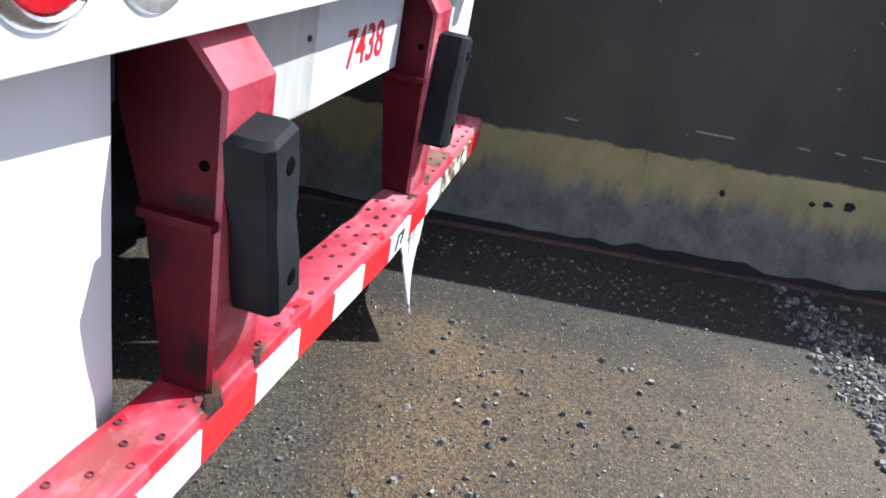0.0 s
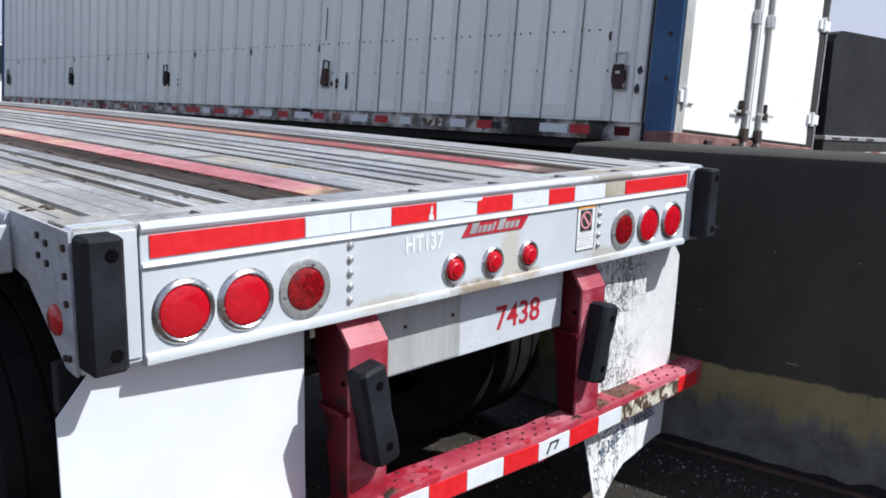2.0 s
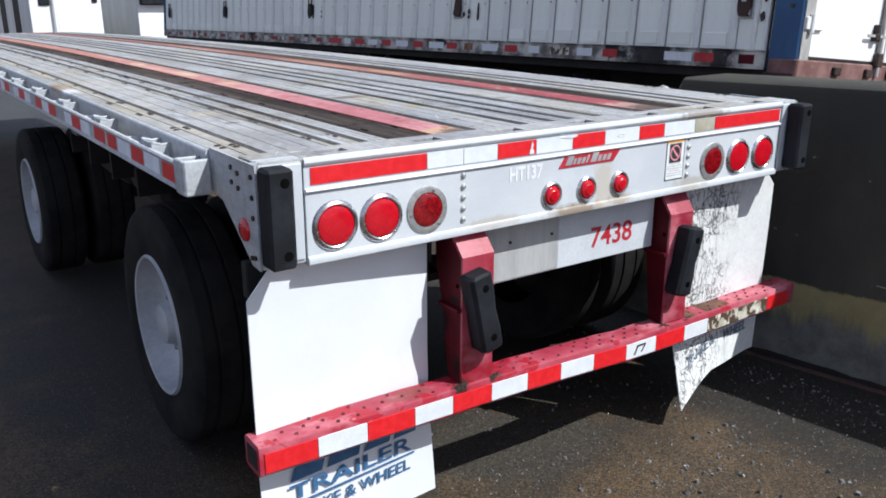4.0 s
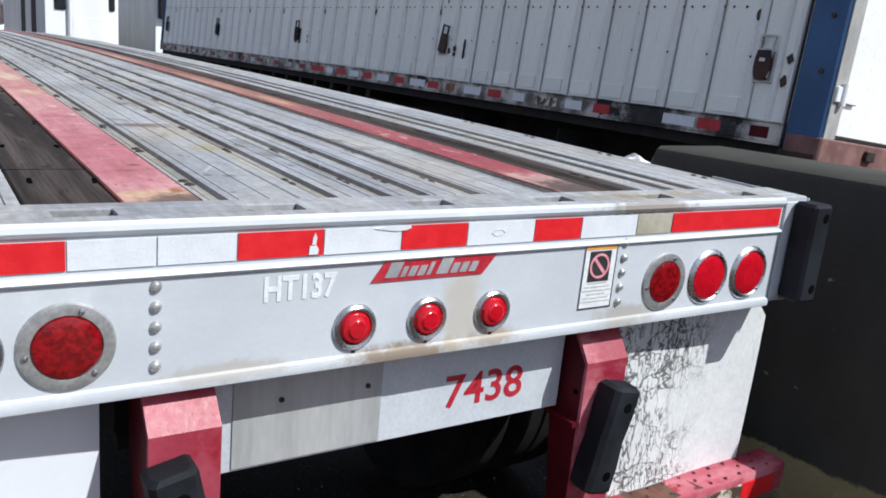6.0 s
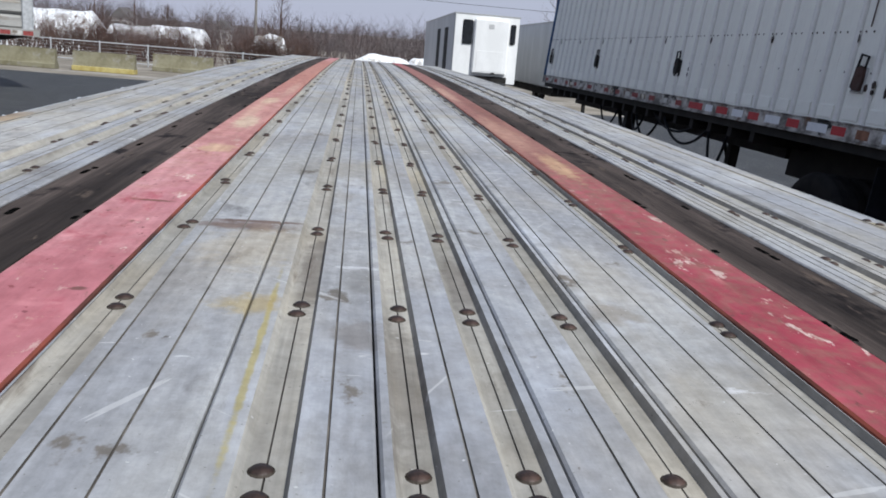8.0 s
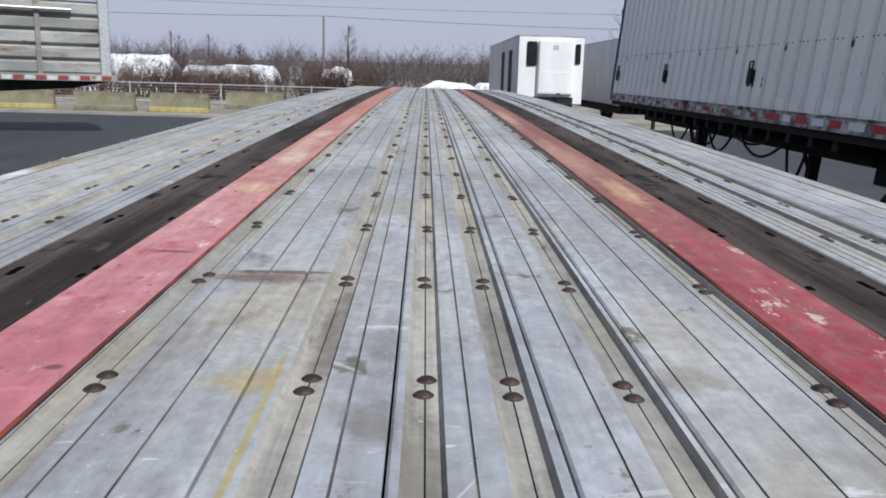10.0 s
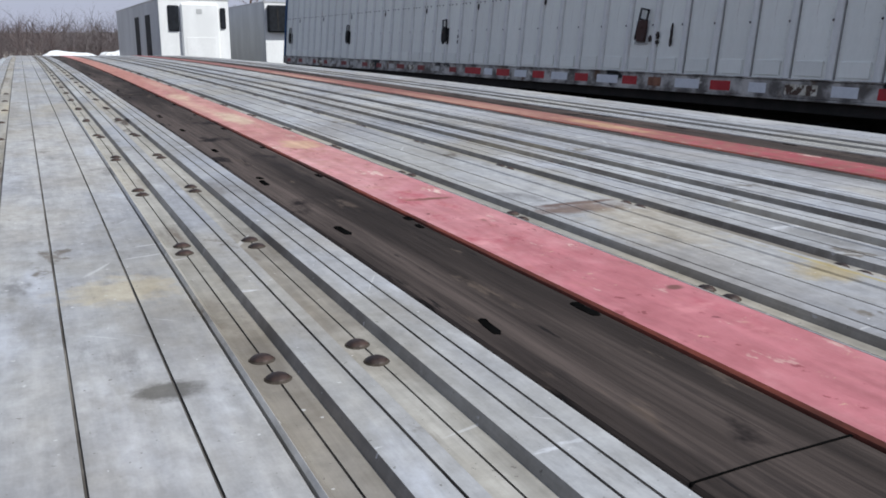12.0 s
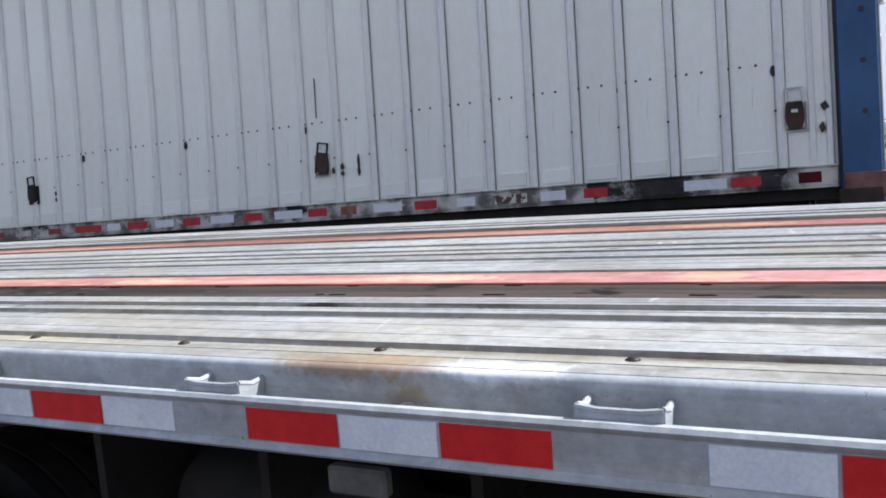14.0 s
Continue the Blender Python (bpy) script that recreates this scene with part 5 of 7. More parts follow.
def post(x0, x1, y, zb, mirror, px, pz):
    g = Geo()
    g.prism([(y + 0.075, 1.19), (y, zb), (y, 0.60), (y + 0.010, 0.60), (y + 0.010, zb - 0.004), (y + 0.083, 1.18)], "x", x0, x1)
    p = part("bumper_post", g, REDPAINT, ROOT, "folded red steel bumper post")
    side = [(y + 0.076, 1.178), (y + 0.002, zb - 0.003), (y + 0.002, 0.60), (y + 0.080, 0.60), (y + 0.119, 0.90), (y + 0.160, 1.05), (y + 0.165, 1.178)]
    # the webs' shade is in their deeper red
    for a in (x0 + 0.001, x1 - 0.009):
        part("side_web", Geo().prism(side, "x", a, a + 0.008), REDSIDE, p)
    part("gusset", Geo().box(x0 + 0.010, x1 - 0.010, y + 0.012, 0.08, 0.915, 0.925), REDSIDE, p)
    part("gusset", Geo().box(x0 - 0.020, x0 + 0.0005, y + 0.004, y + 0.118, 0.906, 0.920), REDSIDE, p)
    # a black disc on the web paints the hole's inner shade
    part("web_hole", Geo().cyl((x0 - 0.0004, y + 0.03, 0.995), (x0 + 0.0012, y + 0.03, 0.995), 0.008, None, 12), HOLE, p)
    # tilted rubber pad, waisted at mid height
    m = Matrix.Translation((px, y - 0.032, pz)) @ Matrix.Rotation(radians(12.0 if mirror else -12.0), 4, "Y")
    body = Geo()
    ring = []
    for z, w, d in ((-0.148, 0.036, 0.022), (-0.138, 0.046, 0.029), (-0.070, 0.046, 0.030), (0.0, 0.043, 0.026), (0.070, 0.046, 0.030), (0.138, 0.046, 0.029), (0.148, 0.036, 0.022)):
        c = 0.012
        ring.append([m @ Vector(v) for v in ((-w + c, -d - 0.012, z), (w - c, -d - 0.012, z), (w, -d + c - 0.012, z), (w, d, z), (-w, d, z), (-w, -d + c - 0.012, z))])
    k = 6
    body.add([v for r in ring for v in r], [(a * k + i, a * k + (i + 1) % k, (a + 1) * k + (i + 1) % k, (a + 1) * k + i) for a in range(len(ring) - 1) for i in range(k)] + [tuple(range(k)), tuple(range((len(ring) - 1) * k, len(ring) * k))])
    pad = part("rubber_pad", body, RUBBER, ROOT, "black rubber dock pad on the bumper post")
    # the pad's holes are discs coloured with their own shade
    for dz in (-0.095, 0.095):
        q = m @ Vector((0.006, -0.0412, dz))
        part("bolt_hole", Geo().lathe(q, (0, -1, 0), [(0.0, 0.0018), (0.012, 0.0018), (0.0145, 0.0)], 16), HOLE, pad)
    return p


post(-0.594, -0.459, -0.024, 1.104, False, -0.536, 0.914)
post(0.497, 0.638, 0.004, 1.084, True, 0.562, 0.886)


def bumper():
    sl = -0.014
    def bz(x):
        s = min(max((x + 0.5) / 1.2, 0.0), 1.0)
        return sl * (x + 1.36) - 0.024 * s * s * (3 - 2 * s)
    # the far end is knocked forward
    def by(x):
        return max(0.0, x - 0.25) * 0.046
    x0, x1 = -1.36, 1.505
    y0, y1, z0, z1 = -0.032, 0.080, 0.537, 0.644
    b = 0.010
    prof = [(y0, z0 + b), (y0, z1 - b), (y0 + 0.004, z1 - 0.003), (y0 + b, z1), (y1 - b, z1), (y1, z1 - b), (y1, z0 + b), (y1 - b, z0), (y0 + b, z0)]
    g = Geo()
    n = len(prof)
    xs = [x0 + (x1 - x0) * k / 30 for k in range(31)]
    wob = random.Random(8)
    vs = []
    for x in xs:
        dy, dz = wob.uniform(-0.003, 0.003), wob.uniform(-0.002, 0.002)
        vs += [(x, y + dy + by(x), z + bz(x) + dz) for y, z in prof]
    fs = [(s * n + k, s * n + (k + 1) % n, (s + 1) * n + (k + 1) % n, (s + 1) * n + k) for s in range(30) for k in range(n)]
    inner = [(y0 + 0.02, z0 + 0.02), (y0 + 0.02, z1 - 0.02), (y1 - 0.02, z1 - 0.02), (y1 - 0.02, z0 + 0.02)]
    g.add(vs, fs + [tuple(range(n)), tuple(range(30 * n, 31 * n))])
    bar = part("rear_bumper", g, REDPAINT, ROOT, "bent red steel underride bumper bar")
    # the tube is capped; a black square paints its shaded inside
    for x in (x0 - 0.001,):
        part("open_end", Geo().prism([(y + by(x), z + bz(x)) for y, z in inner], "x", x - 0.0008, x + 0.0008), BLACK, bar)
    edges = [-1.345, -1.165, -0.985, -0.800, -0.640, -0.468, -0.296, -0.128, 0.050, 0.235, 0.425, 0.620, 0.790, 1.265, 1.445]
    for k, (a, c) in enumerate(zip(edges[:-1], edges[1:])):
        mt = DIRTYTAPE if k == 12 else REDTAPE if k % 2 == 0 and k < 12 or k == 13 else WHITETAPE
        a, c = a + 0.0015, c - 0.0015
        q = [(x, y0 + by(x) - d, z + bz(x)) for d in (0.0058, 0.0) for x, z in ((a, 0.553), (c, 0.553), (c, 0.619), (a, 0.619))]
        part("reflective_tape", Geo().add(q, [(0, 1, 2, 3), (4, 5, 6, 7), (0, 1, 5, 4), (1, 2, 6, 5), (2, 3, 7, 6), (3, 0, 4, 7)]), mt, bar)
    # a scrawl on one white stripe
    for a, c in (((0.285, 0.566), (0.305, 0.602)), ((0.300, 0.603), (0.355, 0.604)), ((0.352, 0.600), (0.330, 0.572))):
        part("scrawl", Geo().tube([(x, y0 + by(x) - 0.0062, z + bz(x)) for x, z in (a, c)], 0.0035, 5), BLACK, bar)
    dots = Geo()
    r = random.Random(5)
    for a, c in ((-1.30, -0.68), (-0.42, 0.46), (0.68, 1.45)):
        x = a
        k = 0
        while x < c:
            for row, y in enumerate((-0.014, 0.020, 0.054)):
                if (row + k) % 2 == 0 and r.random() < 0.88:
                    z = z1 + bz(x)
                    dots.lathe((x + r.uniform(-0.003, 0.003), y + by(x), z), (0, 0, 1), [(0.0, 0.0008), (0.0042, 0.0009), (0.0050, 0.0036), (0.0060, 0.0024), (0.0070, -0.002)], 10)
            x += 0.037
            k += 1
    part("grip_dimple", dots, RUSTDOT, bar, "rows of raised grip dimples", "stuff")
    part("rust_patch", Geo().add([(x, y + by(x), z1 + bz(x) + d) for d in (0.0012, -0.001) for x, y in ((0.66, -0.022), (1.08, -0.022), (1.05, 0.070), (0.65, 0.070))], [(0, 1, 2, 3), (0, 1, 5, 4), (1, 2, 6, 5), (2, 3, 7, 6), (3, 0, 4, 7)]), BROWNRUST, bar, "patch of bare brown rust")
    # thin crusts of weld and rust where the posts meet the bar
    for x in (-0.612, -0.452, 0.488, 0.652):
        for k in range(3):
            cx, w = x + r.uniform(-0.02, 0.02), r.uniform(0.008, 0.018)
            cy = y0 + by(cx) + 0.010 + 0.011 * k
            ring = [(cx + w * math.cos(a) * q, cy + 0.45 * w * math.sin(a) * q) for a, q in ((2 * math.pi * i / 9, r.uniform(0.6, 1.2)) for i in range(9))]
            zt = z1 + bz(cx) + 0.0022
            part("weld_rust", Geo().add([(px, py, zt) for px, py in ring] + [(cx + (px - cx) * 1.2, cy + (py - cy) * 1.2, zt - 0.005) for px, py in ring], [tuple(range(9))] + [(i, (i + 1) % 9, 9 + (i + 1) % 9, 9 + i) for i in range(9)]), RUSTDOT, bar)
    for cx, cy, w, d, h in ((-0.600, y0 + 0.004, 0.040, 0.012, 0.020), (-0.590, y0 + 0.016, 0.026, 0.016, 0.010), (-0.455, y0 + 0.006, 0.030, 0.012, 0.012), (0.492, y0 + 0.018, 0.034, 0.014, 0.016)):
        ring = [(math.cos(a) * q, math.sin(a) * q) for a, q in ((2 * math.pi * i / 11, r.uniform(0.55, 1.15)) for i in range(11))]
        zt = z1 + bz(cx)
        vs = [(cx + w * px, cy + by(cx) + d * py, zt - h * 0.9) for px, py in ring] + [(cx + w * 0.6 * px, cy + by(cx) + d * 0.6 * py, zt + 0.005) for px, py in ring]
        part("weld_crust", Geo().add(vs, [tuple(range(11)), tuple(range(11, 22))] + [(i, (i + 1) % 11, 11 + (i + 1) % 11, 11 + i) for i in range(11)]), BOLT, bar, "torn black and rusty weld crust")


bumper()


def flap_solid(vs, k, rows):
    """A curved sheet 6 mm thick from a grid of points, k across."""
    n, fs = len(vs), []
    vs = vs + [(x, y + 0.006, z) for x, y, z in vs]
    for j in range(rows - 1):
        for i in range(k - 1):
            a = j * k + i
            fs += [(a, a + 1, a + k + 1, a + k), (n + a, n + a + 1, n + a + k + 1, n + a + k)]
    rim = [i for i in range(k)] + [j * k + k - 1 for j in range(1, rows)] + [(rows - 1) * k + i for i in range(k - 2, -1, -1)] + [j * k for j in range(rows - 2, 0, -1)]
    fs += [(a, b, n + b, n + a) for a, b in zip(rim, rim[1:] + rim[:1])]
    return Geo().add(vs, fs)


def mud_flap_left():
    zs = [0.16, 0.35, 0.55, 0.75, 0.95, 1.085, 1.16, 1.20]
    def at(u, z):
        lo = -1.334 + max(0.0, z - 1.085) * 0.84
        right = -0.653 + max(0.0, 0.60 - z) * 0.07
        return lo + u * (right - lo), 0.040 + 0.070 * u + 0.005 * math.sin(3.0 * u + 2 * z) - 0.02 * max(0.0, 0.6 - z), z
    vs = [at(i / 10, z) for z in zs for i in range(11)]
    f = part("mud_flap", flap_solid(vs, 11, len(zs)), FLAP, ROOT, "clean white mud flap with blue lettering below the bumper")
    yaw = Matrix.Rotation(math.atan2(0.070, 0.68), 4, "Z")
    def lay(u, z):
        x, y, _ = at(u, z)
        return Matrix.Translation((x, y - 0.0085, z)) @ yaw @ Matrix.Rotation(radians(90), 4, "X")
    lettering("flap_text", "TRAILER", 0.505, 0.056, lay(0.50, 0.398), BLUEINK, f)
    lettering("flap_text", "BRAKE & WHEEL", 0.500, 0.045, lay(0.49, 0.315), BLUEINK, f)
    part("flap_rule", Geo().box(-0.25, 0.25, -0.0035, 0.0035, -0.001, 0.001, 0, lay(0.52, 0.355)), BLUEINK, f)
    for a, b, h in ((-0.26, -0.14, 0.06), (-0.12, 0.01, 0.085), (0.03, 0.14, 0.05), (0.16, 0.26, 0.075)):
        m = lay(0.52, 0.440)
        g = Geo().add([m @ Vector(v) for v in ((a, 0, 0), (b, 0, 0), (b + 0.02, h, 0), (a + 0.03, h, 0), (a, 0, 0.001), (b, 0, 0.001), (b + 0.02, h, 0.001), (a + 0.03, h, 0.001))], [(0, 1, 2, 3), (4, 5, 6, 7), (0, 1, 5, 4), (1, 2, 6, 5), (2, 3, 7, 6), (3, 0, 4, 7)])
        part("flap_emblem", g, BLUEINK, f)


def mud_flap_right():
    zs = [0.0, 0.06, 0.12, 0.2, 0.3, 0.4, 0.5, 0.62, 0.74, 0.86, 0.92, 1.0]
    def at(u, v):
        bottom = 0.145 + 0.085 * min(1.0, u / 0.40) ** 1.2 - 0.03 * max(0.0, u - 0.4)
        top = 1.19 if u < 0.86 else 1.19 - (u - 0.86) / 0.14 * 0.10
        z = bottom + v * (top - bottom)
        low = max(0.0, 0.58 - z)
        x = 0.655 + u * 0.700 + 0.14 * low * u
        y = 0.092 + 0.020 * u + 0.005 * math.sin(7 * u + 4 * z) - 0.26 * low * (1.0 - u) ** 1.5 + 0.10 * low * u
        return x, y, z
    k = 13
    vs = [at(i / 12, v) for v in zs for i in range(k)]
    f = part("mud_flap", flap_solid(vs, k, len(zs)), SCUFFED, ROOT, "scuffed white mud flap, torn and curled at the bottom")
    def lay(u, v):
        p, e, h = Vector(at(u, v)), Vector(at(u + 0.12, v)) - Vector(at(u - 0.12, v)), Vector(at(u, v + 0.04)) - Vector(at(u, v - 0.04))
        e.normalize()
        nrm = e.cross(h).normalized()
        up = nrm.cross(e)
        return Matrix.Translation(p + nrm * 0.005) @ Matrix((e, up, nrm)).transposed().to_4x4()
    lettering("flap_text", "WHEEL", 0.23, 0.050, lay(0.71, 0.165), FADEDINK, f)
    lettering("flap_text", "BRAKE &", 0.23, 0.050, lay(0.29, 0.165), FADEDINK, f)
    lettering("flap_text", "TRAILER", 0.44, 0.056, lay(0.60, 0.255), FADEDINK, f)


mud_flap_left()
mud_flap_right()


def side_rails():
    for s in (-1, 1):
        prof = [(s * x, z) for x, z in ((1.297, 1.4905), (1.303, 1.4895), (1.309, 1.486), (1.3125, 1.480), (1.313, 1.473), (1.309, 1.463), (1.307, 1.390), (1.316, 1.380), (1.316, 1.368), (1.24, 1.368), (1.24, 1.439), (1.297, 1.439))]
        part("side_rail", Geo().sweep(prof, [0.36] + YS[1:], camber), SIDE, ROOT, "aluminium side rail channel")
        rub = [(s * x, z) for x, z in [(a + 0.025, b + 0.014) for a, b in ((1.346, 1.432), (1.352, 1.437), (1.364, 1.437), (1.369, 1.431), (1.366, 1.424), (1.362, 1.421), (1.362, 1.362), (1.367, 1.358), (1.370, 1.351), (1.364, 1.345), (1.352, 1.345), (1.348, 1.350), (1.351, 1.358), (1.353, 1.37), (1.353, 1.415))]]
        part("rub_rail", Geo().sweep(rub, [0.34] + YS[1:], camber), SIDE, ROOT, "aluminium rub rail with reflective tape")
    pocket = Geo()
    for d in (-0.062, 0.054):
        pocket.prism([(-1.308, -0.016), (-1.340, -0.018), (-1.376, -0.008), (-1.376, -0.115), (-1.352, -0.115), (-1.330, -0.080), (-1.314, -0.040)], "y", d, d + 0.008)
        pocket.tube([(-1.310, d + 0.004, -0.015), (-1.340, d + 0.004, -0.017), (-1.374, d + 0.004, -0.007)], 0.0052, 8)
    pocket.box(-1.375, -1.367, -0.060, 0.060, -0.115, -0.012)
    pocket.tube([(-1.372, -0.060, -0.009), (-1.372, -0.030, -0.013), (-1.372, 0.030, -0.013), (-1.372, 0.060, -0.009)], 0.0055, 8)
    pm = pocket.mesh("stake_pocket")
    pm.materials.append(SIDE)
    spool = Geo().cyl((-1.306, 0, 0), (-1.374, 0, 0), 0.027, 0.027, 20).mesh("spool")
    spool.materials.append(ALU)
    for s in (-1, 1):
        k = 0
        y = 0.47
        while y < 14.3:
            if k:
                p = part("stake_pocket", pm, SIDE, ROOT)
                p.location, p.scale = (0, y, 1.475 + camber(y)), (-s, 1, 1)
            else:
                # cast pocket closing the rail's rear end, hollow from above
                g = Geo()
                x0, x1 = sorted((s * 1.308, s * 1.393))
                g.box(x0, x1, 0.335, 0.350, 1.352, 1.466, 0.005).box(x0, x1, 0.425, 0.437, 1.362, 1.462, 0.004)
                a, b = sorted((s * 1.381, s * 1.394))
                g.box(a, b, 0.3505, 0.4245, 1.352, 1.464, 0.004)
                part("end_casting", g, SIDE, ROOT, "cast aluminium pocket at the end of the rub rail")
            if k:
                q = part("spool", spool, ALU, ROOT)
                q.location, q.scale = (0, y + 0.36, 1.405 + camber(y)), (-s, 1, 1)
            y = 0.78 if k == 0 else y + 0.71
            k += 1
    fixed = [("r", 0.45, 0.585), ("w", 0.62, 0.79), ("r", 0.81, 0.955), ("w", 0.97, 1.14), ("r", 1.17, 1.30), ("w", 1.60, 1.765), ("r", 1.768, 1.943), ("w", 1.948, 2.095), ("r", 2.305, 2.478), ("w", 2.483, 2.655),
             ("r", 2.66, 2.84), ("w", 3.005, 3.18), ("r", 3.185, 3.375), ("w", 3.38, 3.56), ("r", 1.345, 1.515)]
    r = random.Random(2)
    y = 3.75
    while y < 14.0:
        fixed += [("r", y, y + 0.17), ("w", y + 0.175, y + 0.345)]
        y += 0.36 + r.choice((0, 0, 0.16))
    for s in (-1, 1):
        for c, a, b in fixed:
            z = camber((a + b) / 2)
            d = camber(b) - camber(a)
            x0, x1 = sorted((s * 1.3855, s * 1.3890))
            a, b = a - 0.012, b - 0.012
            g = Geo().prism([(a, 1.3785 + z - d / 2), (b, 1.3785 + z + d / 2), (b, 1.4325 + z + d / 2), (a, 1.4325 + z - d / 2)], "x", x0, x1)
            part("reflective_tape", g, REDTAPE if c == "r" else SHADETAPE, ROOT)


side_rails()


def running_gear():
    for x in (-0.50, 0.50):
        g = Geo()
        for a, b, z0, z1 in ((-0.075, 0.075, 1.33, 1.35), (-0.008, 0.008, 0.93, 1.34), (-0.075, 0.075, 0.90, 0.93)):
            g.sweep([(x + a, z0), (x + b, z0), (x + b, z1), (x + a, z1)], [0.33] + YS[2:], camber)
        part("main_beam", g, BLACK, ROOT, "grimy black main beam")
    for r in range(ROWS):
        y = ROW0 + STEP * r
        part("cross_member", Geo().box(-1.22, 1.22, y - 0.03, y + 0.03, 1.36 + camber(y), 1.445 + camber(y)), BLACK, ROOT)
    part("tail_bulkhead", Geo().box(-1.2, 1.2, 0.30, 0.32, 1.15, 1.44), BLACK, ROOT, "black bulkhead behind the tail plate")
    part("flap_hanger", Geo().box(-1.30, -0.62, 0.12, 0.16, 1.06, 1.18, 0.004), BLACK, ROOT)
    part("flap_hanger", Geo().box(0.62, 1.28, 0.12, 0.16, 1.06, 1.18, 0.004), BLACK, ROOT)
    tread = [(0.305, -0.125), (0.312, -0.130), (0.420, -0.142), (0.480, -0.140), (0.510, -0.128), (0.524, -0.110), (0.526, -0.055), (0.516, -0.052), (0.516, -0.042), (0.527, -0.039), (0.528, 0.039), (0.516, 0.042),
             (0.516, 0.052), (0.526, 0.055), (0.524, 0.110), (0.510, 0.128), (0.480, 0.140), (0.420, 0.142), (0.312, 0.130), (0.305, 0.125)]
    tyre = Geo().lathe((0, 0, 0), (1, 0, 0), tread, 48).mesh("tyre")
    tyre.materials.append(TYRE)
    disc = [(0.314, 0.130), (0.306, 0.142), (0.297, 0.138), (0.290, 0.080), (0.270, 0.040), (0.225, 0.012), (0.195, 0.020), (0.150, 0.034), (0.105, 0.036), (0.100, 0.070), (0.085, 0.115), (0.050, 0.125), (0.0, 0.126)]
    rim = Geo().lathe((0, 0, 0), (1, 0, 0), disc, 40).mesh("rim")
    rim.materials.append(RIM)
    # inner rims are a blackened copy; the shade under the deck is in their colour
    inner_shade_rim = rim.copy()
    inner_shade_rim.materials.clear()
    inner_shade_rim.materials.append(BLACK)
    nuts = Geo()
    for k in range(10):
        a = 2 * math.pi * k / 10
        nuts.cyl((0.030, 0.143 * math.cos(a), 0.143 * math.sin(a)), (0.060, 0.143 * math.cos(a), 0.143 * math.sin(a)), 0.017, 0.014, 6)
    nuts = nuts.mesh("wheel_nuts")
    nuts.materials.append(RIM)
    for y in (1.30, 4.38):
        z = 0.600 - 0.021 * y
        part("axle", Geo().cyl((-1.0, y, z), (1.0, y, z), 0.06, None, 14), BLACK, ROOT)
        for s in (-1, 1):
            for x in (1.135, 0.800):
                w = part("wheel", tyre, TYRE, ROOT, "dusty black truck tyre on a steel rim" if x > 1 else "")
                w.location = (s * x, y, z)
                w.scale = (s, 1, 1)
                part("rim", rim if x > 1 else inner_shade_rim, RIM if x > 1 else BLACK, w)
                if x > 1:
                    part("wheel_nuts", nuts, RIM, w)
            part("suspension_hanger", Geo().prism([(y - 0.25, 1.0), (y + 0.45, 1.0), (y + 0.42, 0.75), (y + 0.1, 0.60), (y - 0.1, 0.60)], "x", s * 0.50 - 0.05, s * 0.50 + 0.05), BLACK, ROOT)
    # tanks added to darken the gap by blocking the lit ground behind
    for x, y in ((-0.85, 2.35), (-0.85, 3.15)):
        part("air_tank", Geo().lathe((x, y - 0.32, 0.98), (0, 1, 0), [(0.0, 0.0), (0.09, 0.01), (0.135, 0.06), (0.14, 0.10), (0.14, 0.56), (0.135, 0.60), (0.09, 0.65), (0.0, 0.66)], 20), BLACK, ROOT, "added black tank hiding the lit ground beyond")
    for y in (2.05, 2.55, 3.05, 3.55):
        part("frame_bracket", Geo().box(-1.10, -0.52, y - 0.012, y + 0.012, 0.98, 1.37), BLACK, ROOT, "grimy frame bracket")
    part("grey_box", Geo().box(-1.235, -1.205, 2.665, 2.790, 1.214, 1.268, 0.006), DULLGREY, ROOT, "small grey box under the side rail")
    part("front_plate", Geo().box(-1.29, 1.29, LENGTH, LENGTH + 0.02, 1.0 + camber(LENGTH), 1.50 + camber(LENGTH)), ALU, ROOT)
    for s in (-1, 1):
        leg = part("landing_leg", Geo().box(s * 0.75 - 0.07, s * 0.75 + 0.07, 11.4, 11.54, -0.25, 1.1, 0.01), BLACK, ROOT)
        part("foot", Geo().box(s * 0.75 - 0.13, s * 0.75 + 0.13, 11.35, 11.6, -0.28, -0.25), BLACK, leg)


running_gear()


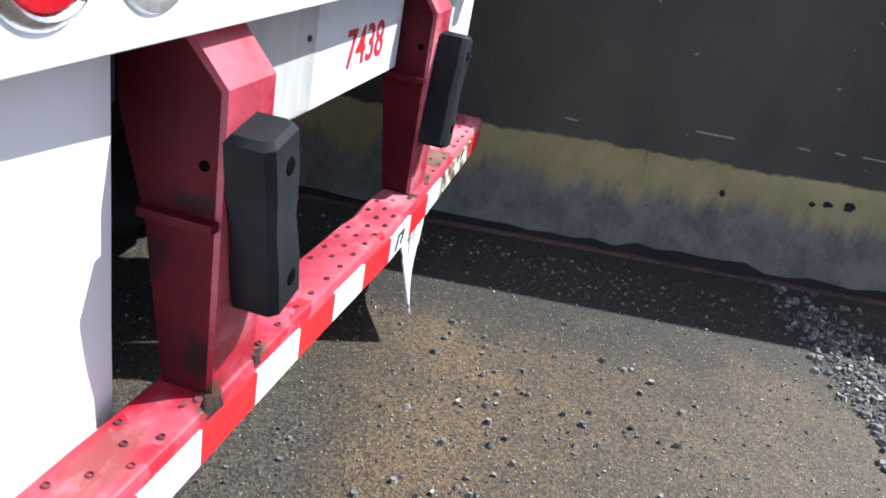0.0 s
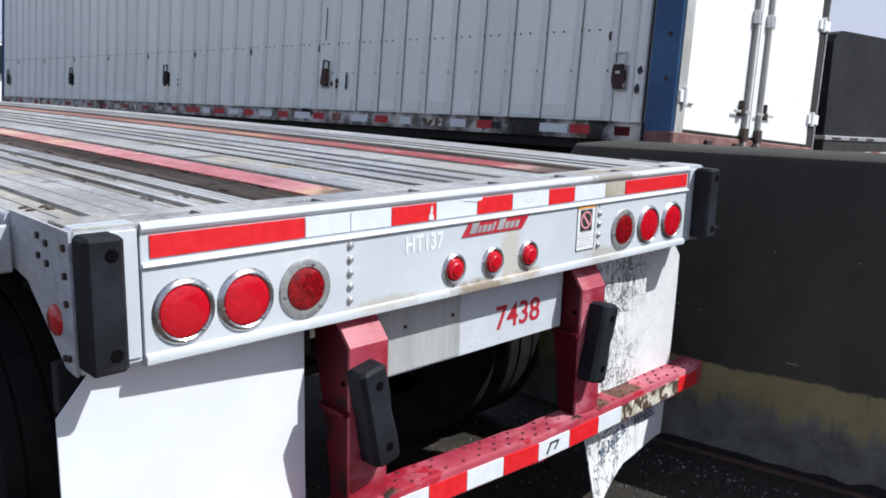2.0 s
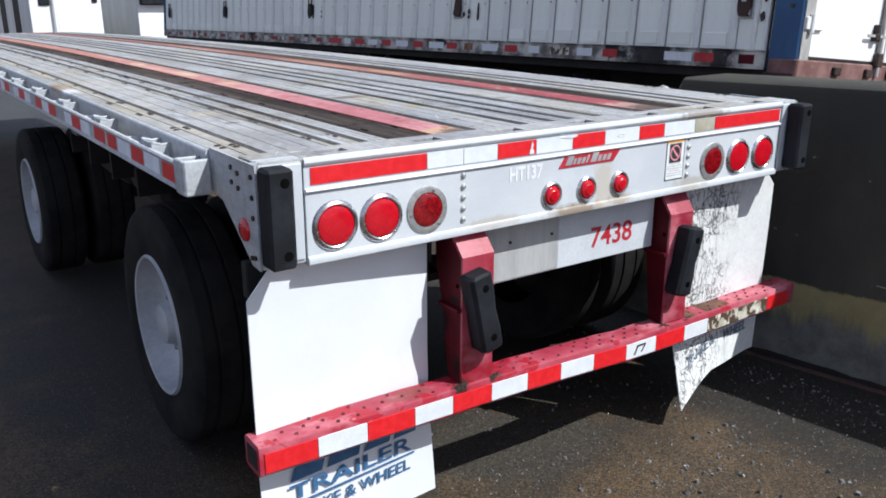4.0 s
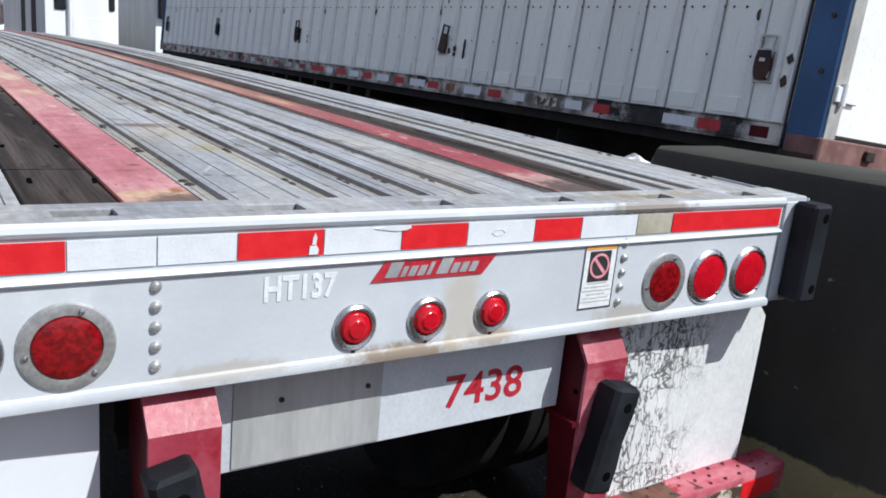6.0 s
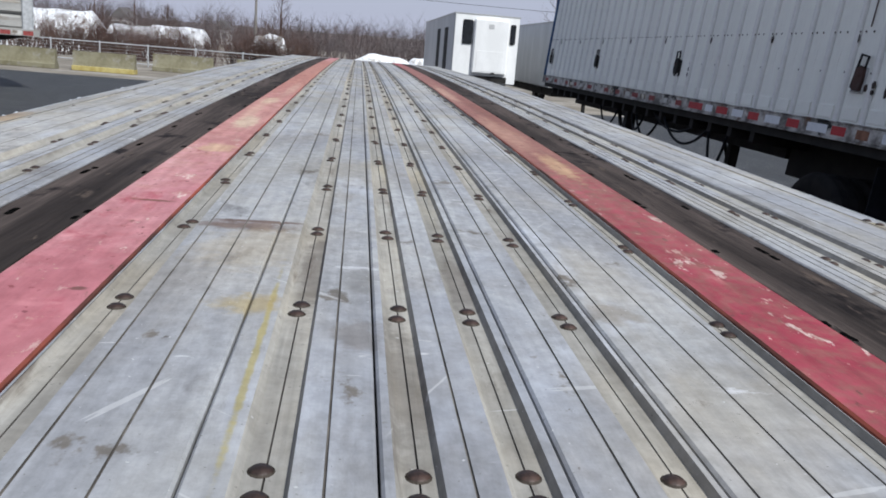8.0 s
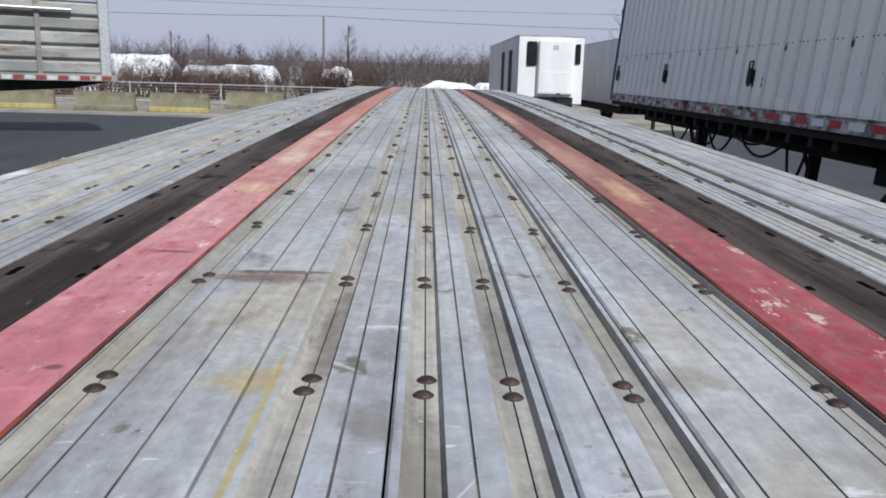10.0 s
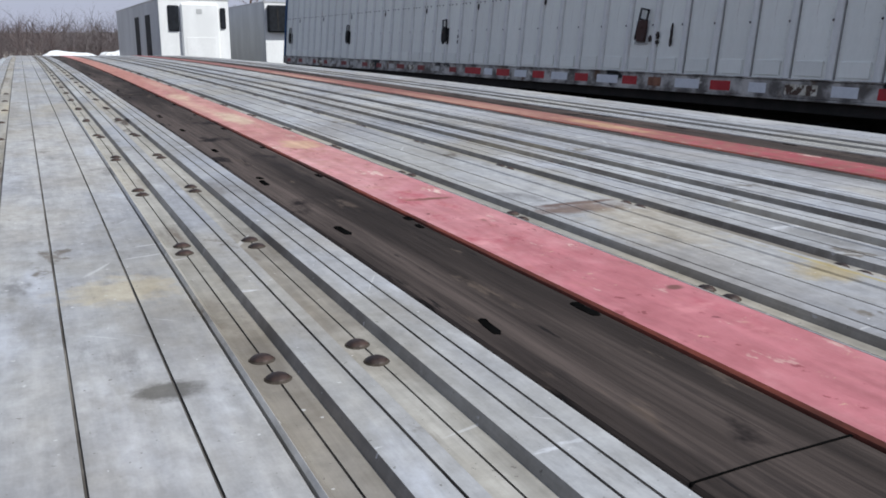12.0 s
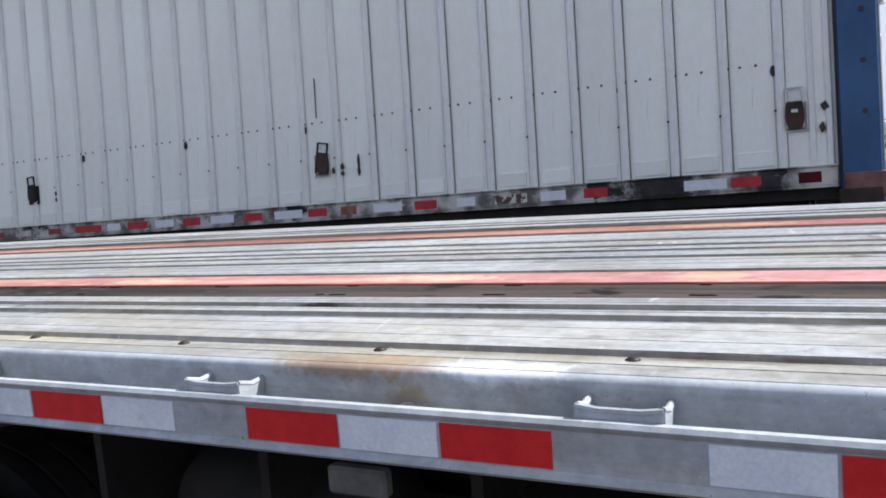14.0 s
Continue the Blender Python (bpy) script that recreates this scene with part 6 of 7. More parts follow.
# ---- the grey van trailer alongside ----
def van_trailer():
    X, XR, Y0, Y1, ZB, ZT = 4.02, 6.72, 1.69, 18.1, 1.60, 4.30
    root = thing("van_trailer", "grey corrugated van trailer with blue rear frame and white doors", "trailer", m=Matrix.Translation((X, 0, 1.815)) @ Matrix.Rotation(radians(4.8), 4, "Y") @ Matrix.Translation((-X, 0, -1.85)))
    pitch, first = 0.382, 2.323
    body = Geo()
    body.box(X + 0.034, XR, Y0 + 0.06, Y1, 1.50, ZT - 0.02)
    part("van_body", body, VAN, root)
    # side sheets between raised posts
    n = int((Y1 - first) / pitch)
    sheet_g = Geo()
    sheet_g.prism([(X + 0.036, 0.044), (X + 0.018, 0.047), (X + 0.014, 0.060), (X + 0.010, 0.12), (X + 0.012, 0.20), (X + 0.009, pitch - 0.10), (X + 0.014, pitch - 0.045), (X + 0.018, pitch - 0.038), (X + 0.036, pitch - 0.036)], "z", ZB, ZT)
    sm = sheet_g.mesh("side_panel", 60)
    sm.materials.append(VAN)
    rib_g = Geo().prism([(X + 0.035, -0.033), (X + 0.004, -0.030), (X - 0.008, -0.022), (X - 0.010, 0.0), (X - 0.008, 0.022), (X + 0.004, 0.036), (X + 0.035, 0.040)], "z", ZB, ZT)
    rm = rib_g.mesh("side_post", 60)
    rm.materials.append(VANRIB)
    far_rib = rm.copy()
    rm.materials.append(JOINT)
    rm.polygons[0].material_index = 1
    for k in range(n):
        y = first + pitch * k
        p = part("side_panel", sm, VAN, root)
        p.location = (0, y, 0)
        q = part("side_post", rm if k < 10 else far_rib, VANRIB, root)
        q.location = (0, y, 0)
    # the rear end panel and its two narrow posts
    p = part("side_panel", Geo().box(X + 0.012, X + 0.036, 2.0, first - 0.036, ZB, ZT), VAN, root)
    for y in (2.125, 2.015):
        part("side_post", Geo().prism([(X + 0.035, y - 0.026), (X + 0.004, y - 0.024), (X - 0.006, y - 0.016), (X - 0.006, y + 0.016), (X + 0.004, y + 0.024), (X + 0.035, y + 0.026)], "z", ZB, ZT), VANRIB, root)
    # rivet rows, small plates at the foot of each panel
    riv = Geo()
    for k in range(n):
        y = first + pitch * k
        for dy in (0.16, 0.27, pitch - 0.03):
            riv.lathe((X + 0.006, y + dy, 2.36), (-1, 0, 0), [(0.0, 0.008), (0.008, 0.005), (0.010, 0.0)], 8)
        riv.lathe((X + 0.002, y + 0.04, 2.02), (-1, 0, 0), [(0.0, 0.008), (0.008, 0.005), (0.010, 0.0)], 8)
    part("rivet", riv, BOLT, root, "rows of dark rivets", "stuff")
    # fine rivet lines down the edges of the nearest posts
    fine = Geo()
    for k in range(9):
        for dy in (-0.055, 0.062):
            for i in range(44):
                y, z = first + pitch * k + dy, 1.72 + 0.055 * i
                fine.add([(X + 0.010, y, z + 0.006), (X + 0.010, y + 0.005, z), (X + 0.010, y, z - 0.006), (X + 0.010, y - 0.005, z), (X + 0.004, y, z)], [(0, 1, 4), (1, 2, 4), (2, 3, 4), (3, 0, 4)])
    part("fine_rivet", fine, VANRIB, root, "fine rivet lines along the posts", "stuff")
    foot_g = Geo().box(X + 0.002, X + 0.012, 0.068, 0.315, 1.622, 1.735, 0.002)
    for i in range(4):
        foot_g.lathe((X + 0.002, 0.088 + 0.068 * i, 1.722), (-1, 0, 0), [(0.0, 0.005), (0.006, 0.0)], 6)
    fm = foot_g.mesh("foot_plate")
    fm.materials.append(VAN)
    for k in range(n):
        f = part("foot_plate", fm, VAN, root)
        f.location = (0, first + pitch * k, 0)
    dot = Geo().lathe((X + 0.004, 0, 0), (-1, 0, 0), [(0.0, 0.004), (0.024, 0.0035), (0.030, 0.0)], 14).mesh("plugged_hole")
    dot.materials.append(BOLT)
    for y in (2.365, 3.485, 4.99, 6.50, 8.00, 9.51, 11.02, 12.53, 14.04, 15.55, 17.06):
        d = part("plugged_hole", dot, BOLT, root)
        d.location, d.scale = (0, y, 2.305), (1, 0.8, 1.35)
    # recessed latch pockets
    for k, y in enumerate((2.235, 6.325, 10.37, 14.15, 17.65)):
        g = Geo().box(X - 0.006, X + 0.012, y - 0.086, y - 0.072, 1.85, 2.06, 0.004).box(X - 0.006, X + 0.012, y + 0.072, y + 0.086, 1.85, 2.06, 0.004).box(X - 0.006, X + 0.012, y - 0.072, y + 0.072, 1.85, 1.864, 0.004)
        lt = part("latch_pocket", g, STEEL if k < 2 else BLACK, root, "rusty brown tie-down latch in a thin frame")
        part("pocket_back", Geo().box(X + 0.001, X + 0.010, y - 0.072, y + 0.072, 1.866, 2.06), JOINT if k < 2 else BLACK, lt)
        tilt = Matrix.Translation((X - 0.014, y, 1.98)) @ Matrix.Rotation(radians((0, 10, -5, 3, 0)[k]), 4, "X")
        bar = Geo().box(-0.012, 0.006, -0.060, -0.046, -0.10, 0.19, 0.003, tilt).box(-0.012, 0.006, 0.046, 0.060, -0.10, 0.19, 0.003, tilt)
        bar.box(-0.012, 0.006, -0.045, 0.045, 0.176, 0.19, 0.003, tilt).box(-0.012, 0.006, -0.045, 0.045, 0.085, 0.097, 0.003, tilt)
        part("latch_frame", bar, STEEL if k == 0 else BLACK, lt)
        off = (0.0, -0.02, 0.0, 0.0, 0.0)[k]
        part("latch_block", Geo().prism([(y + off + w, z) for w, z in ((-0.040, 1.872), (0.040, 1.872), (0.058, 1.91), (0.064, 1.96), (0.060, 2.02), (0.052, 2.065), (-0.052, 2.065), (-0.060, 2.02), (-0.064, 1.96), (-0.058, 1.91))], "x", X - 0.034, X), RUSTRED if k < 2 else BLACK, lt)
        part("latch_catch", Geo().box(X - 0.044, X - 0.032, y + off - 0.022, y + off + 0.022, 1.985, 2.012, 0.004), STEEL if k == 0 else RUSTRED, lt)
    # rust holes and a split seam beside one latch
    for y, z, w, h in ((6.10, 1.93, 0.018, 0.03), (6.10, 1.87, 0.016, 0.02), (5.92, 1.96, 0.010, 0.07), (5.92, 1.88, 0.012, 0.05), (6.20, 1.90, 0.014, 0.03), (9.98, 1.95, 0.02, 0.03), (9.98, 1.88, 0.02, 0.03), (2.04, 2.02, 0.03, 0.035), (2.06, 1.87, 0.024, 0.04)):
        part("rust_hole", Geo().prism([(y - w, z - h * 0.4), (y + w * 0.3, z - h), (y + w, z + h * 0.2), (y - w * 0.2, z + h)], "x", X - 0.012, X + 0.006), BOLT, root)
    part("split_seam", Geo().prism([(6.357, 2.42), (6.361, 2.40), (6.361, 2.78), (6.355, 2.76)], "x", X - 0.002, X + 0.008), RUSTRED, root)
    part("top_rail", Geo().box(X - 0.012, X + 0.05, Y0, Y1, ZT - 0.04, ZT + 0.10, 0.01), VANRIB, root)
    part("roof", Geo().box(X, XR, Y0 + 0.02, Y1, ZT + 0.06, ZT + 0.10), VAN, root)
    rail = part("bottom_rail", Geo().box(X - 0.010, X + 0.05, Y0 + 0.28, Y1, 1.4585, 1.5895, 0.006), VANRAIL, root, "dirty bottom rail patched with tape")
    part("rail_flange", Geo().box(X - 0.022, X + 0.05, Y0 + 0.28, Y1, 1.590, 1.602, 0.003), VANRAIL, rail)
    part("rail_flange", Geo().box(X - 0.022, X + 0.1, Y0 + 0.28, Y1, 1.443, 1.458, 0.003), VANRAIL, rail)
    r = random.Random(21)
    y, k = 9.95, 0
    for c, a, b in (("d", 2.08, 2.23), ("r", 2.485, 2.69), ("w", 2.72, 3.03), ("r", 3.62, 3.815), ("w", 3.965, 4.18), ("y", 4.30, 4.59), ("w", 4.77, 4.945), ("r", 5.14, 5.36), ("w", 5.49, 5.785), ("o", 5.97, 6.14), ("r", 6.30, 6.51),
                    ("w", 6.58, 6.91), ("r", 7.06, 7.28), ("w", 7.42, 7.72), ("r", 7.86, 8.09), ("w", 8.22, 8.48), ("r", 8.60, 8.89), ("w", 9.0, 9.2), ("r", 9.29, 9.70)):
        part("reflective_tape", Geo().box(X - 0.0130, X - 0.0095, a, b, 1.483, 1.560), {"r": VANRED, "w": WHITETAPE, "y": DIRTYTAPE, "d": REDSIDE, "o": RUSTY}[c], root)
    while y < Y1 - 0.5:
        w = r.choice((0.20, 0.24, 0.27))
        part("reflective_tape", Geo().box(X - 0.0130, X - 0.0095, y, y + w, 1.488, 1.552), (OLDRED, OLDWHITE, DIRTYTAPE)[0 if k % 2 == 0 else 1 if r.random() < 0.7 else 2], root)
        y += w + r.choice((0.08, 0.12, 0.2, 0.3))
        k += 1
    # blue rear frame
    post_g = Geo().box(X - 0.02, X + 0.14, Y0, Y0 + 0.262, 1.30, ZT + 0.1, 0.012)
    bp = part("rear_post", post_g, BLUE, root, "worn blue rear corner post")
    part("post_foot", Geo().box(X - 0.033, X + 0.145, Y0 + 0.006, Y0 + 0.28, 1.26, 1.43, 0.01), RUSTRED, bp, "rusted post foot")
    # proud black strip; the shade of the recess beside the post is its colour
    part("post_edge", Geo().box(X - 0.023, X - 0.016, Y0 + 0.262, Y0 + 0.278, 1.44, ZT), BLACK, bp, "black strip painting the shaded joint")
    for z in (1.95, 2.30, 2.65, 3.0):
        part("bolt", Geo().cyl((X - 0.02, Y0 + 0.10, z), (X - 0.028, Y0 + 0.10, z), 0.018, None, 10), BOLT, bp)
    part("rear_post", Geo().box(XR - 0.10, XR + 0.06, Y0, Y0 + 0.325, 1.20, ZT + 0.1, 0.012), BLACK, root, "dark rear corner post")
    part("post_trim", Geo().box(XR + 0.062, XR + 0.085, Y0 - 0.008, Y0 + 0.05, 1.22, ZT + 0.1, 0.004), STEEL, root, "bright metal edge of the corner post")
    part("post_channel", Geo().box(X + 0.0, X + 0.125, Y0 - 0.012, Y0 - 0.001, 1.30, ZT + 0.1, 0.003), JOINT, bp, "grimy bare channel beside the doors")
    part("rear_header", Geo().box(X, XR, Y0, Y0 + 0.2, ZT - 0.12, ZT + 0.1, 0.01), BLUE, root)
    sill = part("rear_sill", Geo().box(X - 0.028, XR + 0.04, Y0 - 0.02, Y0 + 0.25, 1.36, 1.540, 0.012), RUSTPINK, root, "rusty pinkish-red rear sill")
    for x in (4.55, 5.05, 5.42, 5.95):
        part("sill_bracket", Geo().box(x - 0.05, x + 0.05, Y0 - 0.05, Y0 - 0.02, 1.43, 1.50, 0.006), BOLT, sill)
    part("rear_underride", Geo().box(X + 0.2, XR - 0.2, Y0 - 0.02, Y0 + 0.1, 0.62, 0.72, 0.01), RUSTRED, root)
    # white doors
    for x0, x1 in ((X + 0.13, 5.315), (5.325, XR - 0.10)):
        d = part("door", Geo().box(x0, x1, Y0 - 0.005, Y0 + 0.05, 1.560, ZT - 0.12, 0.008), WHITE, root, "white swing door")
        part("door_seal", Geo().box(x0 - 0.008, x1 + 0.008, Y0 + 0.0, Y0 + 0.045, 1.548, ZT - 0.11), BLACK, d)
        left = x0 < 5
        for off in (0.13,):
            x = (x1 - off) if left else (x0 + off)
            part("lock_rod", Geo().cyl((x, Y0 - 0.03, 1.44), (x, Y0 - 0.03, ZT - 0.1), 0.022, None, 12), JOINT, d, "galvanised lock rod")
            for z in (1.58, 2.6, 3.6):
                part("rod_guide", Geo().box(x - 0.045, x + 0.045, Y0 - 0.055, Y0 - 0.004, z - 0.06, z + 0.06, 0.008), STEEL if z > 2 else BOLT, d)
        hx = x1 - 0.22 if left else x0 + 0.22
        h = part("door_handle", Geo().box(hx - 0.16, hx + 0.16, Y0 - 0.045, Y0 - 0.032, 1.765, 1.79, 0.004), JOINT, d, "galvanised door handle")
        part("handle_keeper", Geo().box(hx - 0.045, hx + 0.025, Y0 - 0.056, Y0 - 0.004, 1.735, 1.80, 0.008).box(hx - 0.025, hx + 0.01, Y0 - 0.05, Y0 - 0.004, 1.80, 1.875, 0.006), BOLT, h)
        for z in (1.82, 2.75, 3.6):
            hx = x0 - 0.12 if left else x1 - 0.06
            part("hinge", Geo().box(hx, hx + 0.24, Y0 - 0.030, Y0 - 0.004, z - 0.05, z + 0.05, 0.006).cyl((hx + 0.07, Y0 - 0.03, z - 0.07), (hx + 0.07, Y0 - 0.03, z + 0.07), 0.022, None, 10), WHITE, d)
    # under the floor: frame, tandem, legs, hoses
    part("floor_frame", Geo().box(X + 0.05, XR - 0.05, Y0 + 0.3, Y1, 1.36, 1.50), BLACK, root)
    part("slider_frame", Geo().box(4.75, 5.0, 2.2, 8.4, 0.95, 1.36).box(5.75, 6.0, 2.2, 8.4, 0.95, 1.36), BLACK, root)
    member = Geo().box(X + 0.09, XR - 0.09, -0.05, 0.05, 1.25, 1.362).mesh("cross_member")
    member.materials.append(BLACK)
    for k in range(18):
        part("cross_member", member, BLACK, root).location = (0, 8.1 + 0.55 * k, 0)
    part("belly_beam", Geo().box(4.70, 4.86, 8.4, 17.6, 1.12, 1.26, 0.01).box(5.84, 6.0, 8.4, 17.6, 1.12, 1.26, 0.01), BLACK, root)
    for y in (5.0, 6.55):
        for x in (4.16, 4.50, 6.20, 6.54):
            w = part("wheel", bpy.data.meshes["tyre"], TYRE, root)
            w.location = (x, y, 0.62)
            part("rim", bpy.data.meshes["rim"], STEEL, w).scale = (-1 if x < 5 else 1, 1, 1)
        part("axle", Geo().cyl((4.1, y, 0.62), (6.6, y, 0.62), 0.06, None, 12), BLACK, root)
        part("mud_guard", Geo().box(4.05, 4.62, y - 0.75, y - 0.74, 0.25, 1.3), RUBBER, root)
    for x in (4.42, 6.3):
        leg = part("landing_leg", Geo().box(x - 0.08, x + 0.08, 12.9, 13.06, 0.25, 1.40, 0.01), BLACK, root)
        part("brace", Geo().cyl((x, 13.0, 0.62), (x, 13.75, 1.36), 0.035, None, 8), BLACK, leg)
        part("foot", Geo().box(x - 0.16, x + 0.16, 12.82, 13.14, ground_z(x, 13), 0.25, 0.02), BLACK, leg)
    for k, (a, b, sag) in enumerate(((9.2, 10.9, 0.34), (9.6, 11.4, 0.22), (8.9, 9.5, 0.55), (11.2, 12.4, 0.42), (12.0, 12.7, 0.36), (13.4, 14.6, 0.44))):
        pts = [(4.16 + 0.04 * k, a + (b - a) * i / 12, 1.36 - sag * 4 * (i / 12) * (1 - i / 12)) for i in range(13)]
        part("air_hose", Geo().tube(pts, 0.018, 8), RUBBER, root, "sagging black air hose")
    part("front_wall", Geo().box(X - 0.01, XR, Y1, Y1 + 0.04, 1.45, ZT + 0.1, 0.02), BLUE, root)


van_trailer()


def tarped_trailer():
    """The dark one beyond the doors."""
    lean = Matrix.Translation((7.3, 0, 1.39)) @ Matrix.Rotation(radians(2.6), 4, "Y") @ Matrix.Translation((-7.3, 0, -1.39))
    root = thing("tarped_trailer", "low trailer under a black tarpaulin with striped rail", "trailer", m=lean)
    prof = [(7.22, 1.385), (7.20, 2.36), (7.26, 2.45), (7.42, 2.488), (8.1, 2.525), (8.9, 2.545), (9.6, 2.51), (9.78, 2.38), (9.8, 1.385)]
    g = Geo()
    ys = [1.76 + 0.62 * k for k in range(20)]
    r = random.Random(33)
    n = len(prof)
    # the sheet sags between its bows
    vs = [(x + (r.uniform(-0.012, 0.012) if z > 1.5 else 0.0), y, z - (0.02 if k % 2 and z > 2.3 else 0.0) + (r.uniform(-0.008, 0.008) if z > 1.5 else 0.0)) for k, y in enumerate(ys) for x, z in prof]
    fs = [(k * n + i, k * n + (i + 1) % n, (k + 1) * n + (i + 1) % n, (k + 1) * n + i) for k in range(len(ys) - 1) for i in range(n)]
    part("tarpaulin", g.add(vs, fs + [tuple(range(n)), tuple(range((len(ys) - 1) * n, len(ys) * n))]), TARP, root, "black tarpaulin cover")
    part("bottom_rail", Geo().box(7.17, 9.85, 1.72, 13.56, 1.335, 1.384, 0.006), STEEL, root)
    part("rear_beam", Geo().box(7.17, 9.85, 1.735, 1.86, 1.10, 1.334, 0.006), BLACK, root)
    # black pieces on the solid rail paint the shade of its slots
    for k in range(3):
        part("rail_slot", Geo().box(7.36 + 0.52 * k, 7.60 + 0.52 * k, 1.7165, 1.722, 1.345, 1.368), BLACK, root)
    for k in range(9):
        part("reflective_tape", Geo().box(7.25 + 0.28 * k, 7.51 + 0.28 * k, 1.730, 1.7345, 1.165, 1.215), (OLDWHITE, OLDRED)[k % 2], root)
    part("chassis", Geo().box(7.6, 9.4, 1.95, 13.5, 0.85, 1.334), BLACK, root)
    for y in (3.0, 4.3):
        for x in (7.40, 9.62):
            w = part("wheel", bpy.data.meshes["tyre"], TYRE, root)
            w.location = (x, y, ground_z(x, y) + 0.525 + 0.045 * (x - 7.3))
            part("rim", bpy.data.meshes["rim"], STEEL, w).scale = (-1 if x < 9 else 1, 1, 1)


tarped_trailer()


# ---- refrigerated trailers ahead ----
def reefer(x0, x1, y0, z0, z1, dark_unit, label):
    root = thing("refrigerated_trailer", label, "trailer", "refrigerated trailers")
    y1 = y0 + 14.6
    part("box_body", Geo().box(x0, x1, y0, y1, z0, z1, 0.04), REEFERSIDE, root)
    part("front_wall", Geo().box(x0 + 0.02, x1 - 0.02, y0 - 0.03, y0 - 0.001, z0 + 0.02, z1 - 0.03, 0.012), WHITE, root, "white front wall")
    part("roof_edge", Geo().box(x0 - 0.02, x1 + 0.02, y0 - 0.04, y1, z1 - 0.03, z1 + 0.03, 0.01), STEEL, root)
    w = x1 - x0
    if not dark_unit:
        u = part("cooling_unit", Geo().box(x0 + 0.30 * w, x1 - 0.16 * w, y0 - 0.20, y0 - 0.03, z0 + 0.35, z1 - 0.14, 0.06), WHITE, root, "white cooling unit")
        part("unit_panel", Geo().box(x0 + 0.36 * w, x1 - 0.22 * w, y0 - 0.212, y0 - 0.20, z0 + 0.45, z0 + 1.25, 0.005), WHITE, u)
        part("unit_badge", Geo().box(x0 + 0.52 * w, x0 + 0.60 * w, y0 - 0.212, y0 - 0.20, z1 - 0.52, z1 - 0.34, 0.004), GREYINK, u)
        part("grille", Geo().box(x0 + 0.13 * w, x0 + 0.28 * w, y0 - 0.10, y0 - 0.03, z1 - 1.15, z1 - 0.22, 0.05), RUBBER, root, "black air grille")
        part("grille", Geo().box(x1 - 0.135 * w, x1 - 0.055 * w, y0 - 0.10, y0 - 0.03, z1 - 1.05, z1 - 0.28, 0.04), RUBBER, root, "black air grille")
        # a black box on the wall stands for the gap's shade
        part("under_gap", Geo().box(x0 + 0.26 * w, x1 - 0.14 * w, y0 - 0.05, y0 - 0.028, z0 + 0.03, z0 + 0.28), BLACK, root, "black strip painting the shaded gap under the cooling unit")
        part("latch", Geo().box(x0 + 0.60 * w, x0 + 0.66 * w, y0 - 0.23, y0 - 0.20, z0 + 0.37, z0 + 0.43), BLACK, root)
        for k in range(2):
            part("side_door", Geo().box(x0 - 0.012, x0, y0 + 2.2 + 3.4 * k, y0 + 3.6 + 3.4 * k, z0 + 0.1, z1 - 0.5, 0.004), BLACK, root)
    else:
        part("cooling_unit", Geo().box(x0 + 0.1, x1 - 0.1, y0 - 0.30, y0 - 0.03, z1 - 1.15, z1 - 0.12, 0.05), RUBBER, root, "black cooling unit high on the front wall")
        for k in range(3):
            part("unit_frame", Geo().box(x0 + 0.45 + 0.6 * k, x0 + 0.50 + 0.6 * k, y0 - 0.31, y0 - 0.29, z1 - 1.10, z1 - 0.2), BLACK, root)
    part("chassis", Geo().box(x0 + 0.3, x1 - 0.3, y0 + 0.5, y1, z0 - 0.35, z0), BLACK, root)
    g = ground_z(0, y0 + 2)
    for x in (x0 + 0.35, x1 - 0.35):
        part("landing_leg", Geo().box(x - 0.07, x + 0.07, y0 + 2.3, y0 + 2.45, g, z0, 0.01), BLACK, root)
    for y in (y1 - 2.6, y1 - 1.3):
        for x in (x0 + 0.16, x1 - 0.16):
            wh = part("wheel", bpy.data.meshes["tyre"], TYRE, root)
            wh.location = (x, y, ground_z(0, y) + 0.525)


reefer(3.55, 6.15, 33.0, 0.80, 3.42, False, "white refrigerated trailer with front cooling unit")
reefer(7.58, 10.18, 33.3, 0.80, 3.42, True, "grey-sided refrigerated trailer with black cooling unit")


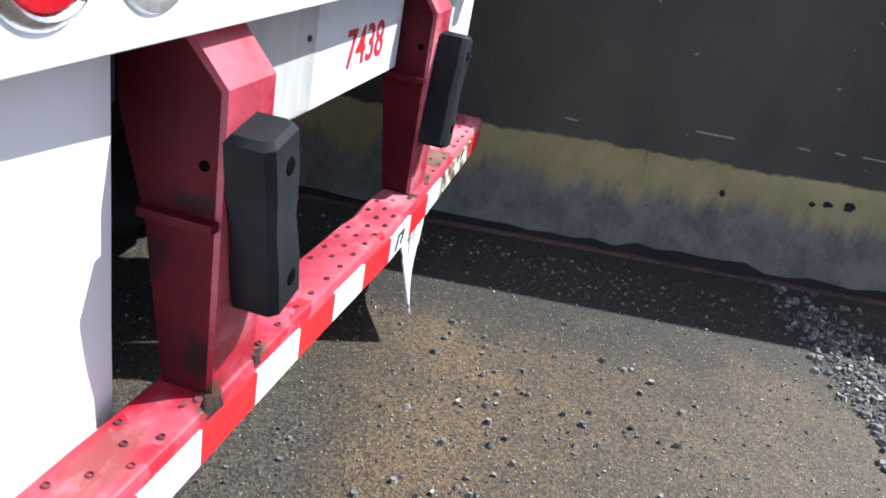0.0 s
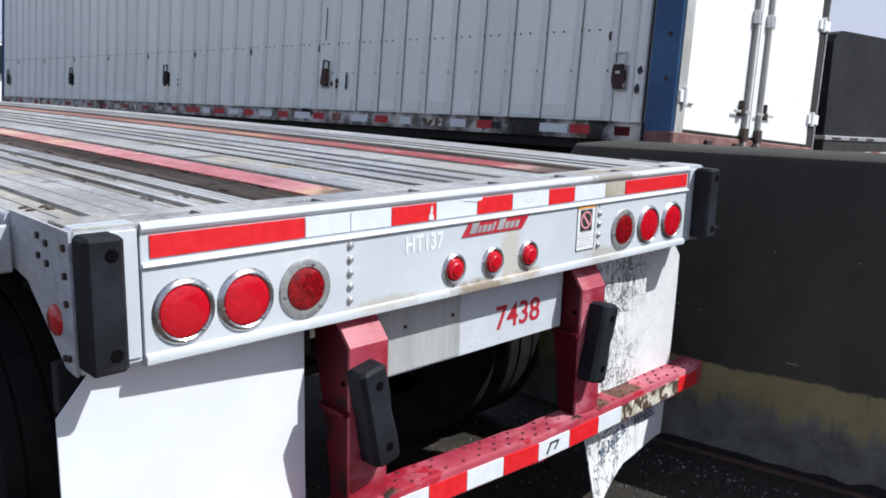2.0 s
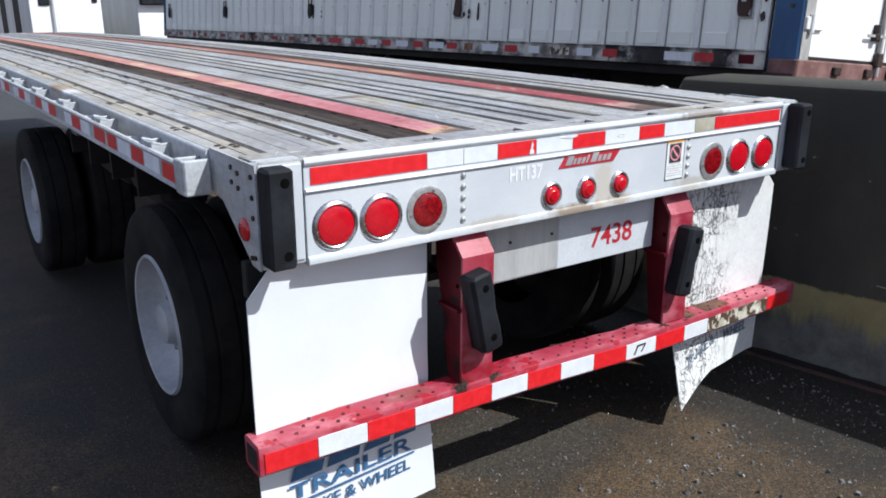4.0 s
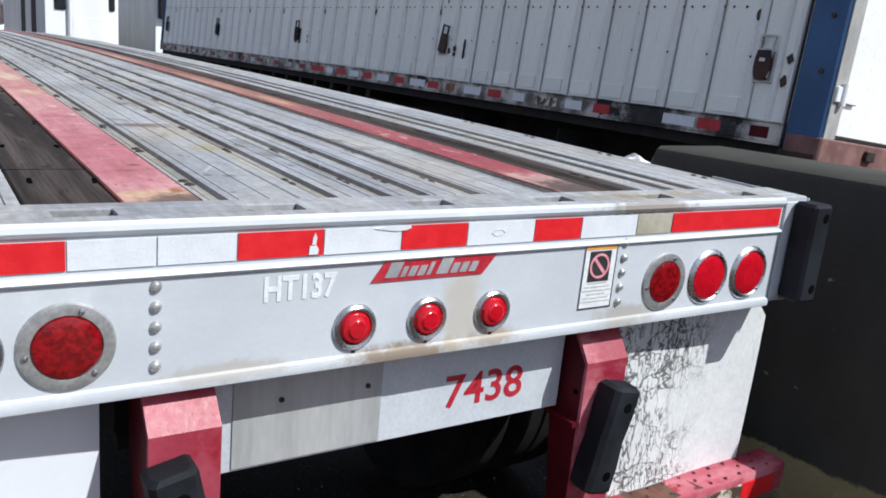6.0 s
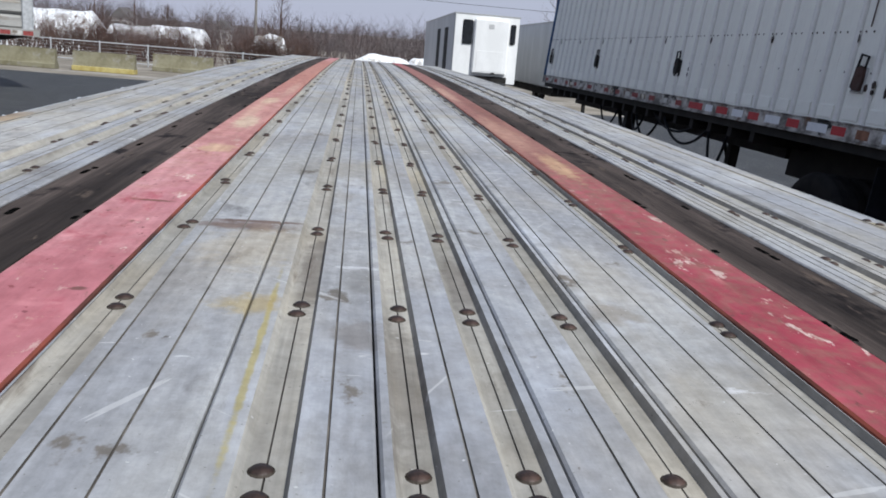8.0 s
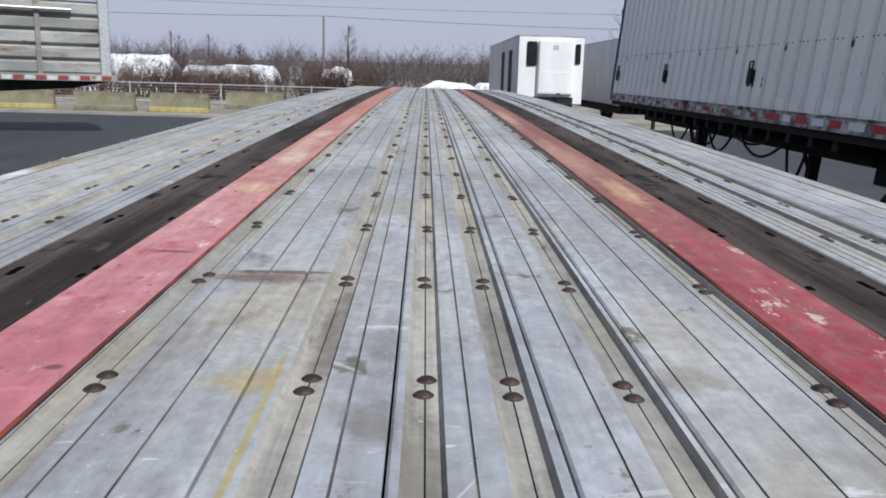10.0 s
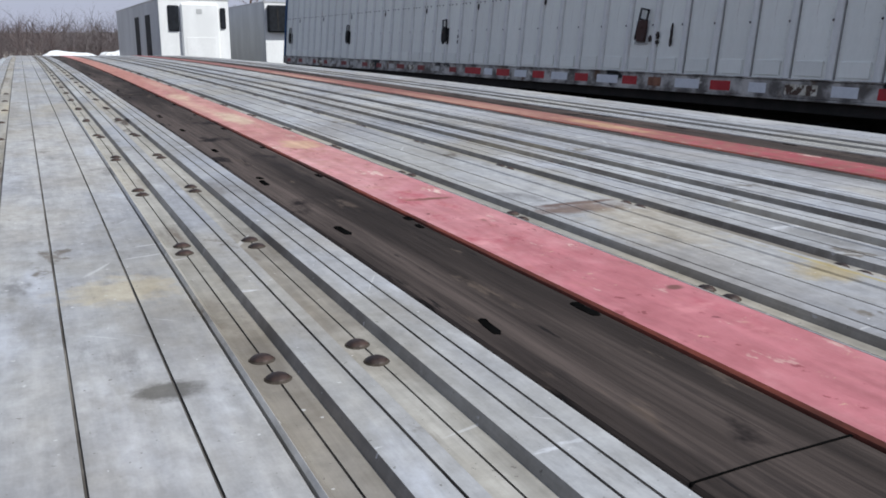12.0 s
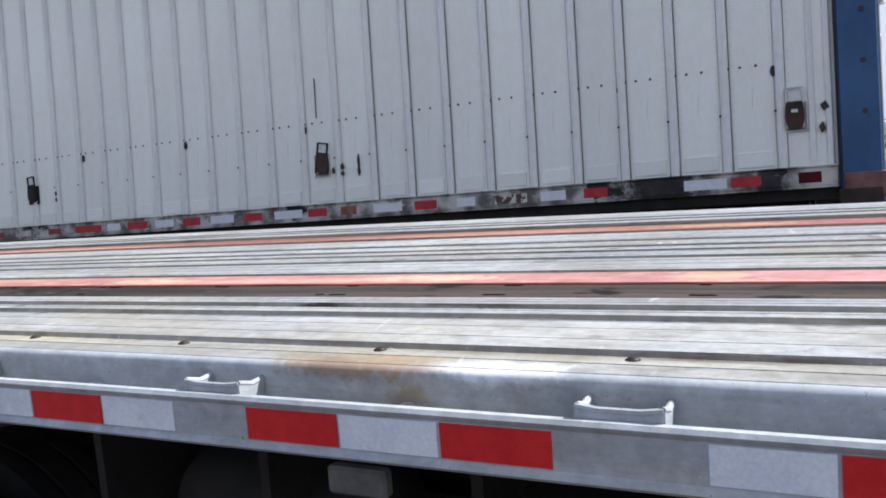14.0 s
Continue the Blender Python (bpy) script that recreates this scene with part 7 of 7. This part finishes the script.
# ---- slat-sided trailer across the lot ----
def slat_trailer():
    x0, x1, y0, y1 = -23.6, -9.35, 25.0, 27.5
    turn = Matrix.Translation((x1, y0, 0)) @ Matrix.Rotation(radians(24), 4, "Z") @ Matrix.Translation((-x1, -y0, 0))
    root = thing("slat_sided_trailer", "silver slat-sided trailer with striped bottom rail", "trailer", m=turn)
    zb = 1.54
    for k in range(5):
        z = zb + 0.412 * k
        s = part("side_board", Geo().prism([(y0, z), (y0 - 0.045, z + 0.06), (y0 - 0.030, z + 0.30), (y0 + 0.02, z + 0.36), (y0 + 0.03, z + 0.36), (y0 + 0.03, z)], "x", x0, x1 - 0.3), SLATGREY, root)
    part("far_wall", Geo().box(x0, x1 - 0.13, y0 + 0.04, y1, zb, zb + 2.06), SLATGREY, root)
    x = x1 - 1.9
    while x > x0:
        part("side_post", Geo().box(x - 0.07, x + 0.07, y0 - 0.09, y0, zb - 0.02, zb + 2.10, 0.01), SLATGREY, root)
        x -= 1.85
    part("end_post", Geo().box(x1 - 0.30, x1, y0 - 0.10, y0 + 0.25, zb - 0.05, zb + 2.32, 0.03), GALV, root)
    part("end_wall", Geo().box(x1 - 0.12, x1 - 0.02, y0 + 0.25, y1, zb - 0.05, zb + 2.20), SLATGREY, root)
    part("top_rail", Geo().box(x0, x1 - 0.30, y0 - 0.06, y0 + 0.06, zb + 2.105, zb + 2.24, 0.015), GALV, root, "aluminium top rail")
    part("tarp_roll", Geo().cyl((x0, y0 - 0.16, zb + 1.84), (x1 - 1.0, y0 - 0.16, zb + 1.79), 0.05, None, 12), STEEL, root)
    part("bottom_rail", Geo().box(x0, x1 + 0.15, y0 - 0.10, y0 + 0.1, zb - 0.20, zb, 0.01), SLATGREY, root)
    x, k = x1, 0
    while x > x0 + 0.5:
        part("reflective_tape", Geo().box(x - 0.28, x - 0.02, y0 - 0.106, y0 - 0.101, zb - 0.17, zb - 0.05), (OLDRED, OLDWHITE)[k % 2], root)
        x -= 0.29
        k += 1
    part("gooseneck", Geo().prism([(x1, zb - 0.20), (x1 - 1.1, zb - 0.42), (x1 - 3.2, zb - 0.55), (x1 - 4.4, zb - 0.95), (x0, zb - 0.95), (x0, zb - 0.20)], "y", y0 + 0.5, y1 - 0.5), BLACK, root)
    g = ground_z(0, y0)
    for x in (-22.5, -21.2):
        for y in (y0 + 0.2, y1 - 0.2):
            w = part("wheel", bpy.data.meshes["tyre"], TYRE, root)
            w.location, w.rotation_euler = (x, y, g + 0.525), (0, 0, radians(90))
    part("landing_leg", Geo().box(-14.6, -14.4, y0 + 0.3, y0 + 0.5, g, zb - 0.2), BLACK, root)


slat_trailer()


# ---- barriers, fence, snow ----
def barrier(x, y, length, turn, yellow):
    m = Matrix.Translation((x, y, ground_z(x, y))) @ Matrix.Rotation(radians(turn), 4, "Z")
    root = thing("concrete_barrier", "faded yellow concrete barrier with bright foot" if yellow else "weathered yellow concrete barrier", "barrier", "barriers along the lot", m=m)
    h = length / 2
    part("barrier_body", Geo().prism([(-0.20, 0.22), (-0.13, 0.32), (-0.10, 0.86), (0.10, 0.86), (0.13, 0.32), (0.20, 0.22)], "x", -h, h), BARRIER, root)
    part("barrier_foot", Geo().box(-h, h, -0.28, 0.28, 0.0, 0.22, 0.02), YELLOW if yellow else BARRIER, root)


for x, y, ln, tn, yl in ((-18.6, 39.0, 2.7, 3, True), (-14.85, 38.9, 2.75, -2, False), (-11.45, 39.0, 2.75, -4, True), (-9.0, 44.0, 3.0, 0, False), (-22.5, 39.2, 2.8, 2, False), (-5.0, 45.5, 3.0, 2, False)):
    barrier(x, y, ln, tn, yl)


def fence():
    root = thing("chain_link_fence", "low grey steel fence with top rail", "fence")
    y = 47.5
    xs = [-32 + 2.55 * k for k in range(14)]
    for x in xs:
        part("post", Geo().cyl((x, y, ground_z(x, y)), (x, y, ground_z(x, y) + 1.22), 0.04, None, 8), GALV, root)
    for z in (1.14, 0.15):
        part("rail", Geo().cyl((xs[0], y, ground_z(0, y) + z), (xs[-1], y, ground_z(0, y) + z), 0.028, None, 8), GALV, root)
    for k in range(5):
        z = ground_z(0, y) + 0.3 + 0.17 * k
        part("wire", Geo().cyl((xs[0], y, z), (xs[-1], y, z), 0.006, None, 5), GALV, root)


fence()


def mound(name, cx, cy, lx, ly, h, material, label, category, seed, slope=0.6, lumps=0.25, base=None):
    r = random.Random(seed)
    g = Geo()
    n, k = (26, 10) if slope < 0.9 else (60, 26)
    vs = []
    for j in range(k + 1):
        v = j / k
        for i in range(n):
            a = 2 * math.pi * i / n
            q = 1 - v
            wob = 1 + 0.22 * noise.noise(Vector((math.cos(a) * 1.7 + seed, math.sin(a) * 1.7, v * 2)))
            x, y = cx + lx * q ** slope * math.cos(a) * wob, cy + ly * q ** slope * math.sin(a) * wob
            vs.append((x, y, (ground_z(x, y) if base is None else base) - 0.03 + h * math.sin(v * math.pi / 2) * (1 + lumps * noise.noise(Vector((x * 0.8, y * 0.8, seed)))) + (v * (0.06 * noise.noise(Vector((x * 9.0, y * 9.0, seed))) + 0.03 * noise.noise(Vector((x * 22.0, y * 22.0, seed + 3)))) if slope > 0.9 else 0.0)))
    fs = [(j * n + i, j * n + (i + 1) % n, (j + 1) * n + (i + 1) % n, (j + 1) * n + i) for j in range(k) for i in range(n)]
    g.add(vs, fs)
    ob = part(name, g, material, None, label)
    tagged(ob, category=category)


mound("snow_bank", 1.4, 58, 3.2, 1.2, 1.6, SNOW, "dirty white snow bank at the lot's edge", "snow", 1)
mound("snow_bank", 5.2, 60, 2.8, 1.0, 1.8, SNOW, "old snow bank with grey crust", "snow", 2)
mound("snow_lump", 1.80, 1.17, 0.135, 0.21, 0.13, SNOW, "grubby lump of snow on the wall's stub", "snow", 7, 0.95, 0.1, 1.345)
mound("snow_bank", -6.0, 56, 1.7, 1.0, 2.5, SNOW, "tall ragged snow heap among twigs", "snow", 3, 0.95, 0.8)
heap_span = (-8.0, -3.5)


def greenhouse(x0, x1, y, h, seed):
    """White sheeting over hoops."""
    g = Geo()
    n, k = 24, 9
    vs = []
    z0 = ground_z(0, y)
    for i in range(n + 1):
        u = i / n
        x = x0 + (x1 - x0) * u
        e = min(1.0, 0.75 + 3.0 * min(u, 1 - u))
        for j in range(k + 1):
            a = math.pi * j / k
            sag = 1 + 0.05 * noise.noise(Vector((x * 0.9, j * 0.7, seed)))
            vs.append((x, y - 2.2 * math.cos(a), z0 + h * e * math.sin(a) ** 0.7 * sag))
    fs = [(i * (k + 1) + j, i * (k + 1) + j + 1, (i + 1) * (k + 1) + j + 1, (i + 1) * (k + 1) + j) for i in range(n) for j in range(k)]
    fs += [tuple(range(k + 1)), tuple(n * (k + 1) + j for j in range(k + 1))]
    ob = part("hoop_shelter", g.add(vs, fs), CLOTHWHITE, None, "long low hoop shelter under white sheeting")
    tagged(ob, category="shelter", group="white shelters")


greenhouse(-27.0, -18.9, 64, 2.9, 1)
greenhouse(-18.8, -15.6, 66, 2.2, 2)
greenhouse(-15.5, -11.3, 64, 2.35, 3)


# ---- twigs, trees, woods ----
def twig(g, p, d, length, r, rng, depth):
    """A tapered bent branch of three-sided pieces, with side shoots."""
    p, d = Vector(p), Vector(d).normalized()
    steps = 3
    for s in range(steps):
        q = p + d * (length / steps)
        r1 = r * (0.78 if s < steps - 1 else 0.45)
        a = d.orthogonal().normalized()
        b = d.cross(a)
        ring = lambda c, rr: [c + a * rr, c + (-0.5 * a + 0.87 * b) * rr, c + (-0.5 * a - 0.87 * b) * rr]
        g.add(ring(p, r) + ring(q, r1), [(0, 1, 4, 3), (1, 2, 5, 4), (2, 0, 3, 5)])
        if depth > 0:
            for _ in range(2 if s else 1):
                side = Vector((rng.gauss(0, 1), rng.gauss(0, 1), rng.gauss(0.5, 0.5))).normalized()
                twig(g, q, d * 0.55 + side * 0.75, length * rng.uniform(0.42, 0.62), r1 * 0.62, rng, depth - 1)
        p, r = q, r1
        d = (d + Vector((rng.gauss(0, 0.13), rng.gauss(0, 0.13), rng.gauss(0.02, 0.08)))).normalized()


def bushes(name, count, area, height, seed, label, material=TWIG, depth=2, thick=0.018):
    rng = random.Random(seed)
    g = Geo()
    for _ in range(count):
        x, y = area(rng)
        for _ in range(rng.randint(2, 3)):
            h = height * rng.uniform(0.55, 1.25)
            twig(g, (x + rng.uniform(-0.3, 0.3), y + rng.uniform(-0.3, 0.3), ground_z(x, y) - 0.05), (rng.gauss(0, 0.35), rng.gauss(0, 0.35), 1), h * 0.75, thick * h / 2, rng, depth)
    ob = part(name, g, material, None, label, "stuff")
    tagged(ob, category="shrubs")


bushes("shrubs", 105, lambda r: (r.uniform(-29, -10), r.uniform(57.0, 61.5)), 2.1, 36, "tangled bare vines before the white shelters", TWIG, 3, 0.046)
bushes("shrubs", 90, lambda r: (r.uniform(-28, -10.5), r.uniform(55.0, 58.0)), 1.9, 41, "tangle of reddish brown twigs over the shelters", TWIG, 3, 0.050)
bushes("shrubs", 30, lambda r: (r.uniform(-19.5, -14.5), r.uniform(60, 66)), 2.4, 37, "thick reddish brown thicket", TWIG, 3, 0.030)
bushes("shrubs", 46, lambda r: (r.uniform(*heap_span), r.uniform(53.4, 55)), 2.3, 38, "twigs before the snow heap", TWIG, 3, 0.050)
bushes("shrubs", 190, lambda r: (r.uniform(-32, 3), r.uniform(50, 61)), 1.35, 31, "bare brown scrub behind the fence")
bushes("shrubs", 150, lambda r: (r.uniform(-45, 14), r.uniform(68, 84)), 1.75, 32, "taller bare brown scrub")
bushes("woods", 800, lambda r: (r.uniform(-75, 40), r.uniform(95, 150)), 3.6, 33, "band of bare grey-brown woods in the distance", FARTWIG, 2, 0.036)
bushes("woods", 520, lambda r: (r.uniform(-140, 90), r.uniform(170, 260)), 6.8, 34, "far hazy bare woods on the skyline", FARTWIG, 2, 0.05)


def tree(x, y, h, seed, label):
    rng = random.Random(seed)
    root = thing("tree", label, "tree", m=Matrix.Translation((x, y, ground_z(x, y))))
    t, c = Geo(), Geo()
    t.tube([(0, 0, -0.1), (0.05, 0, h * 0.3), (0.0, 0.05, h * 0.65), (0.05, 0, h)], 0.09 * h / 6, 7)
    for k in range(26):
        z = h * (0.22 + 0.75 * k / 26)
        a = rng.uniform(0, 6.28)
        twig(c, (0, 0, z), (math.cos(a), math.sin(a), 0.9), (1 - 0.75 * k / 26) * h * 0.36, 0.03, rng, 2)
    part("trunk", t, TWIG, root)
    part("crown", c, TWIG, root, "bare branches")


tree(-8.2, 88, 6.6, 51, "slim bare tree rising above the scrub")
tree(14.2, 62, 7.1, 52, "bare spreading tree behind the trailers")
tree(-22.0, 100, 4.6, 53, "small bare tree on the skyline")
tree(-48.0, 160, 8.3, 54, "bare round-headed tree on the far ridge")
tree(-46.0, 158, 7.6, 55, "bare bushy tree on the far ridge")
tree(-41.0, 160, 8.0, 56, "bare bushy tree on the far ridge")
tree(-33.0, 150, 6.2, 57, "small bare tree on the far ridge")


def ridge():
    """Low rising fields and woods closing the view."""
    g = Geo()
    xs = [-1400 + 100 * k for k in range(29)]
    vs = []
    for x in xs:
        h = 5.5 + 2.5 * noise.noise(Vector((x * 0.004, 0.3, 0))) + 1.2 * noise.noise(Vector((x * 0.013, 2.3, 0)))
        vs += [(x, 270, -0.6), (x, 330, h), (x, 420, h + 0.8), (x, 900, -1)]
    fs = [(4 * k + j, 4 * k + j + 1, 4 * k + j + 5, 4 * k + j + 4) for k in range(len(xs) - 1) for j in range(3)]
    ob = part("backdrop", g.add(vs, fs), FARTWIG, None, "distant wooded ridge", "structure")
    tagged(ob, category="ridge")


ridge()


def house(x, y, w, h):
    root = thing("house", "small pale house with dark gabled roof on the ridge", "house", m=Matrix.Translation((x, y, ground_z(x, y) + 2.2)))
    part("wall", Geo().box(-w / 2, w / 2, 0, 6, -2.5, h), HOUSE, root)
    part("roof", Geo().prism([(-w / 2 - 0.3, h), (0, h + 2.0), (w / 2 + 0.3, h)], "y", -0.3, 6.3), ROOFDARK, root)
    for dx in (-0.25, 0.25):
        part("window", Geo().box(dx * w - 0.4, dx * w + 0.4, -0.03, 0.02, h - 1.7, h - 0.6), ROOFDARK, root)


house(-44.9, 165, 3.2, 1.2)
house(-28.0, 175, 3.2, 0.7)


def utility_line(spots, h, sag):
    """Poles with a wire strung between them."""
    tops = []
    for x, y in spots:
        z = ground_z(x, y)
        root = thing("utility_pole", "grey timber utility pole", "pole", "utility poles", m=Matrix.Translation((x, y, z)))
        part("shaft", Geo().cyl((0, 0, 0), (0, 0, h), 0.15, 0.11, 10), POLE, root)
        tops.append(Vector((x, y, z + h - 0.02)))
    pts = []
    for a, b in zip(tops[:-1], tops[1:]):
        for k in range(20):
            u = k / 20
            pts.append(a.lerp(b, u) - Vector((0, 0, sag * 4 * u * (1 - u))))
    w = part("overhead_wire", Geo().tube(pts + [tops[-1]], 0.022, 5), BLACK, None, "thin black overhead wire")
    tagged(w, category="wire", group="overhead wires")


utility_line(((-62, 88), (-10.95, 90), (40, 93)), 7.7, 0.35)
utility_line(((-85, 128), (62, 134)), 12.6, 1.0)
